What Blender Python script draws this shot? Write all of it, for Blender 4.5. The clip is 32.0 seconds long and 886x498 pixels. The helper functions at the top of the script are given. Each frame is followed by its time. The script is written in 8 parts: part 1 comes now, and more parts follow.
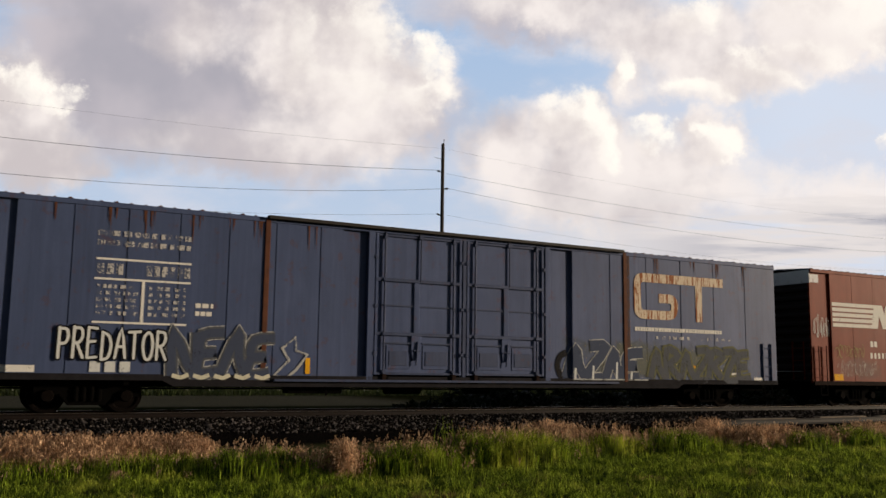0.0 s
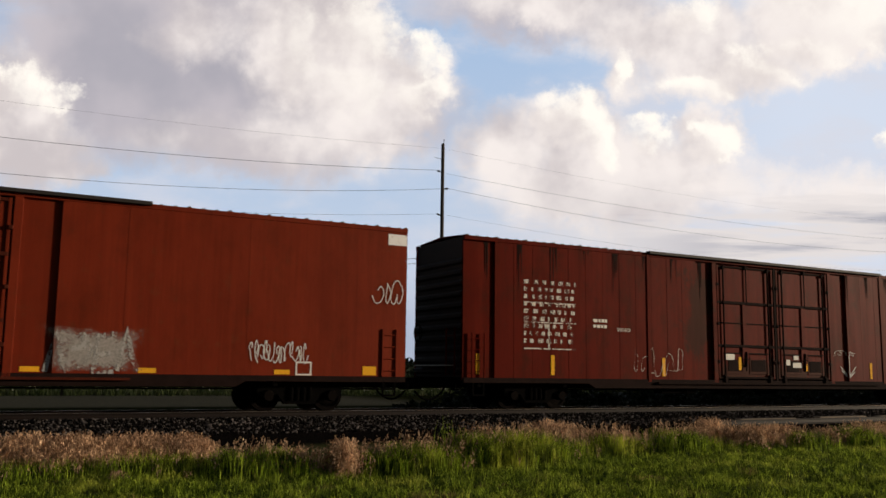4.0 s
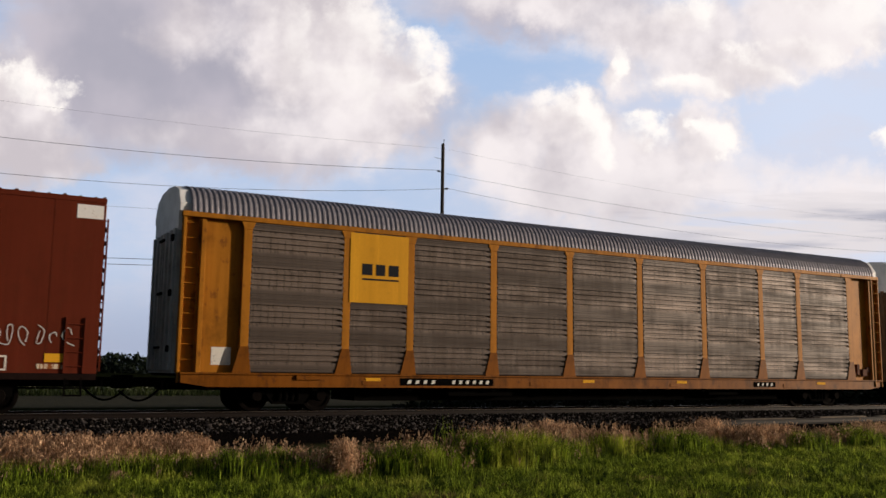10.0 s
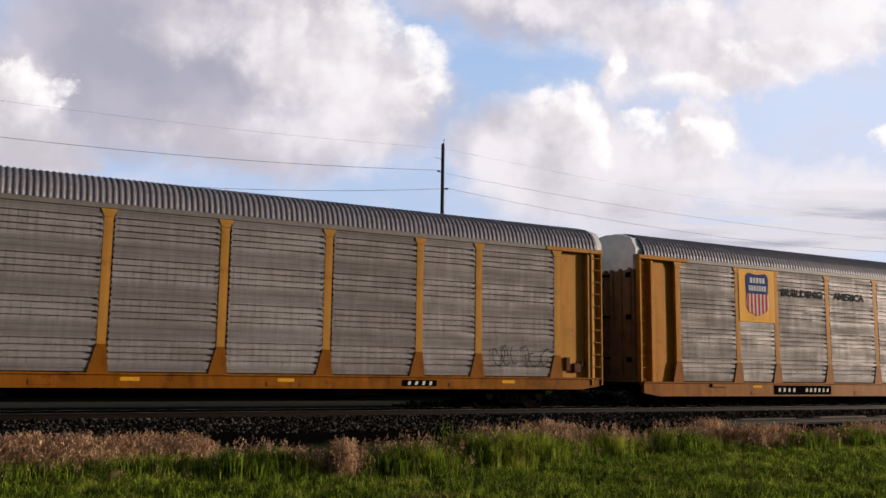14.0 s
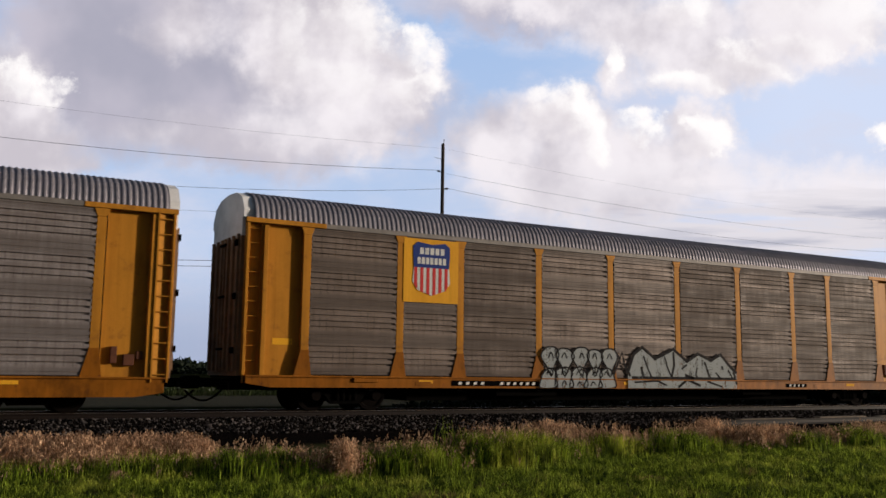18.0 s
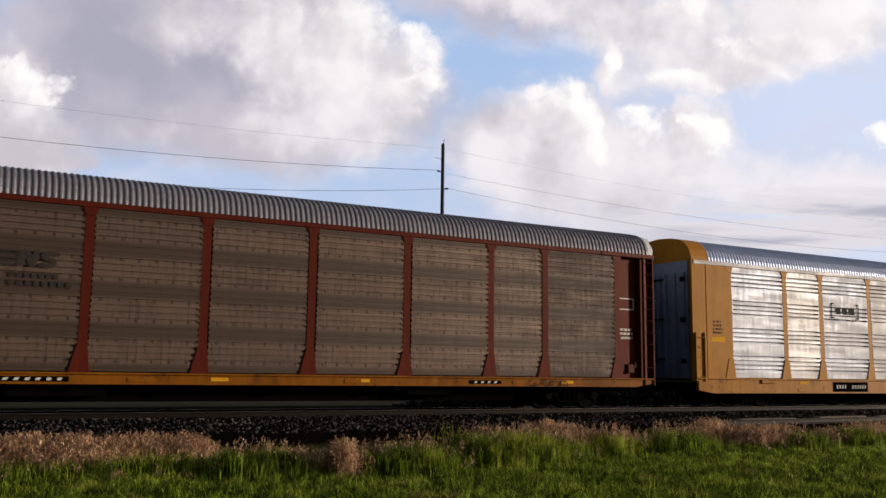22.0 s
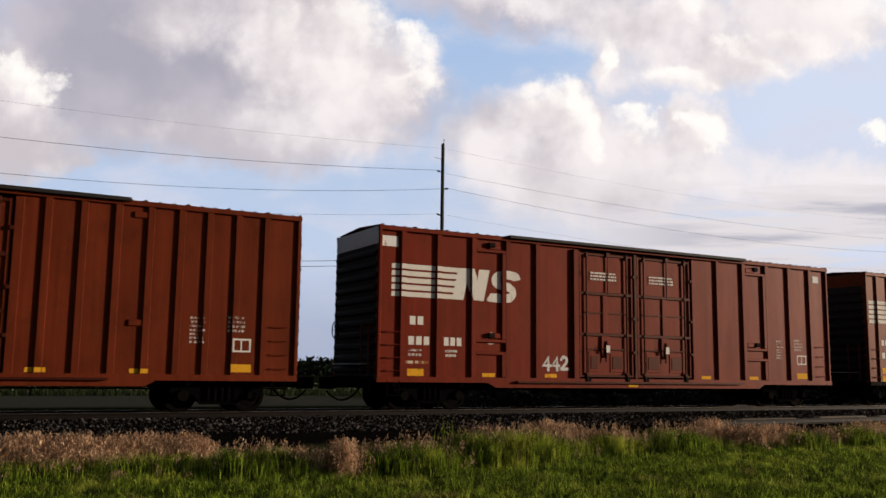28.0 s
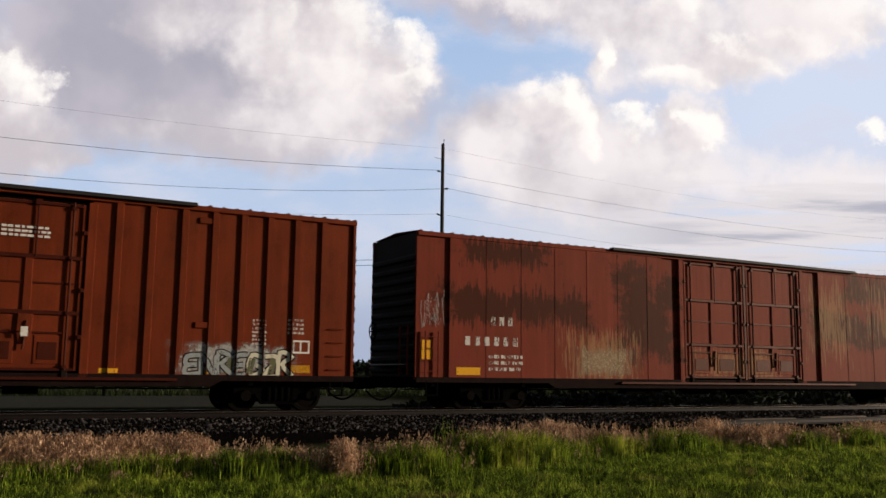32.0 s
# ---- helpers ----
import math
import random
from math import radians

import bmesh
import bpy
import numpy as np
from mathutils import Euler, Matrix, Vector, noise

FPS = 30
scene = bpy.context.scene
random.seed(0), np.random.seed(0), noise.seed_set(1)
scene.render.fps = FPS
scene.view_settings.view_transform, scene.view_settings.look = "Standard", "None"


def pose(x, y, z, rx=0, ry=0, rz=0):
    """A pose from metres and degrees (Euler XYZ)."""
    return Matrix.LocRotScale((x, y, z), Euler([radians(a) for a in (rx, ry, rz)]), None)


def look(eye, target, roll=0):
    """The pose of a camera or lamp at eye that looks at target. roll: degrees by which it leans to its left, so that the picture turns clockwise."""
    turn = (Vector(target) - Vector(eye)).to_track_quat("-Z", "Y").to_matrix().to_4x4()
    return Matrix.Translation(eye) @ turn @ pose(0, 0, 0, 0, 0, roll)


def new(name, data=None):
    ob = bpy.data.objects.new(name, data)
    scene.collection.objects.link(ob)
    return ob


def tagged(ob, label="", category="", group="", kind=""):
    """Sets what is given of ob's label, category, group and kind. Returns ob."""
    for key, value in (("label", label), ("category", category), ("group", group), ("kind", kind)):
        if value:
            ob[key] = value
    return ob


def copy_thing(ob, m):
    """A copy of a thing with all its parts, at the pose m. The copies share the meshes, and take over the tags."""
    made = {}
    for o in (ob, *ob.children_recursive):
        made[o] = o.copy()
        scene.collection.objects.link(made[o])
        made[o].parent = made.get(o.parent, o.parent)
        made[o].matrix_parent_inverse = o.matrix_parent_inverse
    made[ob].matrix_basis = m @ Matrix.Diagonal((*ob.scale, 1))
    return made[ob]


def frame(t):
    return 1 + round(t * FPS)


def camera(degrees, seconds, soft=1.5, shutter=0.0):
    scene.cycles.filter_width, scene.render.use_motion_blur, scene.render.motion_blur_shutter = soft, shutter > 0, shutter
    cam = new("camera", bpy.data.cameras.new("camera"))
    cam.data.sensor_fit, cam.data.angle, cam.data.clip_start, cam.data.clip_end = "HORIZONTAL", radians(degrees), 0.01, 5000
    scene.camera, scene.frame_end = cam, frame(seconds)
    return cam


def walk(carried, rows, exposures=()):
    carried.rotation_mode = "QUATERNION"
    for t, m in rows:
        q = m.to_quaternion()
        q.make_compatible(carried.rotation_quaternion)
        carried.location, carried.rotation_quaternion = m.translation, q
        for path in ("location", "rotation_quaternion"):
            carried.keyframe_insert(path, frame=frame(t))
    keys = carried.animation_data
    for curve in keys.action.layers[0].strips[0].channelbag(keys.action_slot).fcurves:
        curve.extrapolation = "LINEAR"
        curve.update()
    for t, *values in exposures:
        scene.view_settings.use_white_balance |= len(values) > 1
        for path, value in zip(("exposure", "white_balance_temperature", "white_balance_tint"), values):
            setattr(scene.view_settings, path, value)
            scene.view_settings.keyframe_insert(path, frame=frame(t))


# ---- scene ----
# camera: it stands still in the grass and looks along the line to the right
YAW, PITCH, ROLL = radians(29.06), radians(7.79), 0.738
EYE = Vector((0.0, 0.0, 1.6))
AIM = Vector((math.sin(YAW) * math.cos(PITCH), math.cos(YAW) * math.cos(PITCH), math.sin(PITCH)))
cam = camera(52.12, 32.0, soft=1.5, shutter=0.08)
VIEW = look(EYE, EYE + AIM, ROLL)
walk(cam, [(0.0, VIEW), (32.0, VIEW)], [(0.0, 0.0, 6550, 10), (7.0, 0.0, 6500, 10), (9.0, 0.0, 6420, 11), (10.5, 0.0, 6250, 13), (12.0, 0.0, 6080, 13), (24.3, 0.0, 6130, 13), (24.8, -0.28, 6080, 13), (25.6, -0.28, 6120, 13), (27.2, 0.0, 6300, 12), (32.0, 0.0, 6300, 12)])

# ---- light: low evening sun along the train, broken cloud ----
SUN_EL, SUN_AZ = radians(9.5), radians(27.0)   # azimuth from the track's line towards the camera's side
SUN_DIR = Vector((math.cos(SUN_EL) * math.cos(SUN_AZ), -math.cos(SUN_EL) * math.sin(SUN_AZ), math.sin(SUN_EL)))
scene.view_settings.exposure = 0.0


def nodes_of(tree):
    """Short maker of nodes: n(type, inputs by name or number, **settings) gives the node."""
    tree.nodes.clear()

    def n(kind, ins=None, **settings):
        node = tree.nodes.new(kind)
        if "operation" in settings:
            node.operation = settings["operation"]
        if "use_clamp" in settings:
            node.use_clamp = settings["use_clamp"]
        if "data_type" in settings:
            node.data_type, node.blend_type = settings["data_type"], settings["blend_type"]
        if "interpolation_type" in settings:
            node.interpolation_type = settings["interpolation_type"]
        if "noise_dimensions" in settings:
            node.noise_dimensions = settings["noise_dimensions"]
        if "group" in settings:
            node.node_tree = settings["group"]
        for key, value in (ins or {}).items():
            if isinstance(value, bpy.types.NodeSocket):
                tree.links.new(value, node.inputs[key])
            else:
                node.inputs[key].default_value = value
        return node
    return n


def mth(n, op, a, b=0.0, c=0.0, clamp=False):
    node = n("ShaderNodeMath", operation=op, use_clamp=clamp)
    tree = node.id_data
    for i, v in enumerate((a, b, c)):
        if isinstance(v, bpy.types.NodeSocket):
            tree.links.new(v, node.inputs[i])
        else:
            node.inputs[i].default_value = v
    return node.outputs[0]


def mixc(n, fac, a, b, blend="MIX"):
    node = n("ShaderNodeMix", data_type="RGBA", blend_type=blend)
    tree = node.id_data
    for i, v in ((0, fac), (6, a), (7, b)):
        if isinstance(v, bpy.types.NodeSocket):
            tree.links.new(v, node.inputs[i])
        else:
            node.inputs[i].default_value = v if i == 0 else (*v[:3], 1.0)
    return node.outputs[2]


def ramp(n, fac, lo, hi):
    node = n("ShaderNodeMapRange", {0: fac, 1: lo, 2: hi, 3: 0.0, 4: 1.0}, interpolation_type="SMOOTHSTEP")
    return node.outputs[0]


def fbm(n, vec, scale, detail=4.0, rough=0.55, w=0.0):
    node = n("ShaderNodeTexNoise", {"Vector": vec, "W": w, "Scale": scale, "Detail": detail, "Roughness": rough}, noise_dimensions="4D")
    return node


def make_world():
    world = bpy.data.worlds.new("evening_sky")
    scene.world = world
    world.use_nodes = True
    n = nodes_of(world.node_tree)
    sky = n("ShaderNodeTexSky")
    sky.sky_type, sky.sun_disc, sky.sun_elevation, sky.sun_rotation = "NISHITA", False, SUN_EL, math.atan2(SUN_DIR.x, SUN_DIR.y)
    sky.air_density, sky.dust_density, sky.ozone_density = 1.0, 1.5, 1.0
    co = n("ShaderNodeTexCoord").outputs["Generated"]
    cl = fbm(n, co, 2.2, 6.0, 0.6).outputs[0]
    mask = ramp(n, cl, 0.44, 0.60)
    shade = mixc(n, ramp(n, fbm(n, co, 4.0, 4.0, 0.6, 3.0).outputs[0], 0.35, 0.65), (0.9, 0.9, 1.05), (2.0, 1.85, 1.7))
    col = mixc(n, mth(n, "MULTIPLY", mask, 0.75), sky.outputs[0], shade)
    bg = n("ShaderNodeBackground", {"Color": col, "Strength": 0.055})
    n("ShaderNodeOutputWorld", {"Surface": bg.outputs[0]})


make_world()
sun = new("sun", bpy.data.lights.new("sun", "SUN"))
sun.data.energy, sun.data.angle, sun.data.color = 3.9, radians(3.0), (1.0, 0.84, 0.64)
sun.matrix_world = look(Vector((60, -20, 40)), Vector((60, -20, 40)) - SUN_DIR)

# ---- the train's way ----
SIDE, RAIL = 22.8, 0.53       # plane of the cars' near sides, height of the rail heads


def run(t):
    """Metres that the train has gone at t seconds: about 38 km/h, slowly easing."""
    k = (t - 16.0) / 16.0
    return SIDE * (0.46161332 * t - 0.13169092 * k ** 2 - 0.03009047 * k ** 3)


MOVERS = []      # (thing, where it starts along the line)
ROLLERS = []     # (wheelset, centre in its parent's space, first and last second in view)


# ---- making meshes ----
def box(bm, x0, x1, y0, y1, z0, z1):
    v = [bm.verts.new(p) for p in ((x0, y0, z0), (x1, y0, z0), (x1, y1, z0), (x0, y1, z0), (x0, y0, z1), (x1, y0, z1), (x1, y1, z1), (x0, y1, z1))]
    for f in ((3, 2, 1, 0), (4, 5, 6, 7), (0, 1, 5, 4), (1, 2, 6, 5), (2, 3, 7, 6), (3, 0, 4, 7)):
        bm.faces.new([v[i] for i in f])
    return bm


def boxes(*rows):
    bm = bmesh.new()
    for r in rows:
        box(bm, *r)
    return bm


def prism(bm, pts, y0, y1):
    """A plate of outline pts (x, z), from y0 to y1."""
    a = [bm.verts.new((x, y0, z)) for x, z in pts]
    b = [bm.verts.new((x, y1, z)) for x, z in pts]
    k = len(pts)
    area = sum(pts[i][0] * pts[(i + 1) % k][1] - pts[(i + 1) % k][0] * pts[i][1] for i in range(k))
    fa, fb = (a, list(reversed(b))) if area > 0 else (list(reversed(a)), b)
    bm.faces.new(fa), bm.faces.new(fb)
    for i in range(k):
        j = (i + 1) % k
        bm.faces.new([a[j], a[i], b[i], b[j]] if area > 0 else [a[i], a[j], b[j], b[i]])
    return bm


def rod(bm, a, b, r, sides=8):
    a, b = Vector(a), Vector(b)
    d = (b - a).normalized()
    u = d.orthogonal().normalized()
    w = d.cross(u)
    ring = [[bm.verts.new(c + r * (math.cos(6.28319 * i / sides) * u + math.sin(6.28319 * i / sides) * w)) for i in range(sides)] for c in (a, b)]
    for i in range(sides):
        j = (i + 1) % sides
        bm.faces.new([ring[0][i], ring[0][j], ring[1][j], ring[1][i]])
    bm.faces.new(list(reversed(ring[0]))), bm.faces.new(ring[1])
    return bm


def bevel(bm, width):
    bmesh.ops.bevel(bm, geom=bm.edges[:], offset=width, segments=1, affect="EDGES", clamp_overlap=True)
    return bm


def lathe(bm, profile, centre, sides=28):
    """Turns profile (radius, y) round the y axis through centre."""
    cx, cy, cz = centre
    rings = []
    for r, y in profile:
        rings.append([bm.verts.new((cx + r * math.cos(6.28319 * i / sides), cy + y, cz + r * math.sin(6.28319 * i / sides))) for i in range(sides)])
    for a, b in zip(rings, rings[1:]):
        for i in range(sides):
            j = (i + 1) % sides
            bm.faces.new([a[i], a[j], b[j], b[i]])
    bm.faces.new(rings[0]), bm.faces.new(list(reversed(rings[-1])))
    return bm


def mesh_of(bm, material, smooth=False):
    me = bpy.data.meshes.new("mesh")
    bm.to_mesh(me)
    bm.free()
    me.materials.append(material)
    if smooth:
        me.shade_smooth()
    return me


def part(name, bm, material, parent, label="", smooth=False):
    me = bm if isinstance(bm, bpy.types.Mesh) else mesh_of(bm, material, smooth)
    me.name = name
    ob = new(name, me)
    ob.parent = parent
    if label:
        tagged(ob, label)
    return ob


def thing(name, label, category, x=0.0, y=0.0, z=0.0, group="", kind="", data=None):
    ob = new(name, data)
    if data is None:
        ob.empty_display_size = 0.3
    ob.location = (x, y, z)
    return tagged(ob, label, category, group, kind)


def big_mesh(name, verts, faces_flat, sizes, material):
    """A mesh from arrays, quick for very many pieces."""
    me = bpy.data.meshes.new(name)
    me.vertices.add(len(verts))
    me.vertices.foreach_set("co", np.asarray(verts, np.float32).ravel())
    me.loops.add(len(faces_flat))
    me.loops.foreach_set("vertex_index", np.asarray(faces_flat, np.int32))
    sizes = np.asarray(sizes, np.int32)
    me.polygons.add(len(sizes))
    me.polygons.foreach_set("loop_start", np.concatenate([[0], np.cumsum(sizes)[:-1]]).astype(np.int32))
    me.polygons.foreach_set("loop_total", sizes)
    me.update(calc_edges=True)
    me.materials.append(material)
    return me


# ---- materials ----
def material(name):
    m = bpy.data.materials.new(name)
    m.use_nodes = True
    return m, nodes_of(m.node_tree)


def finish(n, base, rough=0.6, metal=0.0, bump=None, strength=0.2, distance=0.01, spec=0.5, tint=None):
    ins = {"Base Color": base if isinstance(base, bpy.types.NodeSocket) else (*base[:3], 1.0), "Roughness": rough, "Metallic": metal, "Specular IOR Level": spec}
    if bump is not None:
        ins["Normal"] = n("ShaderNodeBump", {"Height": bump, "Strength": strength, "Distance": distance}).outputs[0]
    if tint is not None:
        ins["Specular Tint"] = (*tint, 1.0)
    p = n("ShaderNodeBsdfPrincipled", ins)
    n("ShaderNodeOutputMaterial", {"Surface": p.outputs[0]})
    return p


def coords(n, scale=(1, 1, 1), shift=(0, 0, 0)):
    co = n("ShaderNodeTexCoord").outputs["Object"]
    return n("ShaderNodeMapping", {"Vector": co, "Scale": scale, "Location": shift}).outputs[0]


def car_paint(name, colour, fade=0.25, rust=0.25, rust_colour=(0.10, 0.035, 0.015), seed=0.0, rough=0.46, stains=None, grime=0.35, gloss=0.14, soot=0.0, bleach=()):
    """Weathered car paint: faded patches, runs of dirt, spots of rust; stains: dark blistered bands with runs."""
    m, n = material(name)
    co = coords(n, (1, 1, 1), (seed * 7.3, seed, seed * 2.1))
    run_co = coords(n, (5.5, 5.5, 0.28), (seed * 3.1, 0, seed))
    fine = fbm(n, co, 34.0, 3.0).outputs[0]
    broad = fbm(n, co, 0.55, 5.0, 0.6).outputs[0]
    runs = fbm(n, run_co, 1.0, 4.0, 0.65).outputs[0]
    light = tuple(min(1.0, c * 1.55 + w) for c, w in zip(colour, (0.012, 0.005, 0.001)))
    dark = tuple(c * 0.55 for c in colour)
    col = mixc(n, mth(n, "MULTIPLY", ramp(n, broad, 0.35, 0.75), fade), colour, light)
    col = mixc(n, mth(n, "MULTIPLY", ramp(n, runs, 0.46, 0.72), grime), col, dark)
    col = mixc(n, mth(n, "MULTIPLY", ramp(n, fbm(n, coords(n, (0.9, 0.9, 0.5), (seed, 1, 2)), 1.0, 6.0, 0.7, 8.0).outputs[0], 0.46, 0.66), grime * 0.9), col, dark)
    col = mixc(n, mth(n, "MULTIPLY", ramp(n, fbm(n, run_co, 2.3, 3.0, 0.6, 4.0).outputs[0], 0.56, 0.72), fade * 0.7), col, light)
    # every sheet has weathered a little differently, and rain has drawn fine lines down it
    rnd = n("ShaderNodeObjectInfo").outputs["Random"]
    col = mixc(n, mth(n, "MULTIPLY", rnd, 0.30), col, tuple(c * 0.62 for c in colour))
    thin = fbm(n, coords(n, (3.6, 3.6, 0.13), (seed * 1.7, 0, seed)), 1.0, 6.0, 0.72, 5.0).outputs[0]
    col = mixc(n, mth(n, "MULTIPLY", ramp(n, thin, 0.46, 0.76), 0.30 + 0.5 * grime), col, tuple(c * 0.48 for c in colour))
    col = mixc(n, mth(n, "MULTIPLY", ramp(n, thin, 0.48, 0.26), 0.30), col, light)
    spots = ramp(n, mth(n, "ADD", fbm(n, co, 3.2, 6.0, 0.7, 2.0).outputs[0], mth(n, "MULTIPLY", runs, 0.35)), 0.74, 0.84)
    col = mixc(n, mth(n, "MULTIPLY", spots, rust), col, rust_colour)
    if stains:
        # bare, blackened steel in bands with runs below them
        sep = n("ShaderNodeSeparateXYZ", {0: n("ShaderNodeTexCoord").outputs["Object"]})
        drip = fbm(n, coords(n, (7.5, 7.5, 0.45)), 1.0, 6.0, 0.75, 7.0).outputs[0]
        blot = fbm(n, coords(n, (0.75, 1.0, 0.8)), 1.0, 7.0, 0.72, 9.0).outputs[0]
        total = None
        for zc, half, xc, xhalf in stains:
            dz = mth(n, "DIVIDE", mth(n, "ABSOLUTE", mth(n, "SUBTRACT", mth(n, "ADD", sep.outputs[2], mth(n, "MULTIPLY", mth(n, "SUBTRACT", drip, 0.5), 2.6)), zc)), half)
            dx = mth(n, "DIVIDE", mth(n, "ABSOLUTE", mth(n, "SUBTRACT", sep.outputs[0], xc)), xhalf)
            one = mth(n, "SUBTRACT", 1.25, mth(n, "MAXIMUM", dz, dx))
            total = one if total is None else mth(n, "MAXIMUM", total, one)
        mask = ramp(n, mth(n, "ADD", total, mth(n, "MULTIPLY", mth(n, "SUBTRACT", blot, 0.5), 3.2)), 0.20, 0.60)
        col = mixc(n, mth(n, "MULTIPLY", mask, 0.88), col, (0.026, 0.011, 0.007))
    for xc, xhalf, zc, zhalf in bleach:
        # chalky pale runs where the paint has washed out
        sep = n("ShaderNodeSeparateXYZ", {0: n("ShaderNodeTexCoord").outputs["Object"]})
        dx = mth(n, "DIVIDE", mth(n, "ABSOLUTE", mth(n, "SUBTRACT", sep.outputs[0], xc)), xhalf)
        dz = mth(n, "DIVIDE", mth(n, "ABSOLUTE", mth(n, "SUBTRACT", sep.outputs[2], zc)), zhalf)
        near = mth(n, "SUBTRACT", 1.0, mth(n, "MAXIMUM", dx, dz))
        streak = fbm(n, coords(n, (11.0, 11.0, 0.8)), 1.0, 6.0, 0.75, 14.0).outputs[0]
        f = ramp(n, mth(n, "ADD", mth(n, "MULTIPLY", near, 0.22), streak), 0.58, 0.68)
        col = mixc(n, mth(n, "MULTIPLY", f, mth(n, "MULTIPLY", ramp(n, near, 0.0, 0.3), 0.55)), col, (0.34, 0.21, 0.10))
    if soot:
        f = ramp(n, fbm(n, coords(n, (1.1, 1.0, 0.75), (seed, 0, 0)), 1.0, 7.0, 0.72, 16.0).outputs[0], 0.46, 0.70)
        col = mixc(n, mth(n, "MULTIPLY", f, soot), col, (0.022, 0.010, 0.005))
    col = mixc(n, mth(n, "MULTIPLY", ramp(n, fine, 0.3, 0.75), 0.22), col, dark)
    dent = fbm(n, coords(n, (1.3, 1.3, 0.7), (seed, 0, 0)), 1.0, 2.0, 0.5, 6.0).outputs[0]
    height = mth(n, "ADD", mth(n, "MULTIPLY", dent, 1.6), mth(n, "MULTIPLY", fine, 0.03))
    finish(n, col, mth(n, "ADD", rough, mth(n, "MULTIPLY", runs, 0.14)), 0.0, height, 0.45, 0.018, gloss, tuple(0.6 * c / max(colour) + 0.4 * w for c, w in zip(colour, (1.0, 0.72, 0.40))))
    return m


def rack_panel_metal(name, colour, dirt, amount, metal=0.55, rough=0.42, lines=1.0, spread=0.16, dots=0.0, low=1.10, uneven=0.30):
    """Galvanised perforated sheet under road dirt: each sheet a little different, dirt in streaks and bands."""
    m, n = material(name)
    rnd = n("ShaderNodeObjectInfo").outputs["Random"]
    co = n("ShaderNodeVectorMath", {0: coords(n), 1: n("ShaderNodeCombineXYZ", {0: mth(n, "MULTIPLY", rnd, 37.0), 2: mth(n, "MULTIPLY", rnd, 11.0)}).outputs[0]}, operation="ADD").outputs[0]
    st = n("ShaderNodeMapping", {"Vector": co, "Scale": (7.0, 7.0, 0.8)}).outputs[0]
    bands = n("ShaderNodeMapping", {"Vector": co, "Scale": (0.5, 0.5, 3.4)}).outputs[0]
    streak = fbm(n, st, 1.0, 4.0, 0.65).outputs[0]
    band = fbm(n, bands, 1.0, 4.0, 0.6, 5.0).outputs[0]
    grain = fbm(n, co, 60.0, 2.0).outputs[0]
    f = mth(n, "ADD", mth(n, "MULTIPLY", streak, 0.55), mth(n, "MULTIPLY", band, 0.65))
    f = mth(n, "ADD", f, mth(n, "MULTIPLY", mth(n, "SUBTRACT", rnd, 0.5), spread))
    d = mth(n, "MULTIPLY", ramp(n, f, 0.40, 0.80), amount, clamp=True)
    base = mixc(n, ramp(n, grain, 0.3, 0.7), tuple(c * 0.78 for c in colour), colour)
    # darker lines: stiffeners worn through, and corrugation shade painted into the colour
    sep = n("ShaderNodeSeparateXYZ", {0: coords(n)})
    line = ramp(n, mth(n, "ABSOLUTE", mth(n, "SUBTRACT", mth(n, "FRACT", mth(n, "DIVIDE", sep.outputs[0], 0.2)), 0.5)), 0.16, 0.03)
    cross = ramp(n, mth(n, "ABSOLUTE", mth(n, "SUBTRACT", mth(n, "FRACT", mth(n, "DIVIDE", mth(n, "SUBTRACT", sep.outputs[2], low), (4.905 - low) / 4)), 0.5)), 0.26, 0.36)
    worn = mth(n, "MAXIMUM", mth(n, "MULTIPLY", cross, 0.55), mth(n, "MULTIPLY", mth(n, "MULTIPLY", line, 0.70), ramp(n, fbm(n, co, 2.6, 5.0, 0.7, 11.0).outputs[0], 0.42, 0.66)))
    base = mixc(n, mth(n, "MULTIPLY", worn, 0.5 * lines), base, tuple(c * 0.35 for c in dirt))
    col = mixc(n, d, base, dirt)
    # each of the four sheets of a screen has dulled in its own way
    sheet = mth(n, "FLOOR", mth(n, "DIVIDE", mth(n, "SUBTRACT", sep.outputs[2], low), (4.905 - low) / 4))
    tone = n("ShaderNodeTexWhiteNoise", {0: n("ShaderNodeCombineXYZ", {0: mth(n, "MULTIPLY", rnd, 91.0), 1: sheet}).outputs[0]}).outputs[0]
    col = mixc(n, mth(n, "MULTIPLY", mth(n, "POWER", tone, 1.5), uneven), col, dirt)
    col = mixc(n, mth(n, "MULTIPLY", worn, 0.4 * lines), col, tuple(c * 0.3 for c in dirt))
    if dots:
        # grimy bolt heads in rows
        dx = mth(n, "ABSOLUTE", mth(n, "SUBTRACT", mth(n, "FRACT", mth(n, "DIVIDE", sep.outputs[0], 0.42)), 0.5))
        dz = mth(n, "ABSOLUTE", mth(n, "SUBTRACT", mth(n, "FRACT", mth(n, "DIVIDE", mth(n, "SUBTRACT", sep.outputs[2], low), (4.905 - low) / 8)), 0.5))
        spot = mth(n, "MULTIPLY", ramp(n, dx, 0.10, 0.05), ramp(n, dz, 0.12, 0.06))
        col = mixc(n, mth(n, "MULTIPLY", spot, dots), col, tuple(c * 0.25 for c in dirt))
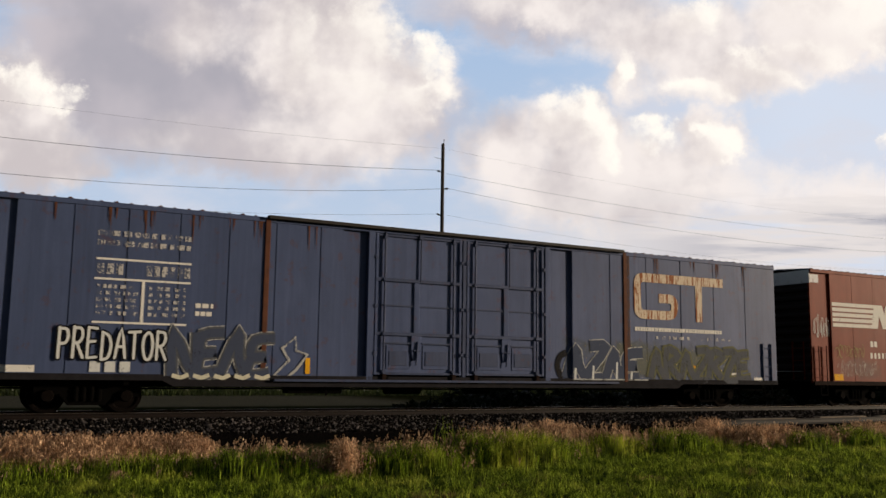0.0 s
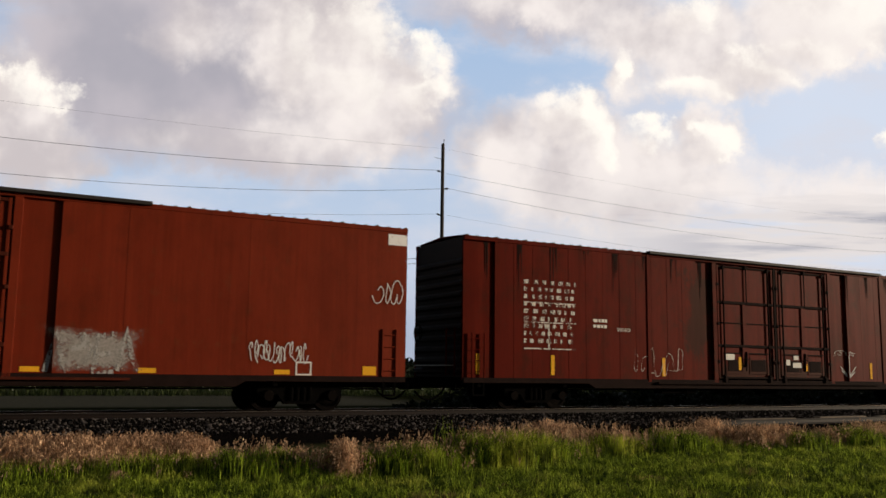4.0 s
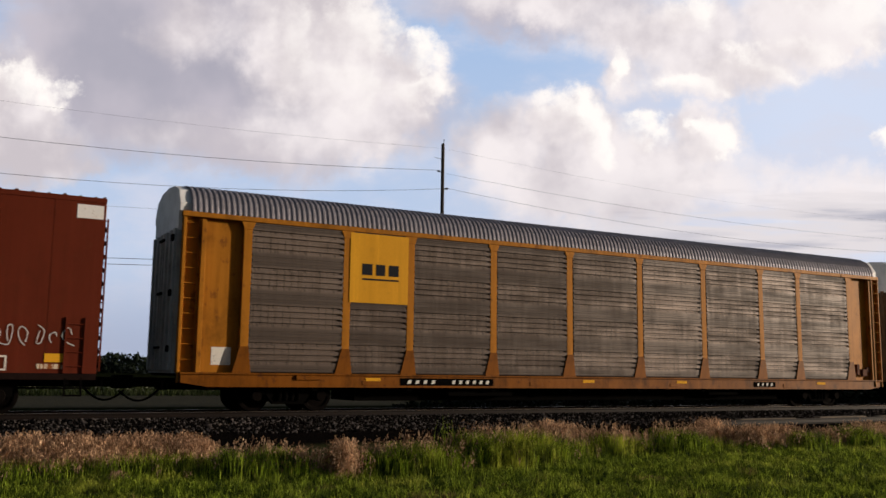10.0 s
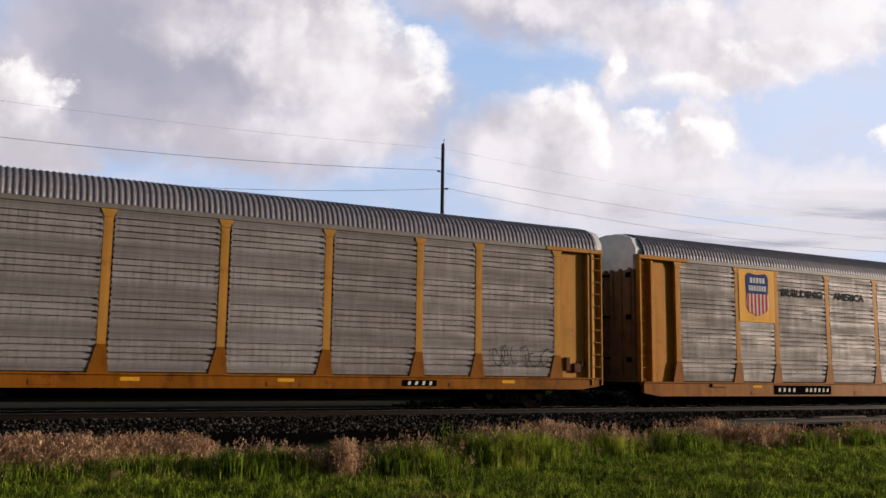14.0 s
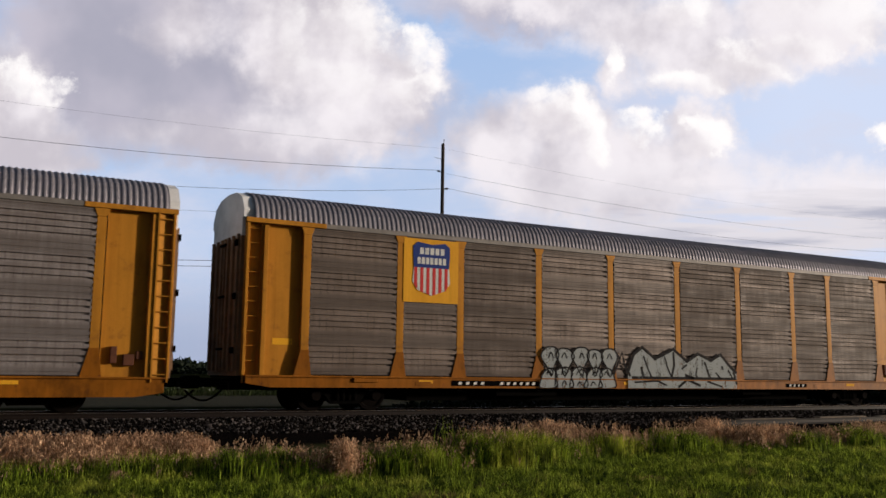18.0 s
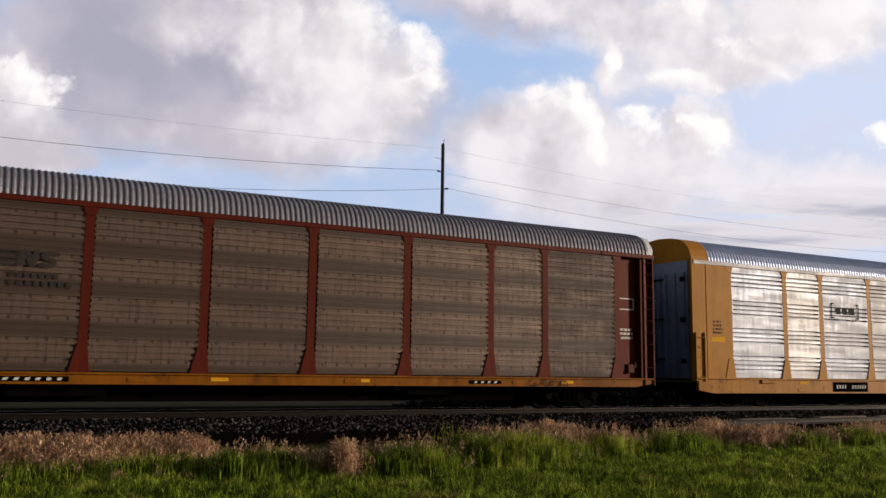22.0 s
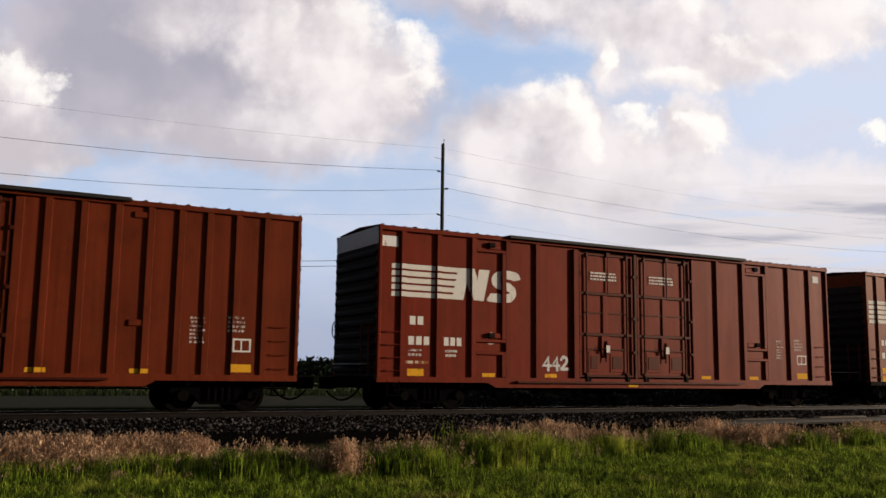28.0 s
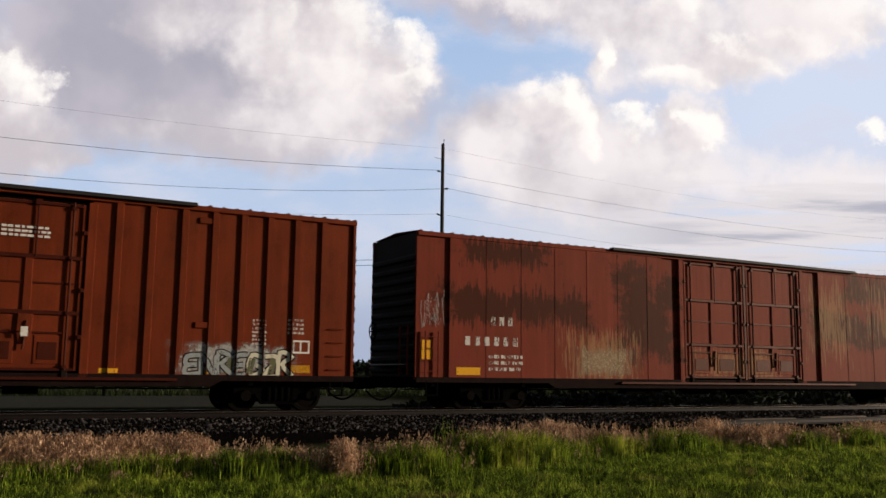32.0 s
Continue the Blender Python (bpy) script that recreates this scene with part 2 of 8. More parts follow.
    finish(n, col, mth(n, "ADD", rough, mth(n, "MULTIPLY", d, 0.35)), mth(n, "MULTIPLY", mth(n, "SUBTRACT", 1.0, mth(n, "MULTIPLY", d, 0.8)), metal),
           mth(n, "ADD", mth(n, "MULTIPLY", grain, 0.2), streak), 0.12, 0.01)
    return m


def plain(name, colour, rough=0.6, metal=0.0, vary=0.35, scale=6.0, spec=0.3):
    m, n = material(name)
    co = coords(n)
    a = fbm(n, co, scale, 5.0, 0.6).outputs[0]
    b = fbm(n, co, scale * 9, 3.0, 0.6, 3.0).outputs[0]
    col = mixc(n, mth(n, "MULTIPLY", ramp(n, a, 0.35, 0.7), vary), colour, tuple(c * 0.45 for c in colour))
    col = mixc(n, mth(n, "MULTIPLY", ramp(n, b, 0.45, 0.75), vary * 0.6), col, tuple(min(1, c * 1.35 + 0.001) for c in colour))
    finish(n, col, rough, metal, mth(n, "ADD", a, mth(n, "MULTIPLY", b, 0.4)), 0.25, 0.008, spec)
    return m


def worn_mark(name, colour, wear=0.5, seed=0.0, under=None, rough=0.7, drips=(5, 5, 1.2), share=0.6, bare=False):
    """Stencilled or sprayed paint that has flaked: where it is gone, the colour below shows, or with bare the sheet itself."""
    m, n = material(name)
    co = coords(n, (1, 1, 1), (seed * 5, 0, seed * 3))
    flake = fbm(n, n("ShaderNodeMapping", {"Vector": co, "Scale": drips}).outputs[0], 1.0, 6.0, 0.75).outputs[0]
    fine = fbm(n, co, 22.0, 4.0, 0.7, 2.0).outputs[0]
    gone = ramp(n, mth(n, "ADD", mth(n, "MULTIPLY", flake, share), mth(n, "MULTIPLY", fine, 1.0 - share)), 0.615 - 0.17 * wear, 0.655 - 0.17 * wear)
    col = mixc(n, mth(n, "MULTIPLY", ramp(n, fine, 0.3, 0.8), 0.3), colour, tuple(c * 0.6 for c in colour))
    if under and not bare:
        col = mixc(n, mth(n, "MULTIPLY", gone, min(1.0, 0.4 + wear)), col, under)
    p = finish(n, col, rough, 0.0, fine, 0.1, 0.004, 0.06)
    if bare:
        # a thin coat: worn through in flakes, and nowhere quite closed
        out = next(x for x in m.node_tree.nodes if x.type == "OUTPUT_MATERIAL")
        keep = mth(n, "SUBTRACT", 1.0, mth(n, "ADD", mth(n, "MULTIPLY", gone, 0.35 + 0.6 * wear), 0.12 * wear), clamp=True)
        mix = n("ShaderNodeMixShader", {0: keep, 1: n("ShaderNodeBsdfTransparent").outputs[0], 2: p.outputs[0]})
        m.node_tree.links.new(mix.outputs[0], out.inputs[0])
    return m


def mist_material(name, colour, xc, xh, zc, zh, amount, seed, stretch):
    """Sprayed mist: a thin coat that thins out towards its edges, through which the sheet shows."""
    m, n = material(name)
    sep = n("ShaderNodeSeparateXYZ", {0: n("ShaderNodeTexCoord").outputs["Object"]})
    dx = mth(n, "DIVIDE", mth(n, "ABSOLUTE", mth(n, "SUBTRACT", sep.outputs[0], xc)), xh)
    dz = mth(n, "DIVIDE", mth(n, "ABSOLUTE", mth(n, "SUBTRACT", sep.outputs[2], zc)), zh)
    near = mth(n, "SUBTRACT", 1.0, mth(n, "MAXIMUM", dx, dz))
    cloud = fbm(n, coords(n, stretch, (seed, 0, seed)), 1.0, 5.0, 0.6, seed).outputs[0]
    speck = fbm(n, coords(n), 16.0, 4.0, 0.7, seed + 2).outputs[0]
    f = ramp(n, mth(n, "ADD", mth(n, "MULTIPLY", near, 0.5), mth(n, "ADD", mth(n, "MULTIPLY", cloud, 0.8), mth(n, "MULTIPLY", speck, 0.3))), 0.62, 0.86)
    f = mth(n, "MULTIPLY", mth(n, "MULTIPLY", f, ramp(n, near, 0.0, 0.25)), amount)
    p = finish(n, mixc(n, ramp(n, speck, 0.35, 0.65), tuple(c * 0.65 for c in colour), colour), 0.7, 0.0, speck, 0.1, 0.004, 0.06)
    out = next(x for x in m.node_tree.nodes if x.type == "OUTPUT_MATERIAL")
    mix = n("ShaderNodeMixShader", {0: f, 1: n("ShaderNodeBsdfTransparent").outputs[0], 2: p.outputs[0]})
    m.node_tree.links.new(mix.outputs[0], out.inputs[0])
    return m


M = {}
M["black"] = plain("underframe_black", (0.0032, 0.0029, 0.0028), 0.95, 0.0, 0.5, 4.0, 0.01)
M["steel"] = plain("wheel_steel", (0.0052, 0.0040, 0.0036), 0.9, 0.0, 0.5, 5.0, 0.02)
M["bright_steel"] = plain("rail_head_steel", (0.20, 0.165, 0.13), 0.45, 0.7, 0.3, 4.0)
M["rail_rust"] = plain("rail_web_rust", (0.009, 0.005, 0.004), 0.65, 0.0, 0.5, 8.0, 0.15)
M["rust"] = plain("rust", (0.10, 0.034, 0.016), 0.85, 0.0, 0.6, 3.0)
M["yellow"] = worn_mark("yellow_sticker", (0.72, 0.36, 0.02), 0.35, 2.0, (0.30, 0.12, 0.02))
M["white"] = worn_mark("white_stencil", (0.74, 0.71, 0.66), 0.30, 1.0, (0.40, 0.30, 0.25), bare=True)
M["faded_white"] = worn_mark("faded_white_stencil", (0.62, 0.58, 0.53), 0.75, 4.0, (0.28, 0.13, 0.09), bare=True)
M["rust_white"] = worn_mark("rusted_white_lettering", (0.62, 0.52, 0.40), 0.75, 3.0, (0.24, 0.075, 0.022), 0.6, (7.5, 7.5, 0.7), 0.85)
M["galv"] = plain("galvanised_roof", (0.42, 0.43, 0.46), 0.45, 0.45, 0.35, 2.0)
M["roof_dark"] = plain("dark_roof_edge", (0.016, 0.012, 0.011), 0.7, 0.0, 0.4)
M["wood"] = plain("creosoted_timber", (0.025, 0.018, 0.013), 0.9, 0.0, 0.6, 7.0)
M["glass_white"] = worn_mark("sprayed_white", (0.62, 0.63, 0.62), 0.35, 6.0, (0.30, 0.24, 0.20), bare=True)
M["spray_black"] = worn_mark("sprayed_black", (0.011, 0.010, 0.011), 0.35, 7.0, (0.07, 0.035, 0.03), bare=True)
M["spray_teal"] = worn_mark("sprayed_teal", (0.22, 0.45, 0.42), 0.35, 8.0, (0.3, 0.2, 0.15), bare=True)
M["spray_grey"] = worn_mark("sprayed_grey", (0.36, 0.35, 0.34), 0.8, 9.0, (0.20, 0.11, 0.08), bare=True)
M["spray_blue"] = worn_mark("sprayed_slate_blue", (0.05, 0.06, 0.095), 0.6, 10.0, (0.12, 0.06, 0.05), bare=True)
M["spray_olive"] = worn_mark("sprayed_olive", (0.33, 0.31, 0.12), 0.65, 11.0, (0.13, 0.15, 0.17), bare=True)
M["navy"] = worn_mark("navy_blue_paint", (0.03, 0.05, 0.19), 0.1, 12.0)
M["red"] = worn_mark("red_stripe_paint", (0.50, 0.05, 0.05), 0.15, 13.0)
M["mark_dark"] = worn_mark("dark_stencil", (0.016, 0.017, 0.022), 0.12, 14.0, (0.2, 0.18, 0.16), bare=True)
M["mark_faint"] = worn_mark("faded_dark_stencil", (0.045, 0.038, 0.035), 0.45, 15.0, (0.24, 0.19, 0.15), bare=True)
M["blue_stencil"] = worn_mark("flaking_stencil_on_blue", (0.52, 0.50, 0.48), 0.8, 16.0, (0.075, 0.09, 0.15), bare=True)
M["spray_slate"] = worn_mark("sprayed_slate", (0.085, 0.090, 0.105), 0.45, 17.0, (0.13, 0.13, 0.135), bare=True)
M["spray_moss"] = worn_mark("faded_moss_spray", (0.125, 0.125, 0.070), 0.45, 18.0, (0.08, 0.09, 0.12), bare=True)
M["spray_pale"] = worn_mark("thin_pale_spray", (0.42, 0.42, 0.41), 0.6, 19.0, (0.10, 0.11, 0.14), bare=True)
M["spray_hollow"] = worn_mark("thin_slate_spray", (0.055, 0.067, 0.108), 0.25, 22.0, bare=True)
M["seam_rust"] = worn_mark("rusted_seam", (0.085, 0.045, 0.036), 0.6, 23.0, bare=True)
M["spray_cream"] = worn_mark("cream_spray", (0.62, 0.59, 0.46), 0.3, 24.0, bare=True)
M["spray_mist"] = worn_mark("thin_grey_white_spray", (0.31, 0.335, 0.34), 0.5, 20.0, (0.22, 0.19, 0.17), bare=True)
M["spray_ghost"] = worn_mark("washed_out_white_spray", (0.42, 0.41, 0.40), 1.0, 21.0, (0.17, 0.145, 0.14), bare=True)
M["wire"] = plain("cable_black", (0.03, 0.03, 0.035), 0.6)
M["pole"] = plain("weathered_pole", (0.055, 0.045, 0.042), 0.85, 0.0, 0.4)
# ---- sky backdrop: banks of evening cumulus that drift slowly ----
FAR = 3000.0
UNIT = FAR * math.tan(radians(52.12) / 2) / 784.0      # metres on the backdrop to a thousandth-and-a-half of the view's width


def cloud_field(name, puffs, rag, join=0.35):
    """Node group: the thickness of cloud at a place of the backdrop (x to the right, y up, the view is 15.68 wide).
    puffs: centre x, centre y, half width, half height, weight; rag: how ragged their edges are."""
    g = bpy.data.node_groups.new(name, "ShaderNodeTree")
    g.interface.new_socket("Place", in_out="INPUT", socket_type="NodeSocketVector")
    g.interface.new_socket("Density", in_out="OUTPUT", socket_type="NodeSocketFloat")
    n = nodes_of(g)
    src = n("NodeGroupInput").outputs[0]
    warp = fbm(n, src, 0.6, 4.0, 0.6, 1.7)
    w2 = fbm(n, src, 2.3, 5.0, 0.65, 4.2)
    off = n("ShaderNodeVectorMath", {0: warp.outputs["Color"], 1: (0.5, 0.5, 0.5)}, operation="SUBTRACT").outputs[0]
    off2 = n("ShaderNodeVectorMath", {0: w2.outputs["Color"], 1: (0.5, 0.5, 0.5)}, operation="SUBTRACT").outputs[0]
    p = n("ShaderNodeVectorMath", {0: off, 1: (1.1 * rag, 0.9 * rag, 0), 2: src}, operation="MULTIPLY_ADD").outputs[0]
    p = n("ShaderNodeVectorMath", {0: off2, 1: (0.62 * rag, 0.58 * rag, 0), 2: p}, operation="MULTIPLY_ADD").outputs[0]
    best = None
    for x, y, a, b, k in puffs:
        d = n("ShaderNodeVectorMath", {0: p, 1: (x, y, 0)}, operation="SUBTRACT").outputs[0]
        d = n("ShaderNodeVectorMath", {0: d, 1: (1 / a, 1 / b, 0)}, operation="MULTIPLY").outputs[0]
        d = n("ShaderNodeVectorMath", {0: d, 1: d}, operation="DOT_PRODUCT").outputs["Value"]
        d = mth(n, "MULTIPLY", mth(n, "SUBTRACT", 1.0, d), k)
        best = d if best is None else mth(n, "SMOOTH_MAX", best, d, join)
    # beyond the view the same broken cloud goes on
    sep = n("ShaderNodeSeparateXYZ", {0: src})
    out = mth(n, "MAXIMUM", mth(n, "ABSOLUTE", mth(n, "DIVIDE", mth(n, "SUBTRACT", sep.outputs[0], 7.84), 8.6)), mth(n, "DIVIDE", sep.outputs[1], 9.6))
    wide = mth(n, "MULTIPLY", mth(n, "SUBTRACT", fbm(n, src, 0.22, 5.0, 0.55, 8.0).outputs[0], 0.47), 6.0)
    mixed = n("ShaderNodeMix", {0: ramp(n, out, 1.0, 1.25), 2: best, 3: wide})
    n("NodeGroupOutput", {0: mixed.outputs[0]})
    return g


VEIL = [(2.9, 7.7, 3.0, 1.9, 1.0), (4.8, 6.8, 3.4, 1.15, 1.0), (9.6, 8.6, 2.2, .6, .6), (0.9, 8.9, 1.6, .4, .5)]
SOFT = [(0.25, 6.7, 1.0, 1.2, 1.0), (0.9, 6.0, 1.1, .6, .7), (1.7, 5.75, .5, .3, .5), (5.7, 8.1, 1.5, 1.7, 1.1), (6.7, 7.0, 1.3, 1.2, 1.0), (3.4, 8.3, .9, .7, .45), (5.0, 6.2, 2.5, .6, .35),
        (10.9, 5.55, 2.5, .95, 1.0), (12.0, 8.2, 1.9, .7, .8), (12.9, 7.5, 1.6, .7, .9), (14.6, 8.3, 1.7, .9, 1.1), (11.2, 7.5, .4, .55, .6), (9.0, 6.3, .9, .85, .7), (10.3, 6.4, 1.1, .8, 1.0), (12.5, 6.3, .8, .6, .9), (14.3, 5.3, 2.8, .5, .45), (10.0, 8.75, 1.9, .5, .55)]
BRIGHT = [(0.35, 7.2, .65, .45, 1.0), (0.85, 7.0, .4, .35, .9), (1.25, 7.2, .25, .14, .4), (5.4, 7.9, .6, 1.0, .5), (6.4, 8.15, .75, .75, .75), (7.25, 7.75, .55, .5, .95), (7.35, 7.15, .6, .5, .75),
          (10.15, 6.65, .75, .62, 1.1), (10.6, 6.2, .45, .7, 1.0), (11.5, 6.4, .42, .4, .9), (12.6, 6.22, .55, .42, 1.1), (14.95, 8.45, 1.5, .8, 1.1), (12.4, 7.18, .9, .34, .9), (13.5, 7.5, 1.0, .5, 1.0), (14.4, 7.9, 1.1, .45, 1.0), (15.4, 8.0, .6, .3, .8), (12.2, 8.5, .5, .4, .6), (11.12, 7.6, .22, .35, .8), (15.75, 6.2, .3, .22, .7), (6.3, 7.3, .9, .6, .45)]


def make_sky_backdrop():
    m, n = material("evening_cumulus")
    co = n("ShaderNodeTexCoord").outputs["Object"]
    # place in hundredths of the view: x 0 at its left edge, y 8.82 at its top
    co = n("ShaderNodeVectorMath", {0: co, 1: (0.01 / UNIT, 0.01 / UNIT, 0), 2: (7.84, 4.41, 0)}, operation="MULTIPLY_ADD").outputs[0]
    bright = cloud_field("bright_puffs", BRIGHT, 1.0, 0.2)
    veil = n("ShaderNodeGroup", {0: co}, group=cloud_field("grey_veil", VEIL, 1.2, 0.5)).outputs[0]
    soft = n("ShaderNodeGroup", {0: co}, group=cloud_field("soft_cloud", SOFT, 1.25, 0.5)).outputs[0]
    here = n("ShaderNodeGroup", {0: co}, group=bright).outputs[0]
    toward = n("ShaderNodeVectorMath", {0: co, 1: (0.20, 0.14, 0)}, operation="ADD").outputs[0]
    there = n("ShaderNodeGroup", {0: toward}, group=bright).outputs[0]
    sep = n("ShaderNodeSeparateXYZ", {0: co})
    high = n("ShaderNodeMapRange", {0: sep.outputs[1], 1: 3.5, 2: 8.8}).outputs[0]
    blue = mixc(n, high, (0.55, 0.64, 0.78), (0.37, 0.52, 0.75))
    pale = ramp(n, sep.outputs[0], 9.0, 14.5)
    blue = mixc(n, mth(n, "MULTIPLY", pale, 0.85), blue, (0.70, 0.76, 0.88))
    wisp = fbm(n, n("ShaderNodeMapping", {"Vector": co, "Scale": (0.5, 1.1, 1)}).outputs[0], 1.0, 6.0, 0.6, 6.0).outputs[0]
    blue = mixc(n, mth(n, "MULTIPLY", ramp(n, wisp, 0.40, 0.68), 0.6), blue, (0.70, 0.70, 0.77))
    crumb = fbm(n, co, 0.85, 4.5, 0.52, 5.0).outputs[0]
    mottle = fbm(n, co, 0.45, 4.0, 0.5, 9.0).outputs[0]
    lav = mixc(n, ramp(n, mottle, 0.34, 0.66), (0.42, 0.405, 0.46), (0.575, 0.53, 0.57))
    col = mixc(n, ramp(n, veil, -0.35, 0.55), blue, lav)
    cream = mixc(n, ramp(n, mth(n, "ADD", crumb, mth(n, "MULTIPLY", mth(n, "SUBTRACT", sep.outputs[0], 6.5), 0.016)), 0.34, 0.68), (0.61, 0.555, 0.565), (0.93, 0.86, 0.83))
    col = mixc(n, ramp(n, mth(n, "ADD", soft, mth(n, "MULTIPLY", mth(n, "SUBTRACT", crumb, 0.5), 0.8)), -0.30, 0.62), col, cream)
    # streaks of grey stratus low on the right
    st = fbm(n, n("ShaderNodeMapping", {"Vector": co, "Scale": (0.17, 1.9, 1), "Rotation": (0, 0, 0.16)}).outputs[0], 1.0, 6.0, 0.55, 3.0).outputs[0]
    low = mth(n, "MULTIPLY", ramp(n, sep.outputs[1], 5.9, 5.0), ramp(n, sep.outputs[0], 7.0, 13.0))
    col = mixc(n, mth(n, "MULTIPLY", low, ramp(n, st, 0.38, 0.50)), col, (0.78, 0.73, 0.72))
    col = mixc(n, mth(n, "MULTIPLY", mth(n, "MULTIPLY", low, ramp(n, sep.outputs[0], 10.0, 14.0)), mth(n, "MULTIPLY", ramp(n, st, 0.50, 0.62), 0.9)), col, (0.44, 0.44, 0.50))
    lit = mth(n, "SUBTRACT", here, there)
    edge = ramp(n, mth(n, "ADD", here, mth(n, "MULTIPLY", mth(n, "SUBTRACT", fbm(n, co, 3.4, 5.0, 0.6, 2.0).outputs[0], 0.5), 0.9)), -0.32, 0.60)
    rim = mth(n, "ADD", 0.45, mth(n, "MULTIPLY", lit, 0.8), clamp=True)
    tone = mixc(n, ramp(n, mth(n, "ADD", lit, mth(n, "MULTIPLY", mth(n, "SUBTRACT", crumb, 0.5), 1.6)), -0.25, 0.35), (0.90, 0.82, 0.77), (1.06, 1.0, 0.92))
    col = mixc(n, mth(n, "MULTIPLY", edge, rim), col, tone)
    haze = ramp(n, sep.outputs[1], 4.4, 2.4)
    col = mixc(n, mth(n, "MULTIPLY", haze, 0.75), col, (0.36, 0.40, 0.52))
    em = n("ShaderNodeEmission", {"Color": col, "Strength": 1.0})
    n("ShaderNodeOutputMaterial", {"Surface": em.outputs[0]})
    bm = bmesh.new()
    x0, x1, y0, y1, k = -1150 * UNIT, 1150 * UNIT, -300 * UNIT, 800 * UNIT, 8
    rows = [[bm.verts.new((x0 + (x1 - x0) * i / k, y0 + (y1 - y0) * j / k, 0)) for i in range(k + 1)] for j in range(k + 1)]
    for j in range(k):
        for i in range(k):
            bm.faces.new([rows[j][i], rows[j][i + 1], rows[j + 1][i + 1], rows[j + 1][i]])
    ob = new("backdrop", mesh_of(bm, m))
    tagged(ob, "pale blue evening sky with banks of cream and mauve cumulus", "sky", "", "structure")
    m0 = Matrix.Translation(EYE) @ VIEW.to_3x3().to_4x4() @ Matrix.Translation((0, 0, -FAR))
    ob.matrix_world = m0
    return ob, m0


SKY, SKY_AT = make_sky_backdrop()


# ---- ground ----
def lie(y):
    """Height of the ground: mown verge, ditch edge, ballast bed, then the flat beyond the line."""
    pts = ((-3000, 0.0), (14.0, 0.0), (16.2, 0.08), (17.4, 0.17), (19.5, 0.22), (21.6, 0.26), (22.4, 0.33), (22.9, 0.38), (26.0, 0.38), (27.0, 0.2), (29.0, 0.0), (34.0, -0.1), (60, 0.0), (3200, 0.0))
    for (a, za), (b, zb) in zip(pts, pts[1:]):
        if y <= b:
            return za + (zb - za) * (y - a) / (b - a)
    return 0.0


def ground_material():
    m, n = material("verge_ballast_and_field")
    co = n("ShaderNodeTexCoord").outputs["Object"]
    sep = n("ShaderNodeSeparateXYZ", {0: co})
    y = mth(n, "ADD", sep.outputs[1], mth(n, "MULTIPLY", mth(n, "SUBTRACT", fbm(n, co, 0.9, 4.0).outputs[0], 0.5), 1.2))
    fine = fbm(n, co, 26.0, 4.0, 0.65).outputs[0]
    mid = fbm(n, co, 1.6, 5.0, 0.6, 2.0).outputs[0]
    soil = mixc(n, ramp(n, mid, 0.35, 0.65), (0.035, 0.045, 0.015), (0.07, 0.06, 0.03))
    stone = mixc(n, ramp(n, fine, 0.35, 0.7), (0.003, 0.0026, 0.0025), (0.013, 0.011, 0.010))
    road = mixc(n, ramp(n, fine, 0.3, 0.7), (0.04, 0.04, 0.03), (0.075, 0.072, 0.056))
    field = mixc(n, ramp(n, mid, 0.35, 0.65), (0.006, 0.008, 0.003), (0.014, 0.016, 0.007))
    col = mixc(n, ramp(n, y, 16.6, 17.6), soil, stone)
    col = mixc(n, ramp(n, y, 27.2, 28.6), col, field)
    lane = mth(n, "MULTIPLY", mth(n, "MULTIPLY", ramp(n, y, 41.0, 43.0), ramp(n, y, 60.0, 57.0)), ramp(n, sep.outputs[0], 27.0, 21.0))
    col = mixc(n, lane, col, road)
    finish(n, col, 1.0, 0.0, mth(n, "ADD", fine, mid), 0.6, 0.05, 0.0)
    return m


def make_ground():
    ys = [-3000, -300, -60, 0, 8, 14, 15, 16.2, 17.4, 19.5, 21.6, 22.4, 22.9, 26.0, 27.0, 29.0, 34.0, 60, 140, 500, 1500, 3150]
    xs = [-3200, -900, -300, -120, -60, -30, 0, 30, 60, 120, 300, 900, 3200]
    bm = bmesh.new()
    grid = [[bm.verts.new((x, y, lie(y))) for x in xs] for y in ys]
    for a, b in zip(grid, grid[1:]):
        for i in range(len(xs) - 1):
            bm.faces.new([a[i], a[i + 1], b[i + 1], b[i]])
    ob = new("ground", mesh_of(bm, ground_material()))
    tagged(ob, "flat ground with mown verge, ballast bed, gravel road and field", "ground", "", "structure")


make_ground()


def rail_outline(w=0.5):
    half = [(-0.075, 0.0), (-0.075, 0.012), (-0.012, 0.035), (-0.011, 0.115), (-0.036, 0.128), (-0.037, 0.152), (-0.030, 0.160)]
    return half + [(-a, b) for a, b in reversed(half)]


def rail_mesh(length, material_body):
    """A rail along x from 0: foot, web and head in rust, with the running surface worn bright."""
    bm = bmesh.new()
    o = rail_outline()
    a = [bm.verts.new((0, y, z)) for y, z in o]
    b = [bm.verts.new((length, y, z)) for y, z in o]
    for i in range(len(o)):
        j = (i + 1) % len(o)
        bm.faces.new([a[i], b[i], b[j], a[j]])
    bm.faces.new(a), bm.faces.new(list(reversed(b)))
    bmesh.ops.recalc_face_normals(bm, faces=bm.faces[:])
    return mesh_of(bm, material_body)


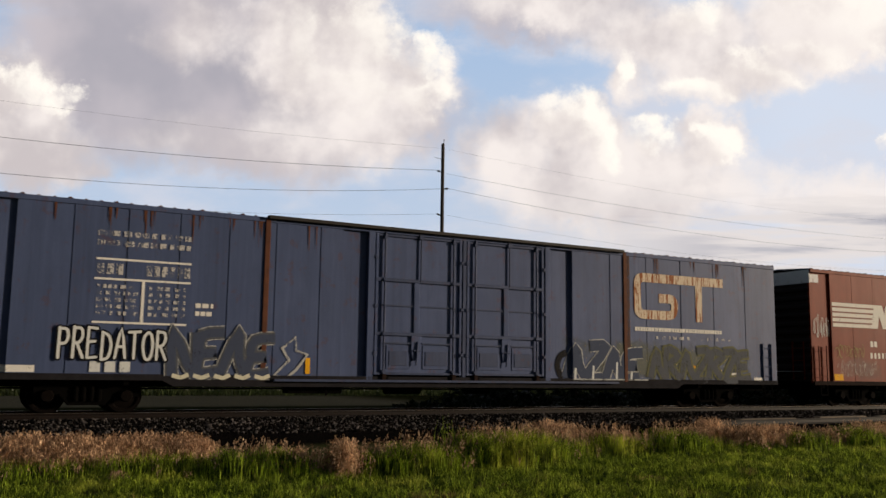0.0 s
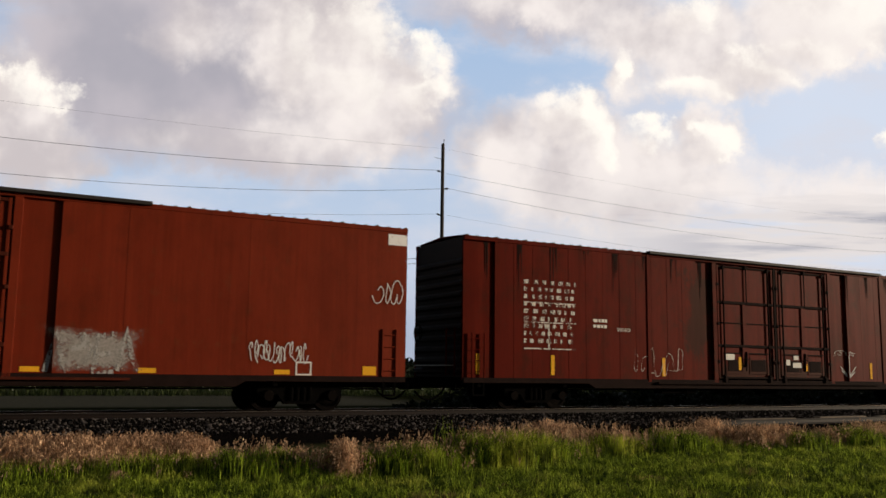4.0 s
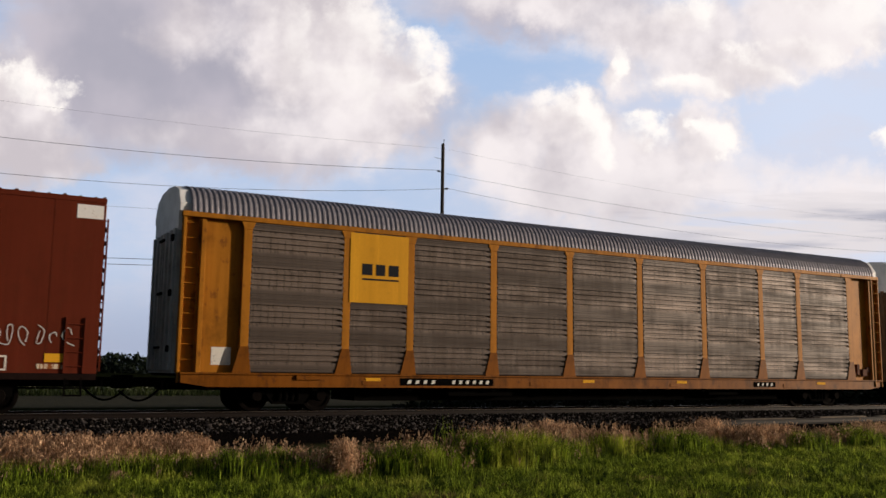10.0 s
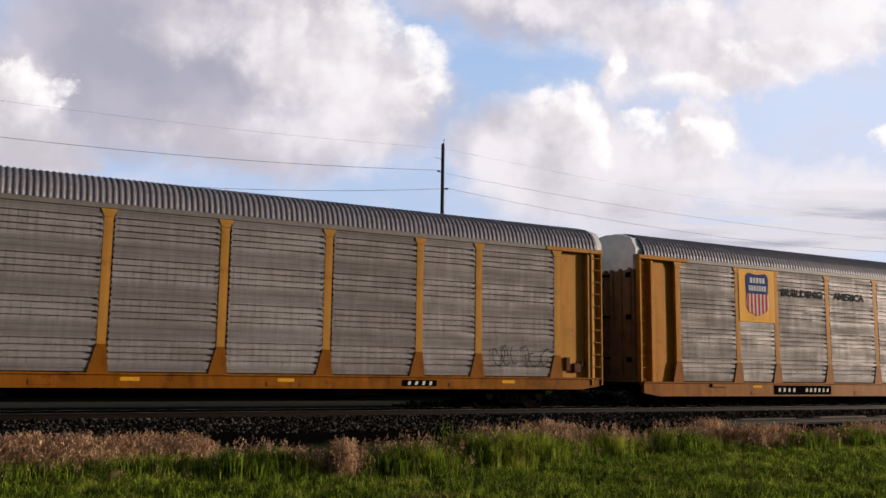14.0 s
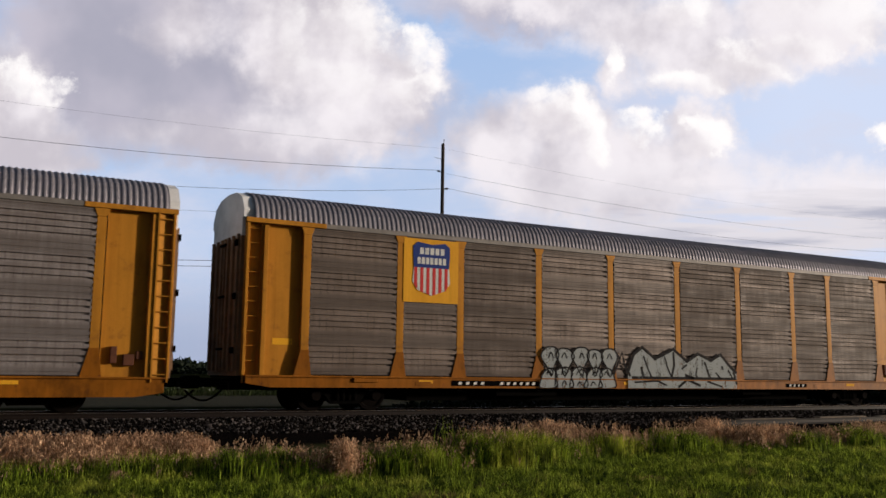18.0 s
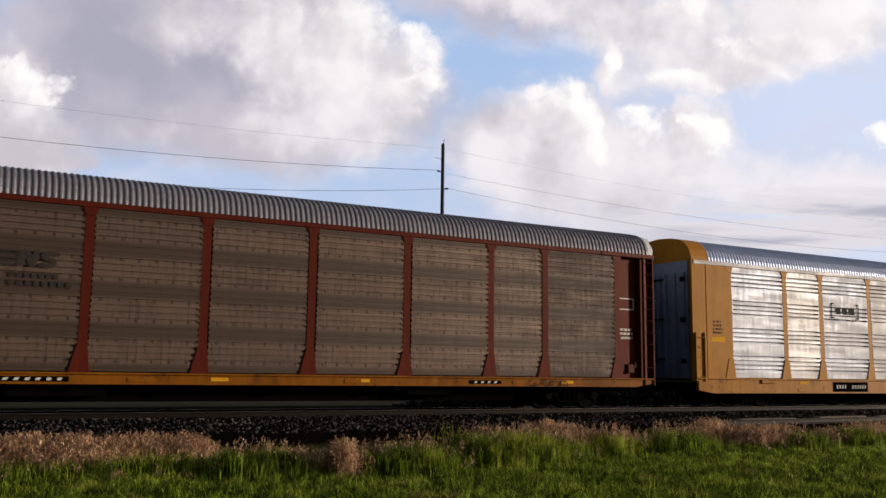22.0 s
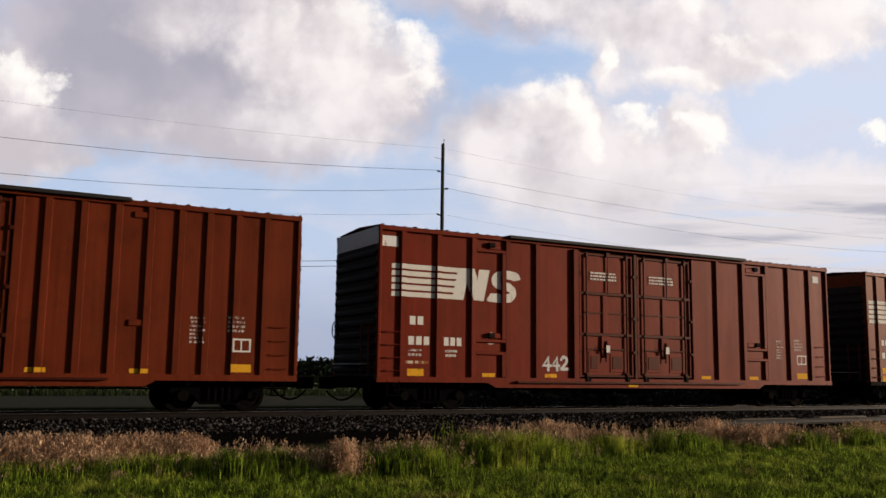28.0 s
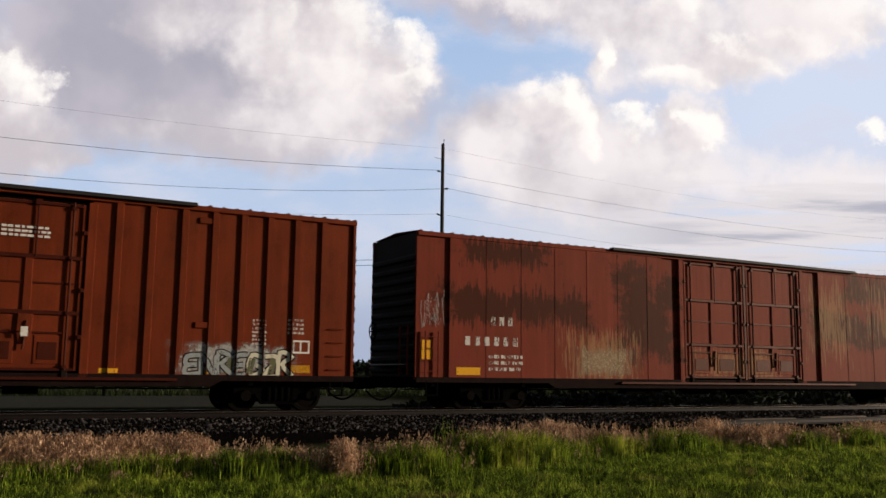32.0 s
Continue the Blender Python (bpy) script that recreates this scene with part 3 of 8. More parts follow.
def make_track():
    track = thing("railway_track", "main line track of worn steel rails on timber sleepers", "railway track", 0, SIDE + 1.55, RAIL - 0.16, "", "structure")
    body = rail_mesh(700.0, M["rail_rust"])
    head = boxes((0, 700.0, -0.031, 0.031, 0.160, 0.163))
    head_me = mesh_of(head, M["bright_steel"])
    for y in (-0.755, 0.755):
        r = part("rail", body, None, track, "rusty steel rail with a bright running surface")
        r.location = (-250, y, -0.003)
        h = part("running_surface", head_me, None, r)
    tie = bmesh.new()
    box(tie, -0.115, 0.115, -1.3, 1.3, -0.17, -0.004)
    bevel(tie, 0.012)
    tie_me = mesh_of(tie, M["wood"])
    rng = random.Random(5)
    for i in range(130):
        s = part("sleeper", tie_me, None, track)
        s.location, s.rotation_euler = (-14 + 0.55 * i, rng.uniform(-0.05, 0.05), rng.uniform(-0.012, 0.0)), (0, 0, rng.uniform(-0.015, 0.015))
    plate = mesh_of(bevel(boxes((-0.09, 0.09, -0.17, 0.17, -0.003, 0.012)), 0.004), M["rail_rust"])
    for i in range(100):
        p = part("tie_plate", plate, None, track)
        p.location = (-8 + 0.55 * i, -0.755, -0.004)


make_track()


def make_loose_rails():
    """Old rails and a few sleepers left lying at the foot of the ballast."""
    me = rail_mesh(11.9, M["rail_rust"])
    for x, y, turn in ((19.0, 18.6, 3.2), (31.2, 19.5, 1.5)):
        ob = new("loose_rail", me)
        ob.matrix_world = pose(x, y, lie(y) + 0.03, 0, 0, turn)
        tagged(ob, "length of rusty rail lying along the foot of the ballast", "rail", "rails left beside the line")
    tie = mesh_of(bevel(boxes((-1.25, 1.25, -0.11, 0.11, 0.0, 0.17)), 0.012), plain("greyed_timber", (0.17, 0.135, 0.10), 0.9, 0.0, 0.5, 5.0))
    for x, y, turn in ((22.2, 19.6, 2), (26.0, 19.9, 3.5), (28.9, 19.8, 1.0), (32.6, 20.2, 2.5)):
        ob = new("old_sleeper", tie)
        ob.matrix_world = pose(x, y, lie(y) - 0.03, 0, 0, turn)
        tagged(ob, "greyed timber sleeper lying beside the ballast", "sleeper", "sleepers left beside the line")


make_loose_rails()


def make_stones():
    """Ballast: many broken stones, nearest the camera one by one, joined."""
    rng = np.random.default_rng(3)
    m, n = material("ballast_stone")
    rnd = n("ShaderNodeNewGeometry").outputs["Random Per Island"]
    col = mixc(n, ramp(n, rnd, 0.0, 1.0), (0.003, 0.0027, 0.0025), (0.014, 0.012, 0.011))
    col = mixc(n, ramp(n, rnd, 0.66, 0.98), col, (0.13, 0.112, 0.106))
    finish(n, col, 0.9, 0.0, fbm(n, coords(n), 60.0, 3.0).outputs[0], 0.4, 0.01, 0.02)
    t = (1 + 5 ** 0.5) / 2
    base = np.array([(-1, t, 0), (1, t, 0), (-1, -t, 0), (1, -t, 0), (0, -1, t), (0, 1, t), (0, -1, -t), (0, 1, -t), (t, 0, -1), (t, 0, 1), (-t, 0, -1), (-t, 0, 1)]) / 1.9
    ring = (0, 11, 5, 0, 5, 1, 0, 1, 7, 0, 7, 10, 0, 10, 11, 1, 5, 9, 5, 11, 4, 11, 10, 2, 10, 7, 6, 7, 1, 8, 3, 9, 4, 3, 4, 2, 3, 2, 6, 3, 6, 8, 3, 8, 9, 4, 9, 5, 2, 4, 11, 6, 2, 10, 8, 6, 7, 9, 8, 1)
    k = 26000
    x = rng.uniform(-3, 36, k)
    y = 19.6 + 3.6 * rng.random(k) ** 0.75
    z = np.array([lie(v) for v in y])
    size = rng.uniform(0.016, 0.038, k) * np.where(rng.random(k) < 0.08, 1.6, 1.0)
    v = base[None] * rng.uniform(0.6, 1.3, (k, 12, 1)) * rng.uniform(0.6, 1.25, (k, 1, 3)) * size[:, None, None]
    a = rng.uniform(0, 6.28, k)
    rx = v[..., 0] * np.cos(a)[:, None] - v[..., 1] * np.sin(a)[:, None]
    ry = v[..., 0] * np.sin(a)[:, None] + v[..., 1] * np.cos(a)[:, None]
    v = np.stack([rx + x[:, None], ry + y[:, None], v[..., 2] + z[:, None] + 0.012], -1)
    faces = (np.array(ring)[None] + 12 * np.arange(k)[:, None]).ravel()
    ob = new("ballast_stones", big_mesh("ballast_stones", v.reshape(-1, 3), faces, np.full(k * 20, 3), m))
    tagged(ob, "dark broken ballast stones with a few pale ones", "ballast", "", "stuff")


make_stones()


# ---- grass ----
def leaf_material(name, colours, trans=0.28, dead=None):
    m, n = material(name)
    rnd = n("ShaderNodeNewGeometry").outputs["Random Per Island"]
    co = n("ShaderNodeTexCoord").outputs["Object"]
    patch = fbm(n, co, 0.8, 4.0, 0.6).outputs[0]
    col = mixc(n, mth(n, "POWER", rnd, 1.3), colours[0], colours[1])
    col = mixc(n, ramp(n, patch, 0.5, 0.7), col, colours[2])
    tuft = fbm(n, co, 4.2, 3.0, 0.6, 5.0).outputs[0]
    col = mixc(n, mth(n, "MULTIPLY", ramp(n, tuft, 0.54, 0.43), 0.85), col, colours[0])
    if dead:
        col = mixc(n, mth(n, "MULTIPLY", ramp(n, fbm(n, co, 1.1, 4.0, 0.6, 7.0).outputs[0], 0.60, 0.68), 0.7), col, dead)
    a = n("ShaderNodeBsdfPrincipled", {"Base Color": col, "Roughness": 0.65, "Specular IOR Level": 0.08})
    b = n("ShaderNodeBsdfTranslucent", {"Color": col})
    mix = n("ShaderNodeMixShader", {0: trans, 1: a.outputs[0], 2: b.outputs[0]})
    n("ShaderNodeOutputMaterial", {"Surface": mix.outputs[0]})
    return m


def blades(name, x, y, tall, wide, lean, m, label, rng):
    """Grass blades at the places x, y: each a tapered, bent strip rooted in the ground."""
    k = len(x)
    z = np.interp(y, [-3000, 14.0, 16.2, 17.4, 19.5, 21.6, 22.4, 22.9, 26.0, 27.0, 29.0, 34.0, 60, 3200], [0, 0, 0.08, 0.17, 0.22, 0.26, 0.33, 0.38, 0.38, 0.2, 0.0, -0.1, 0, 0]) - 0.01
    a, b = rng.uniform(0, 6.283, k), rng.uniform(0, 6.283, k)
    dx, dy = np.cos(a) * wide / 2, np.sin(a) * wide / 2
    bx, by = np.cos(b) * tall * lean, np.sin(b) * tall * lean
    v = np.empty((k, 5, 3))
    v[:, 0] = np.stack([x - dx, y - dy, z], 1)
    v[:, 1] = np.stack([x + dx, y + dy, z], 1)
    v[:, 2] = np.stack([x + bx * .35 + dx * .8, y + by * .35 + dy * .8, z + tall * .6], 1)
    v[:, 3] = np.stack([x + bx * .35 - dx * .8, y + by * .35 - dy * .8, z + tall * .6], 1)
    v[:, 4] = np.stack([x + bx, y + by, z + tall * (1 - lean * .25)], 1)
    f = (np.array([0, 1, 2, 3, 3, 2, 4])[None] + 5 * np.arange(k)[:, None]).ravel()
    ob = new(name, big_mesh(name, v.reshape(-1, 3), f, np.tile([4, 3], k), m))
    return tagged(ob, label, "grass", "", "stuff")


def seed_grass(name, x, y, tall, m, label, rng):
    """Dry grass: a thin stem with a loose plume of small husks on each."""
    k = len(x)
    z = np.interp(y, [14.0, 16.2, 17.4, 19.5], [0, 0.08, 0.17, 0.22]) - 0.01
    lean_x, lean_y = rng.normal(0, 0.10, k) * tall, rng.normal(0, 0.10, k) * tall
    h = 16
    v = np.empty((k, 3 + 3 * h, 3))
    v[:, 0] = np.stack([x - 0.0025, y, z], 1)
    v[:, 1] = np.stack([x + 0.0025, y, z], 1)
    v[:, 2] = np.stack([x + lean_x, y + lean_y, z + tall], 1)
    for i in range(h):
        s = 0.48 + 0.54 * i / h
        r = 0.034 * math.sin(3.14159 * min(1, max(0.12, (i + 1) / h))) + 0.008
        cx, cy, cz = x + lean_x * s + rng.normal(0, 1, k) * r, y + lean_y * s + rng.normal(0, 1, k) * r, z + tall * s
        for j in range(3):
            v[:, 3 + 3 * i + j] = np.stack([cx + rng.normal(0, 0.011, k), cy + rng.normal(0, 0.011, k), cz + rng.normal(0, 0.022, k)], 1)
    f = (np.arange(3 + 3 * h)[None] + (3 + 3 * h) * np.arange(k)[:, None]).ravel()
    ob = new(name, big_mesh(name, v.reshape(-1, 3), f, np.full(k * (h + 1), 3), m))
    return tagged(ob, label, "grass", "", "stuff")


def clumps(rng, centres, ragged):
    """Places and heights of plants gathered round centres (x, y, spread in x, spread in y, height, how many)."""
    x, y, tall = [], [], []
    for cx, cy, sx, sy, h, k in centres:
        u, v = rng.normal(0, 1, k), rng.normal(0, 1, k)
        x.append(cx + u * sx)
        y.append(cy + v * sy)
        # tallest in the middle of a clump
        tall.append(h * (1.06 - ragged * rng.random(k) ** 1.4) * (1 - 0.07 * np.minimum(u * u, 4)))
    return np.concatenate(x), np.concatenate(y), np.concatenate(tall)


# x, y, spread in x, spread in y, height, how many
TUFTS = [(4.0, 13.7, .2, .25, .48, 1300), (4.6, 13.5, .3, .25, .50, 2000), (3.5, 14.2, .3, .3, .34, 900), (6.05, 13.2, .15, .2, .44, 1200), (6.8, 13.0, .35, .25, .56, 2600), (8.3, 13.7, .22, .3, .66, 2400),
         (8.95, 13.5, .3, .3, .68, 2800), (9.5, 13.7, .25, .3, .66, 2200)]
TUFTS += [(10.3, 14.2, .4, .3, .50, 1900), (11.9, 14.5, .3, .3, .48, 1500), (12.7, 14.5, .3, .3, .38, 1000), (13.6, 14.4, .35, .3, .54, 2600), (14.4, 14.6, .3, .3, .42, 1200), (17.1, 14.0, .3, .25, .50, 1500),
          (18.8, 14.0, .3, .25, .56, 1700), (19.7, 14.4, .4, .3, .40, 1200)]
TUFTS += [(21.8, 15.0, .6, .3, .45, 1500), (0.5, 14.5, .7, .35, .34, 1300), (2.9, 14.5, .5, .4, .36, 1100), (1.6, 14.6, .5, .35, .30, 900), (5.2, 13.6, .3, .3, .30, 500), (7.7, 13.9, .2, .3, .36, 500), (15.7, 14.4, .5, .3, .26, 800), (-1.0, 14.2, .6, .3, .26, 500),
          (8.25, 14.6, .14, .2, .92, 40)]
PLUMES = [(-0.6, 15.6, .5, .3, .50, 450), (0.6, 15.5, .5, .35, .50, 620), (1.4, 15.5, .4, .35, .53, 650), (2.1, 15.6, .35, .35, .50, 560), (2.75, 15.9, .2, .25, .44, 350), (3.3, 16.2, .3, .25, .43, 520), (3.95, 16.1, .22, .25, .42, 420)]
PLUMES += [(5.55, 13.0, .11, .2, .60, 260), (5.0, 13.7, .3, .3, .42, 150), (11.4, 15.6, .33, .3, .58, 620), (12.1, 15.3, .25, .25, .45, 260), (13.0, 15.1, .2, .2, .38, 150), (15.3, 15.0, .25, .25, .64, 360), (16.0, 14.5, .3, .25, .55, 340),
           (16.9, 14.6, .22, .2, .53, 340), (18.2, 14.3, .25, .2, .45, 200), (20.8, 15.0, .4, .25, .50, 320)]
PLUMES += [(2.4, 13.7, .05, .06, .18, 26), (4.5, 13.9, .5, .3, .56, 110), (6.3, 13.3, .35, .3, .56, 80), (7.0, 13.2, .25, .3, .68, 80), (9.0, 13.9, .5, .3, .74, 150), (12.3, 14.8, .4, .3, .60, 110), (14.0, 14.7, .5, .3, .62, 140),
           (24.0, 15.5, 1.5, .4, .50, 220), (10.0, 15.4, .8, .3, .50, 110), (8.4, 13.8, .3, .3, .74, 70), (10.3, 14.4, .5, .3, .58, 90), (17.2, 14.2, .4, .25, .56, 60), (18.9, 14.2, .4, .25, .62, 60), (1.5, 14.6, .9, .3, .34, 60)]


def make_grass():
    rng = np.random.default_rng(11)
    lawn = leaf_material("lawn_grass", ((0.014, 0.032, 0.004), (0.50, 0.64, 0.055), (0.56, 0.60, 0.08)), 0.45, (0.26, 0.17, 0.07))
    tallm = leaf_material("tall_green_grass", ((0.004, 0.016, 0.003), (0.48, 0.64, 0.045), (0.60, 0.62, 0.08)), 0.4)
    dry = leaf_material("dry_seed_grass", ((0.20, 0.11, 0.062), (0.98, 0.67, 0.43), (0.86, 0.57, 0.35)), 0.35)
    k, tufted = 190000, 9000
    ty = 7.2 + 7.6 * rng.random(tufted) ** 0.75
    tx = -0.6 + (1.46 * ty + 1.4) * rng.random(tufted)
    size = rng.uniform(0.3, 1.5, tufted) ** 1.5
    i = rng.integers(0, tufted, k)
    x, y = tx[i] + rng.normal(0, 0.055, k) * size[i] ** 0.5, ty[i] + rng.normal(0, 0.055, k) * size[i] ** 0.5
    clump = np.sin(x * 2.1 + 1.3 * np.sin(y * 1.7)) * np.sin(y * 2.6 + x * 0.7) * 0.5 + 0.5
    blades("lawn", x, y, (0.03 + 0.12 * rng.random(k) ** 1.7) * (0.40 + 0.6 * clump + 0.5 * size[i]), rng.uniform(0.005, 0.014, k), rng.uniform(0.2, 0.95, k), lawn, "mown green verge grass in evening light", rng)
    # brown cut grass left in heaps on the verge
    x, y, tall = clumps(rng, [(7.1, 11.1, .22, .10, .10, 420), (9.8, 11.0, .20, .08, .10, 260), (1.7, 14.0, .2, .1, .09, 200), (5.6, 10.4, .2, .08, .08, 160)], 0.8)
    straw = leaf_material("cut_straw", ((0.10, 0.05, 0.02), (0.52, 0.30, 0.14), (0.40, 0.24, 0.10)), 0.3)
    blades("cut_grass", x, y, tall, rng.uniform(0.006, 0.012, len(x)), rng.uniform(0.6, 1.6, len(x)), straw, "brown heaps of cut grass on the verge", rng)
    # tall green tufts along the edge of the ballast
    x, y, tall = clumps(rng, TUFTS, 0.75)
    k = len(x)
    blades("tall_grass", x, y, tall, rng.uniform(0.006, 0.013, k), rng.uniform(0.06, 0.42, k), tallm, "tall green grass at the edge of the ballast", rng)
    k = 9000
    i = rng.integers(0, 700, k)
    x = rng.uniform(-3, 30, 700)[i] + rng.normal(0, 0.09, k)
    y = rng.normal(14.3, 0.5, 700)[i] + rng.normal(0, 0.09, k)
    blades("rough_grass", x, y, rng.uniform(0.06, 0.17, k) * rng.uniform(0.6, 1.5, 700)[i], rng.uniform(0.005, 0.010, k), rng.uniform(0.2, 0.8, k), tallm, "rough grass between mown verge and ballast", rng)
    x, y, tall = clumps(rng, PLUMES, 0.68)
    seed_grass("seed_grass", x, y, tall, dry, "dry pinkish tan seeding grass beside the ballast", rng)
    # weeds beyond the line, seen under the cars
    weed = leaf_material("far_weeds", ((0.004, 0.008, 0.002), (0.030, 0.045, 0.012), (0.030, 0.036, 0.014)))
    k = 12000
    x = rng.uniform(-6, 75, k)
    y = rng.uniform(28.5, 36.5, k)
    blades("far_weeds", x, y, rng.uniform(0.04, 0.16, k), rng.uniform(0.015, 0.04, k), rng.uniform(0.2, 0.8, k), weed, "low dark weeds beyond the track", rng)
    verge = leaf_material("road_verge_weeds", ((0.010, 0.018, 0.005), (0.075, 0.095, 0.030), (0.085, 0.085, 0.045)))
    k = 12000
    x = rng.uniform(-10, 46, k)
    y = rng.uniform(57, 66, k)
    blades("road_verge_weeds", x, y, rng.uniform(0.25, 0.75, k), rng.uniform(0.03, 0.07, k), rng.uniform(0.2, 0.8, k), verge, "weeds on the far side of the gravel road", rng)
    # pale flower heads among them
    k = 900
    c = np.stack([rng.uniform(-6, 40, k), rng.uniform(57, 63, k), rng.uniform(0.3, 0.75, k)], 1)
    v = c[:, None] + rng.normal(0, 0.045, (k, 4, 3))
    petals = leaf_material("flower_heads", ((0.20, 0.20, 0.15), (0.60, 0.58, 0.48), (0.5, 0.5, 0.4)), 0.3)
    ob = new("flower_heads", big_mesh("flower_heads", v.reshape(-1, 3), np.arange(4 * k), np.full(k, 4), petals))
    tagged(ob, "pale flower heads among the roadside weeds", "flowers", "", "stuff")
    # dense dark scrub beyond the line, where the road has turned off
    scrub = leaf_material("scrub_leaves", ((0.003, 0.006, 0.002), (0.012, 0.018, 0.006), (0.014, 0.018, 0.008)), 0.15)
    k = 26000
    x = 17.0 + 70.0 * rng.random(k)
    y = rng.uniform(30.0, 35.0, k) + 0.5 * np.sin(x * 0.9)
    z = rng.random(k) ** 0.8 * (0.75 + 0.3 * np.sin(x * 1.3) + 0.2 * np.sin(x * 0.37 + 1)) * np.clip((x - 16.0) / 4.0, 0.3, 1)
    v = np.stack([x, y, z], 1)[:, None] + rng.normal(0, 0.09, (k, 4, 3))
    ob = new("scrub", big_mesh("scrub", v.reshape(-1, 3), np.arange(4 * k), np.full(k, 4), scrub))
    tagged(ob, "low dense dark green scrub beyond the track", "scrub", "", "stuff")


make_grass()
# ---- far things: tree belt, pole and wires ----
def make_tree_belt():
    """A low dark belt of trees and hedge on the horizon, of many leaf clumps."""
    rng = np.random.default_rng(21)
    m = leaf_material("far_tree_leaves", ((0.010, 0.016, 0.010), (0.022, 0.032, 0.016), (0.026, 0.032, 0.018)), 0.2)
    cx = rng.uniform(-260, 900, 900)
    cy = rng.uniform(330, 420, 900)
    tall = rng.uniform(3.2, 6.4, 900) * (0.7 + 0.5 * np.sin(cx * 0.031) ** 2)
    n_leaf = 70
    k = 900 * n_leaf
    i = np.repeat(np.arange(900), n_leaf)
    px, py = cx[i] + rng.normal(0, 2.2, k), cy[i] + rng.normal(0, 2.0, k)
    pz = np.abs(tall[i] * rng.random(k) ** 0.9)
    d = rng.normal(0, 0.75, (k, 4, 3))
    v = np.stack([px, py, pz], 1)[:, None] + d
    f = np.arange(4 * k)
    ob = new("tree_belt", big_mesh("tree_belt", v.reshape(-1, 3), f, np.full(k, 4), m))
    tagged(ob, "low dark belt of distant trees on the horizon", "trees", "", "stuff")


make_tree_belt()


def make_pole_line():
    """Tall single poles beyond the road with stand-off insulators, and the wires between them."""
    px, py, span = 34.33, 62.0, 70.0
    pole = thing("utility_pole", "tall dark single pole with stand-off insulators beyond the road", "utility pole", px, py, 0.0, "poles of the power line")
    bm = bmesh.new()
    lathe_z = [(0.19, -0.3), (0.17, 6.0), (0.145, 14.0), (0.13, 19.75), (0.05, 19.85)]
    rings = [[bm.verts.new((r * math.cos(0.5236 * i), r * math.sin(0.5236 * i), z)) for i in range(12)] for r, z in lathe_z]
    for a, b in zip(rings, rings[1:]):
        for i in range(12):
            j = (i + 1) % 12
            bm.faces.new([a[i], a[j], b[j], b[i]])
    bm.faces.new(rings[-1])
    part("pole", bm, M["pole"], pole, "", True)
    for z, d in ((17.55, -1), (16.2, 1), (14.05, -1)):
        arm = part("insulator", rod(rod(bmesh.new(), (0.1 * d, 0, z - 0.1), (0.48 * d, 0, z + 0.02), 0.045), (0.3 * d, 0, z - 0.04), (0.44 * d, 0, z), 0.085), M["wire"], pole, "dark stand-off insulator")
    part("lightning_rod", rod(bmesh.new(), (0.08, 0, 19.4), (0.09, 0, 20.2), 0.025), M["wire"], pole)
    part("ground_wire_bracket", rod(bmesh.new(), (-0.02, 0, 18.55), (-0.7, 0, 18.6), 0.02), M["wire"], pole)
    copy_thing(pole, pose(px - span, py, 0))
    copy_thing(pole, pose(px + span, py, 0))

    def wire(dx, z, sag, side, r):
        bm = bmesh.new()
        k = 28
        pts = [Vector((dx + side * span * i / k, 0, z - sag * 4 * (i / k) * (1 - i / k))) for i in range(k + 1)]
        rings = []
        for p in pts:
            rings.append([bm.verts.new(p + Vector((0, r * math.cos(1.0472 * j), r * math.sin(1.0472 * j)))) for j in range(6)])
        for a, b in zip(rings, rings[1:]):
            for i in range(6):
                j = (i + 1) % 6
                bm.faces.new([a[i], a[j], b[j], b[i]])
        ob = new("power_line", mesh_of(bm, M["wire"]))
        ob.location = (px, py, 0)
        tagged(ob, "thin dark overhead wire strung between the poles", "wire", "wires of the power line")

    for dx, z, sag, side, r in ((-0.45, 17.6, 1.7, -1, 0.015), (0.4, 16.2, 2.6, -1, 0.014), (-0.45, 14.06, 2.05, -1, 0.008), (0.0, 19.45, 1.2, -1, 0.005),
                                (0.4, 17.4, 1.0, 1, 0.010), (0.45, 16.22, 1.4, 1, 0.011), (0.4, 14.05, 1.25, 1, 0.006), (0.0, 19.45, 1.1, 1, 0.004),
                                (-0.2, 10.6, 2.0, -1, 0.02), (-0.2, 10.2, 2.0, -1, 0.02)):
        wire(dx, z, sag, side, r)


make_pole_line()
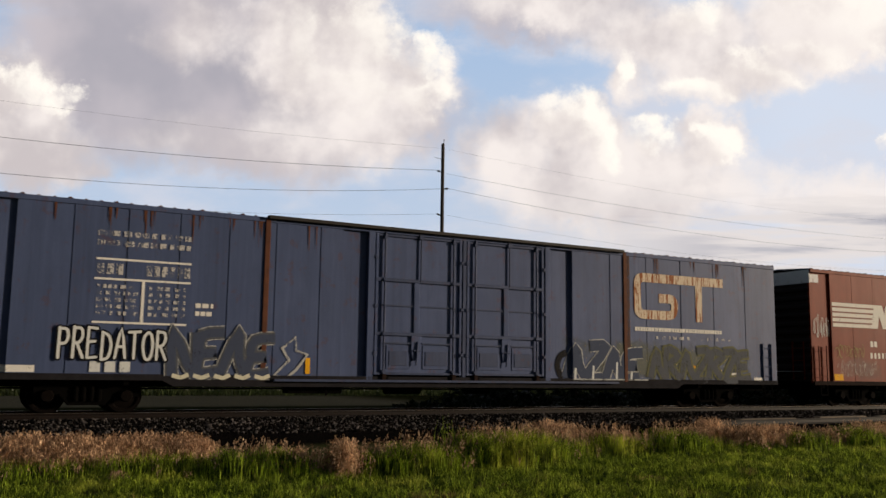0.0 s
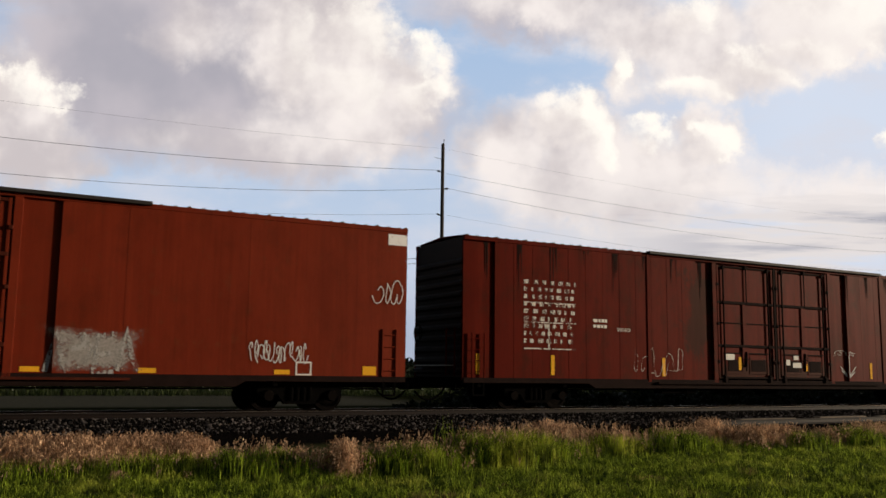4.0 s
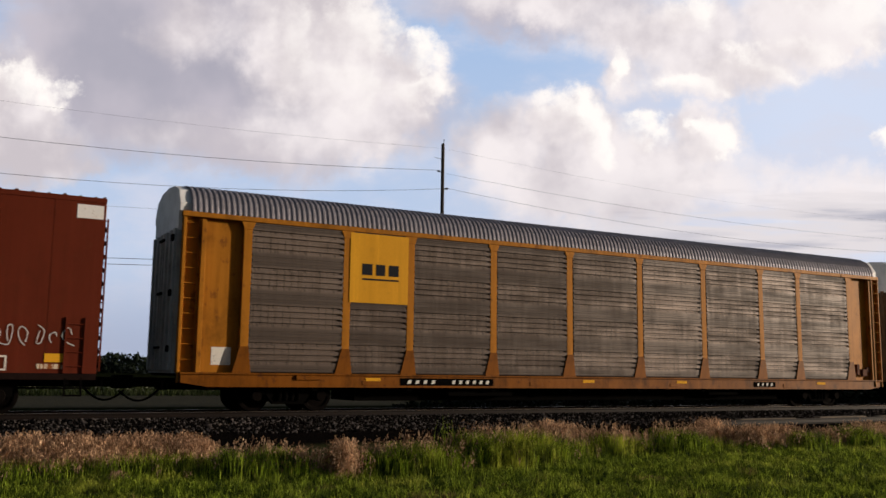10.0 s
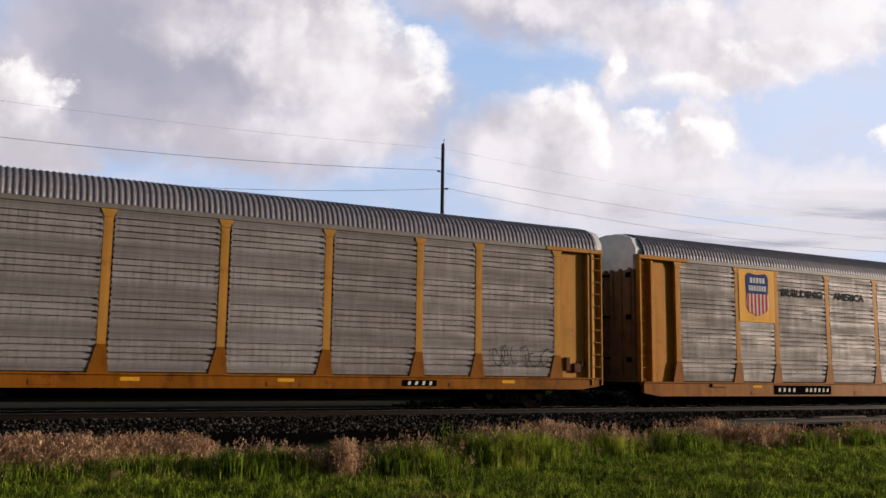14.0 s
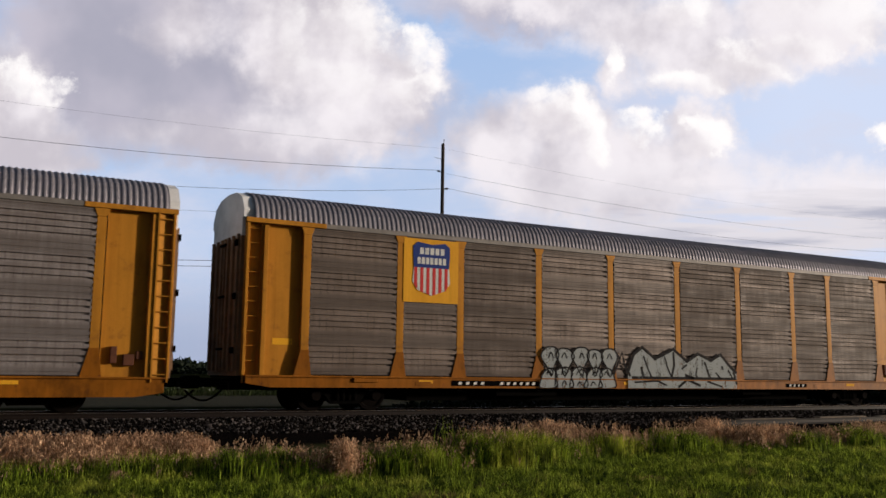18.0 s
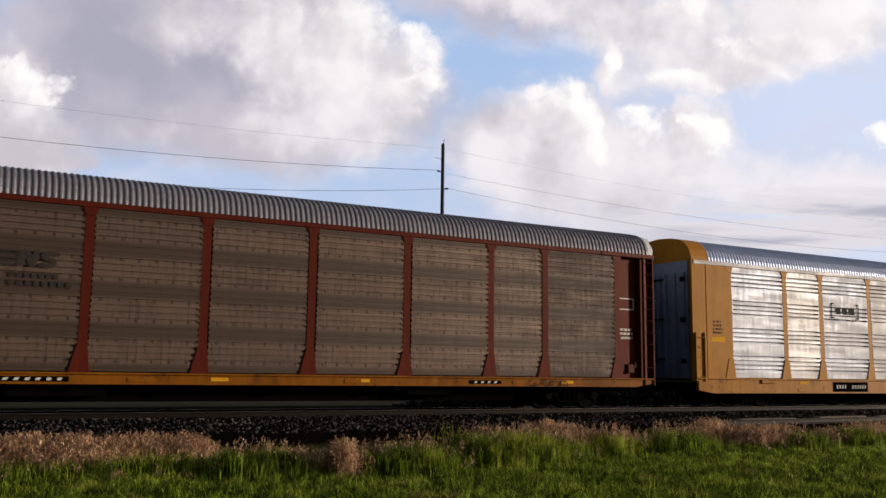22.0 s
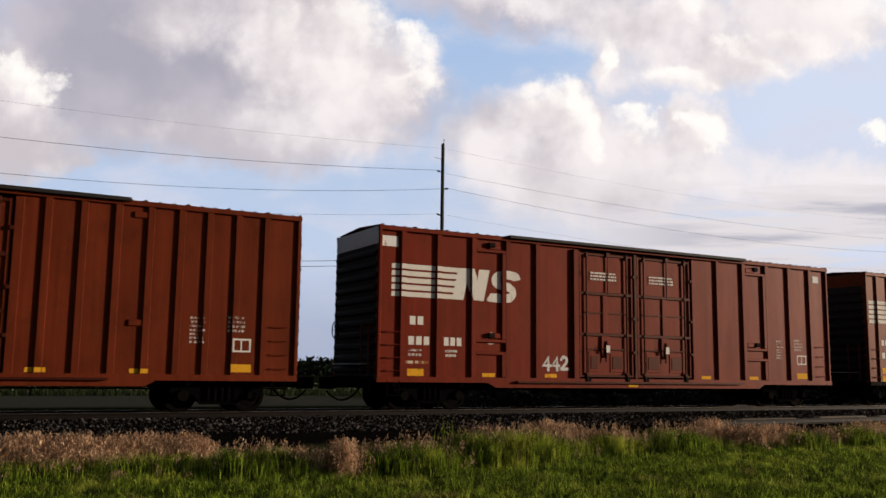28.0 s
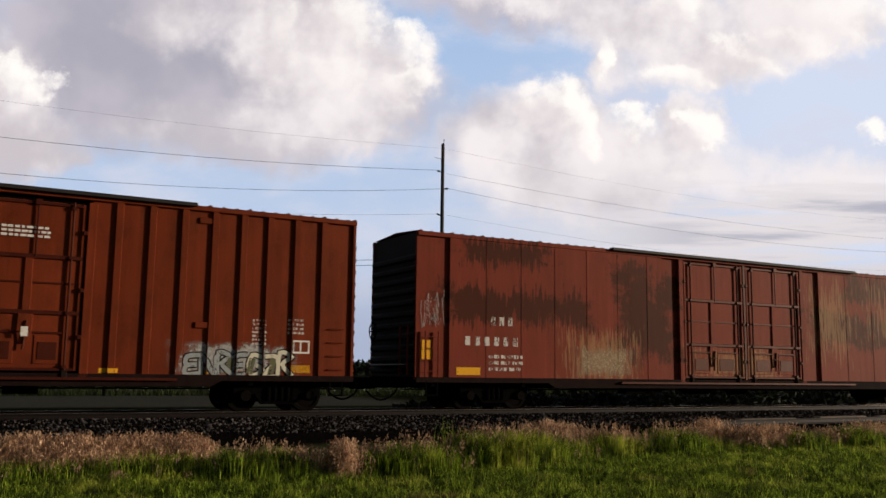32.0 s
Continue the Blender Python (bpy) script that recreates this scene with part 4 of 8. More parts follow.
# ---- railway cars: shared pieces ----
def truck_meshes():
    """Side frame, bolster and wheelset of a two-axle truck, centred on its middle at rail height."""
    frame_bm = bmesh.new()
    o = [(-1.18, 0.40), (-1.18, 0.66), (-0.72, 0.70), (-0.42, 0.80), (0.42, 0.80), (0.72, 0.70), (1.18, 0.66), (1.18, 0.40), (0.98, 0.40), (0.62, 0.46), (0.42, 0.20), (-0.42, 0.20), (-0.62, 0.46), (-0.98, 0.40)]
    prism(frame_bm, o, -0.09, 0.09)
    springs = bmesh.new()
    for x in (-0.26, -0.09, 0.09, 0.26):
        for k in range(5):
            lathe_ring = 0.075 if k % 2 else 0.062
            rod(springs, (x, -0.11, 0.29 + 0.07 * k), (x, -0.11, 0.29 + 0.07 * (k + 1)), lathe_ring, 8)
    bolster = bmesh.new()
    box(bolster, -0.2, 0.2, -1.1, 1.1, 0.55, 0.78)
    bearing = bmesh.new()
    lathe(bearing, [(0.02, -0.2), (0.13, -0.2), (0.15, -0.15), (0.15, 0.06)], (0, 0, 0.42), 14)
    wheel = bmesh.new()
    for s in (-1, 1):
        lathe(wheel, [(0.06, s * 0.86), (0.10, s * 0.86), (0.13, s * 0.80), (0.30, s * 0.775), (0.345, s * 0.815), (0.418, s * 0.815), (0.424, s * 0.725), (0.45, s * 0.715), (0.45, s * 0.69), (0.34, s * 0.69), (0.30, s * 0.74), (0.10, s * 0.72), (0.09, s * 0.69)], (0, 0, 0), 30)
    lathe(wheel, [(0.075, -1.0), (0.085, -0.7), (0.08, 0.0), (0.085, 0.7), (0.075, 1.0)], (0, 0, 0), 14)
    for s in (-1, 1):
        for q in range(3):
            a = q * 2.0944 + 0.3
            rod(wheel, (0.06 * math.cos(a), s * 0.99, 0.06 * math.sin(a)), (0.06 * math.cos(a), s * 1.02, 0.06 * math.sin(a)), 0.014, 6)
    bmesh.ops.recalc_face_normals(wheel, faces=wheel.faces[:])
    bmesh.ops.recalc_face_normals(bearing, faces=bearing.faces[:])
    shoe = bmesh.new()
    box(shoe, 0.40, 0.48, -0.85, 0.85, 0.34, 0.46)
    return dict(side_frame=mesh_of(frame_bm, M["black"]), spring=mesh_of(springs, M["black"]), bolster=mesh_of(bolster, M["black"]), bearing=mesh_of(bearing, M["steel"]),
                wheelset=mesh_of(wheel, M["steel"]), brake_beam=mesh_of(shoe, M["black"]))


TRUCK = truck_meshes()


def add_truck(car, x, first, last):
    truck = part("truck", TRUCK["bolster"], None, car, "dark cast two-axle truck with turning wheels")
    truck.location = (x, 1.55, 0)
    for y in (-1.0, 1.0):
        f = part("side_frame", TRUCK["side_frame"], None, truck)
        f.location = (0, y, 0)
        sp = tagged(part("spring", TRUCK["spring"], None, truck), kind="stuff")
        sp.location = (0, y * 1.0, 0)
        for x in (-0.889, 0.889):
            b = part("bearing", TRUCK["bearing"], None, truck, "round bearing cap")
            b.location, b.rotation_euler = (x, y, 0), (0, 0, 0 if y < 0 else math.pi)
    for turn in (0, math.pi):
        part("brake_beam", TRUCK["brake_beam"], None, truck).rotation_euler = (0, 0, turn)
    for a in (-0.889, 0.889):
        w = part("wheelset", TRUCK["wheelset"], None, truck, "steel wheels with worn bright treads")
        w.location = (a, 0, 0.424)
        ROLLERS.append((w, a, first, last))


def coupler_mesh():
    bm = bmesh.new()
    box(bm, -0.62, 0.0, 1.40, 1.70, 0.62, 0.86)
    prism(bm, [(-1.0, 0.58), (-0.62, 0.58), (-0.62, 0.92), (-1.0, 0.92)], 1.38, 1.74)
    box(bm, -1.06, -0.94, 1.34, 1.52, 0.60, 0.90)
    return bevel(bm, 0.02)


COUPLER = mesh_of(coupler_mesh(), M["black"])


def hose_mesh():
    bm = bmesh.new()
    last = None
    for i in range(13):
        u = i / 12
        p = Vector((-1.0 * u, 1.15, 0.62 - 0.34 * math.sin(3.14159 * min(1, u * 0.95)) ** 0.8))
        if last is not None:
            rod(bm, last, p, 0.028, 7)
        last = p
    return bm


HOSE = mesh_of(hose_mesh(), M["black"], True)


def end_gear(car, length, drop=True):
    """Couplers, hoses and cut levers at both ends."""
    for side in (0, 1):
        c = part("coupler", COUPLER, None, car)
        h = part("brake_hose", HOSE, None, car, "sagging black rubber brake hose")
        if side:
            for ob in (c, h):
                ob.location, ob.rotation_euler = (length, 3.1, 0), (0, 0, math.pi)
        lever = bmesh.new()
        x = -0.16 if side == 0 else length + 0.16
        rod(lever, (x, 0.15, 0.78), (x, 1.4, 0.74), 0.014, 6)
        rod(lever, (x, 0.15, 0.78), (x, 0.15, 0.55), 0.014, 6)
        part("cut_lever", lever, M["black"], car)


def ladder(car, x0, x1, y, z0, z1, rungs, m, name="ladder"):
    bm = bmesh.new()
    for x in (x0, x1):
        box(bm, x - 0.02, x + 0.02, y - 0.02, y + 0.03, z0, z1)
    for i in range(rungs):
        z = z0 + (z1 - z0) * (i + 0.5) / rungs
        rod(bm, (x0, y, z), (x1, y, z), 0.013, 6)
    return part(name, bm, m, car)


# ---- painted marks: flat paint a few millimetres off the sheet ----
def clip_x(poly, lo, hi):
    def cut(pts, keep, at):
        out = []
        for i, a in enumerate(pts):
            b = pts[(i + 1) % len(pts)]
            if keep(a[0]):
                out.append(a)
            if keep(a[0]) != keep(b[0]):
                u = (at - a[0]) / (b[0] - a[0])
                out.append((at, a[1] + u * (b[1] - a[1])))
        return out
    poly = cut(poly, lambda v: v >= lo, lo)
    return cut(poly, lambda v: v <= hi, hi) if len(poly) > 2 else []


class Side:
    """The near side of a car: flat, or with ribs that stand out; gives the depth at each place along it."""
    def __init__(self, spans):
        self.spans = spans          # (x from, x to, y of the surface)

    def marks(self, polys, lift=0.004, weld=False):
        bm = bmesh.new()
        for k, poly in enumerate(polys):
            for lo, hi, y in self.spans:
                p = clip_x(list(poly), lo, hi)
                if len(p) > 2:
                    area = sum(p[i][0] * p[(i + 1) % len(p)][1] - p[(i + 1) % len(p)][0] * p[i][1] for i in range(len(p)))
                    if abs(area) < 1e-5:
                        continue
                    if area < 0:
                        p = p[::-1]
                    bm.faces.new([bm.verts.new((x, y - lift - (0.0 if weld else 0.00025 * (k % 12)), z)) for x, z in p])
        if weld:
            bmesh.ops.remove_doubles(bm, verts=bm.verts[:], dist=0.0004)
        return bm


def rect(x0, x1, z0, z1, lean=0.0):
    return [(x0, z0), (x1, z0), (x1 + lean, z1), (x0 + lean, z1)]


def band(pts, w, closed=False):
    """Quads along a line of points: a painted stripe of width w, mitred by overlap at its corners."""
    out = []
    for a, b in zip(pts, pts[1:] + (pts[:1] if closed else [])):
        dx, dz = b[0] - a[0], b[1] - a[1]
        k = math.hypot(dx, dz) or 1e-6
        nx, nz = -dz / k * w / 2, dx / k * w / 2
        ex, ez = dx / k * w * 0.35, dz / k * w * 0.35
        out.append([(a[0] - ex + nx, a[1] - ez + nz), (a[0] - ex - nx, a[1] - ez - nz), (b[0] + ex - nx, b[1] + ez - nz), (b[0] + ex + nx, b[1] + ez + nz)])
    return out


def text_polys(body, x0, x1, z0, z1, thick=0.0, shear=0.0):
    """Words in the built-in font, fitted into a box; a list of triangles (x, z) for each letter."""
    cu = bpy.data.curves.new("words", "FONT")
    cu.body, cu.offset, cu.shear, cu.resolution_u = body, thick, shear, 2
    ob = bpy.data.objects.new("words", cu)
    me = bpy.data.meshes.new_from_object(ob)
    pts = [v.co for v in me.vertices]
    ax, bx = min(p.x for p in pts), max(p.x for p in pts)
    az, bz = min(p.y for p in pts), max(p.y for p in pts)
    root = list(range(len(pts)))

    def top_of(i):
        while root[i] != i:
            root[i] = root[root[i]]
            i = root[i]
        return i
    for f in me.polygons:
        for i in f.vertices:
            root[top_of(i)] = top_of(f.vertices[0])
    letters = {}
    for f in me.polygons:
        letters.setdefault(top_of(f.vertices[0]), []).append([(x0 + (pts[i].x - ax) / (bx - ax) * (x1 - x0), z0 + (pts[i].y - az) / (bz - az) * (z1 - z0)) for i in f.vertices])
    out = list(letters.values())
    bpy.data.objects.remove(ob)
    bpy.data.meshes.remove(me)
    return out


def bars(x0, x1, z0, z1, lines, rng, cell=0.08, gap=0.25):
    """Writing too small to read: rows of short bars."""
    out = []
    step = (z1 - z0) / lines
    for i in range(lines):
        z = z1 - step * (i + 0.72)
        x = x0
        while x < x1 - cell * 0.4:
            w = min(cell * rng.uniform(0.6, 1.6), x1 - x)
            out.append(rect(x, x + w, z, z + step * 0.55))
            x += w + cell * gap * rng.uniform(0.6, 1.8)
    return out


def digits(x0, x1, z0, z1, count, rng, fill=0.73, lean=0.0):
    """A row of plain blocks that stands for a number."""
    w = (x1 - x0) / count
    return [rect(x0 + w * (i + 0.5 - fill / 2), x0 + w * (i + 0.5 + fill / 2), z0, z1, lean) for i in range(count)]


def horse_bars(x0, xb, xr, z0, z1):
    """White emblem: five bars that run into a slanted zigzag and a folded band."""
    out, h = [], z1 - z0
    k = h * 0.22                                   # lean from foot to head

    def at(u, v):
        return (u + k * v, z0 + h * v)
    for i in range(5):
        v = 1 - 0.2125 * i
        out.append([(x0 - 0.10, z0 + h * (v - 0.15)), at(xb, v - 0.15), at(xb, v), (x0 - 0.08, z0 + h * v)])
    w = xr - k - xb
    s = w * 0.17
    n1 = xb + w * 0.40
    out.append([at(xb - 0.02, 0), at(xb + s, 0), at(xb + s, 1), at(xb - 0.02, 1)])
    out.append([at(xb + s * 0.3, 1), at(n1 - s * 0.5, 0), at(n1 + s * 0.5, 0), at(xb + s * 1.3, 1)])
    out.append([at(n1 - s * 0.45, 0), at(n1 + s * 0.55, 0), at(n1 + s * 0.55, 1), at(n1 - s * 0.45, 1)])
    # the second letter: one thick rounded stroke that swings back and forth
    a, b = n1 + s * 0.80, xb + w
    m = b - a
    line = [(b - m * .06, .73), (b - m * .16, .855), (a + m * .42, .875), (a + m * .20, .80), (a + m * .19, .64), (a + m * .36, .545), (b - m * .30, .46), (b - m * .15, .36), (b - m * .15, .21), (b - m * .32, .125), (a + m * .16, .125), (a + m * .05, .16)]
    out += ribbon(smooth([at(u, v) for u, v in line], 4), h * 0.285)
    return out


def smooth(pts, k=5, closed=False):
    """A rounded line through pts."""
    out, c = [], len(pts)
    for i in range(c if closed else c - 1):
        p0, p1, p2, p3 = (pts[(i + d) % c] if closed else pts[min(max(i + d, 0), c - 1)] for d in (-1, 0, 1, 2))
        for j in range(k):
            u = j / k
            out.append(tuple(0.5 * (2 * b + (c2 - a) * u + (2 * a - 5 * b + 4 * c2 - d2) * u * u + (3 * b - a - 3 * c2 + d2) * u ** 3) for a, b, c2, d2 in zip(p0, p1, p2, p3)))
    return out + ([] if closed else [tuple(pts[-1])])


def rounded(pts, r, k=4):
    """The line pts with its corners rounded off by r."""
    out = [pts[0]]
    for a, b, c in zip(pts, pts[1:], pts[2:]):
        la, lc = math.dist(a, b), math.dist(b, c)
        ra, rc = min(r, la * 0.49) / la, min(r, lc * 0.49) / lc
        p, q = (b[0] + (a[0] - b[0]) * ra, b[1] + (a[1] - b[1]) * ra), (b[0] + (c[0] - b[0]) * rc, b[1] + (c[1] - b[1]) * rc)
        for j in range(k + 1):
            u = j / k
            out.append(tuple((1 - u) ** 2 * p[i] + 2 * u * (1 - u) * b[i] + u * u * q[i] for i in (0, 1)))
    return out + [pts[-1]]


def ribbon(pts, w, closed=False, caps=False):
    """Quads along a line, mitred so that they meet without overlap; caps: round ends."""
    c = len(pts)
    left, right = [], []
    for i, p in enumerate(pts):
        a, b = (pts[i - 1], pts[(i + 1) % c]) if closed else (pts[max(i - 1, 0)], pts[min(i + 1, c - 1)])
        d1, d2 = (p[0] - a[0], p[1] - a[1]), (b[0] - p[0], b[1] - p[1])
        if math.hypot(*d1) < 1e-6:
            d1 = d2
        if math.hypot(*d2) < 1e-6:
            d2 = d1
        l1, l2 = math.hypot(*d1) or 1e-6, math.hypot(*d2) or 1e-6
        nx, nz = -(d1[1] / l1 + d2[1] / l2), d1[0] / l1 + d2[0] / l2
        ln = math.hypot(nx, nz)
        if ln < 0.35:
            nx, nz, ln = -d1[1] / l1, d1[0] / l1, 2.0
            nx, nz = nx * 2, nz * 2
        k = w / ln / max(ln / 2, 0.78)
        left.append((p[0] + nx * k / 2, p[1] + nz * k / 2))
        right.append((p[0] - nx * k / 2, p[1] - nz * k / 2))
    out = [[left[i], right[i], right[(i + 1) % c], left[(i + 1) % c]] for i in range(c if closed else c - 1)]
    if caps and not closed:
        for p in (pts[0], pts[-1]):
            out.append([(p[0] + w / 2 * math.cos(0.7854 * j), p[1] + w / 2 * math.sin(0.7854 * j)) for j in range(8)])
    return out


# hand-drawn capitals: lines in a unit box, and whether each one is curved
HAND = {"P": (([(.1, 0), (.15, 1)], 0), ([(.12, .95), (.7, .95), (.85, .72), (.65, .5), (.15, .47)], 1)),
        "R": (([(.1, 0), (.15, 1)], 0), ([(.12, .95), (.7, .95), (.85, .72), (.6, .5), (.15, .47)], 1), ([(.4, .47), (.92, 0)], 0)),
        "E": (([(.85, .97), (.15, 1), (.12, .5), (.1, 0), (.85, .03)], 0), ([(.12, .52), (.7, .55)], 0)),
        "D": (([(.1, .02), (.15, .97)], 0), ([(.12, .97), (.65, .85), (.88, .5), (.65, .1), (.1, .02)], 1)),
        "A": (([(.05, 0), (.35, .75), (.55, 1), (.75, .6), (.92, 0)], 0), ([(.25, .38), (.8, .38)], 0)),
        "a": (([(.06, 0), (.12, .96), (.72, .9), (.9, .72), (.93, 0)], 0), ([(.12, .42), (.9, .42)], 0)),
        "m": (([(.04, 0), (.08, .98), (.26, .98), (.5, .4), (.72, .95), (.92, .95), (.97, 0)], 0),),
        "T": (([(0, .95), (1, .98)], 0), ([(.5, .96), (.48, 0)], 0)),
        "O": (([(.5, 1), (.15, .8), (.08, .4), (.35, .02), (.75, .08), (.92, .5), (.78, .88), (.5, 1)], 1),),
        "G": (([(.92, .82), (.55, 1), (.14, .78), (.06, .32), (.35, 0), (.85, .08), (.92, .45), (.5, .47)], 1),),
        "S": (([(.98, .84), (.55, 1), (.16, .80), (.35, .58), (.80, .42), (.86, .16), (.45, .0), (-.12, .18)], 1),),
        "M": (([(.05, 0), (.2, 1), (.5, .3), (.8, 1), (.97, 0)], 0),),
        "4": (([(.7, 0), (.7, 1), (.05, .35), (.98, .35)], 0),),
        "2": (([(.08, .78), (.4, 1), (.8, .85), (.72, .52), (.08, .03)], 1), ([(.06, .03), (.98, .03)], 0))}
# strokes with no reading, for sprayed names that cannot be made out
WILD = ([(0, 0), (.12, 1), (.92, .82), (.3, .5), (1, 0)], [(0, 0), (.42, 1), (.62, .45), (1, 0)], [(0, 1), (.92, .96), (.1, .04), (1, 0)], [(.95, 1), (.1, .92), (.08, .5), (.75, .5), (.1, .44), (.1, 0), (1, .05)],
        [(0, 0), (.06, 1), (.88, 0), (1, 1)], [(0, .55), (.6, .6), (.42, .95), (1, .5), (.45, .05)], [(.9, .9), (.2, 1), (.05, .4), (.5, 0), (1, .3), (.6, .5)])


def hand_word(word, x0, x1, z0, z1, w, rng, wave=0.05):
    """Letters drawn by hand with a stroke of width w: a list of polygons for each letter."""
    out, h = [], z1 - z0
    step = (x1 - x0) / len(word)
    for i, ch in enumerate(word):
        dz, k = rng.uniform(-wave, wave) * h, rng.uniform(0.94, 1.06)
        polys = []
        for line, curved in HAND[ch]:
            pts = [(x0 + step * (i + 0.08 + 0.84 * u), z0 + dz + h * k * v) for u, v in line]
            polys += ribbon(smooth(pts, 4) if curved else pts, w, caps=True)
        out.append(polys)
    return out


def wild_lines(x0, x1, z0, z1, count, rng):
    """Lines of sprayed angular letters, leaning and interlocked, one for each letter."""
    out, step = [], (x1 - x0) / count
    last = None
    for i in range(count):
        g = rng.choice([q for q in WILD if q is not last])
        last = g
        lean, a, b = rng.uniform(-.12, .3) * step, z0 + rng.uniform(-.06, .06) * (z1 - z0), z1 + rng.uniform(-.14, .08) * (z1 - z0)
        out.append([(x0 + step * (i + 0.04 + 0.94 * u) + lean * (v - 0.5), a + (b - a) * v) for u, v in g])
    return out


def thick(lines, w):
    return [ribbon(p, w, caps=False) for p in lines]


def arches(x0, x1, z0, z1, count, rng, pointed=False):
    """Sprayed swollen letters with round heads, overlapping: for each a mass of colour, and the black lines round and in it."""
    fills, lines = [], []
    step, h = (x1 - x0) / count, z1 - z0
    for i in range(count):
        cx, w = x0 + step * (i + 0.5), step * rng.uniform(0.56, 0.64)
        top, waist, lean = z1 + rng.uniform(-.1, .04) * h, z0 + h * rng.uniform(.42, .56), rng.uniform(-.12, .12) * step
        if pointed:
            ring = [(cx + lean, z0), (cx - w * .45, z0 + h * .35), (cx - w * .98, z0 + h * .68), (cx - w * .6 + lean, top - h * .05), (cx + lean, top), (cx + w * .6 + lean, top - h * .06), (cx + w * .92, z0 + h * .66), (cx + w * .4, z0 + h * .32)]
        else:
            a, b, c = (rng.uniform(-.12, .12) * w for _ in range(3))
            ring = [(cx - w * .9 + a, z0), (cx - w * .85 + b, waist), (cx - w * .8 + lean, top - h * .22 + a), (cx - w * .3 + lean, top - h * .02), (cx + w * .45 + lean, top + b * .4), (cx + w * .9 + lean, top - h * .3), (cx + w * .8 + c, waist), (cx + w * .95, z0 + h * .04)]
        ring = smooth(ring, 3, True)
        c = (cx + lean * .5, (z0 + top) / 2)
        fills.append([[c, ring[j], ring[(j + 1) % len(ring)]] for j in range(len(ring))])
        inner = smooth([(cx - w * .3 + lean, z0 + h * .62), (cx + lean, z0 + h * .80), (cx + w * .25 + lean, z0 + h * .60)], 3)
        turn = rng.uniform(-.2, .2) * w
        foot = smooth([(cx - w * .25 + turn, z0 + h * .10), (cx + turn, z0 + h * rng.uniform(.25, .4)), (cx + w * .3, z0 + h * .14)], 3)
        lines.append(ribbon(ring, 0.05, True) + ribbon(inner, 0.04) + (ribbon(foot, 0.04) if rng.random() < 0.6 else []))
    return fills, lines


def scrawl(x0, x1, z0, z1, rng, strokes=9, w=0.03):
    """A quick sprayed scrawl: letters drawn in one go, looped and pointed by turns."""
    out, x = [], x0
    step, h = (x1 - x0) / strokes, z1 - z0
    for i in range(strokes):
        lean, tall = rng.uniform(0.0, .25), rng.uniform(.7, 1.1)
        pts = []
        a0, turn = rng.uniform(0, 6.3), rng.choice((-1, 1)) * rng.uniform(3.5, 8.0)
        for j in range(rng.randint(6, 9)):
            a = a0 + turn * j / 7
            u, v = 0.45 + 0.10 * (j - 3) + rng.uniform(.3, .6) * math.cos(a), 0.5 + rng.uniform(.3, .6) * math.sin(a)
            pts.append((x + step * (u + lean * v), z0 + h * tall * v))
        out.append(ribbon(smooth(pts, 3), w * 0.7))
        x += step
    return out


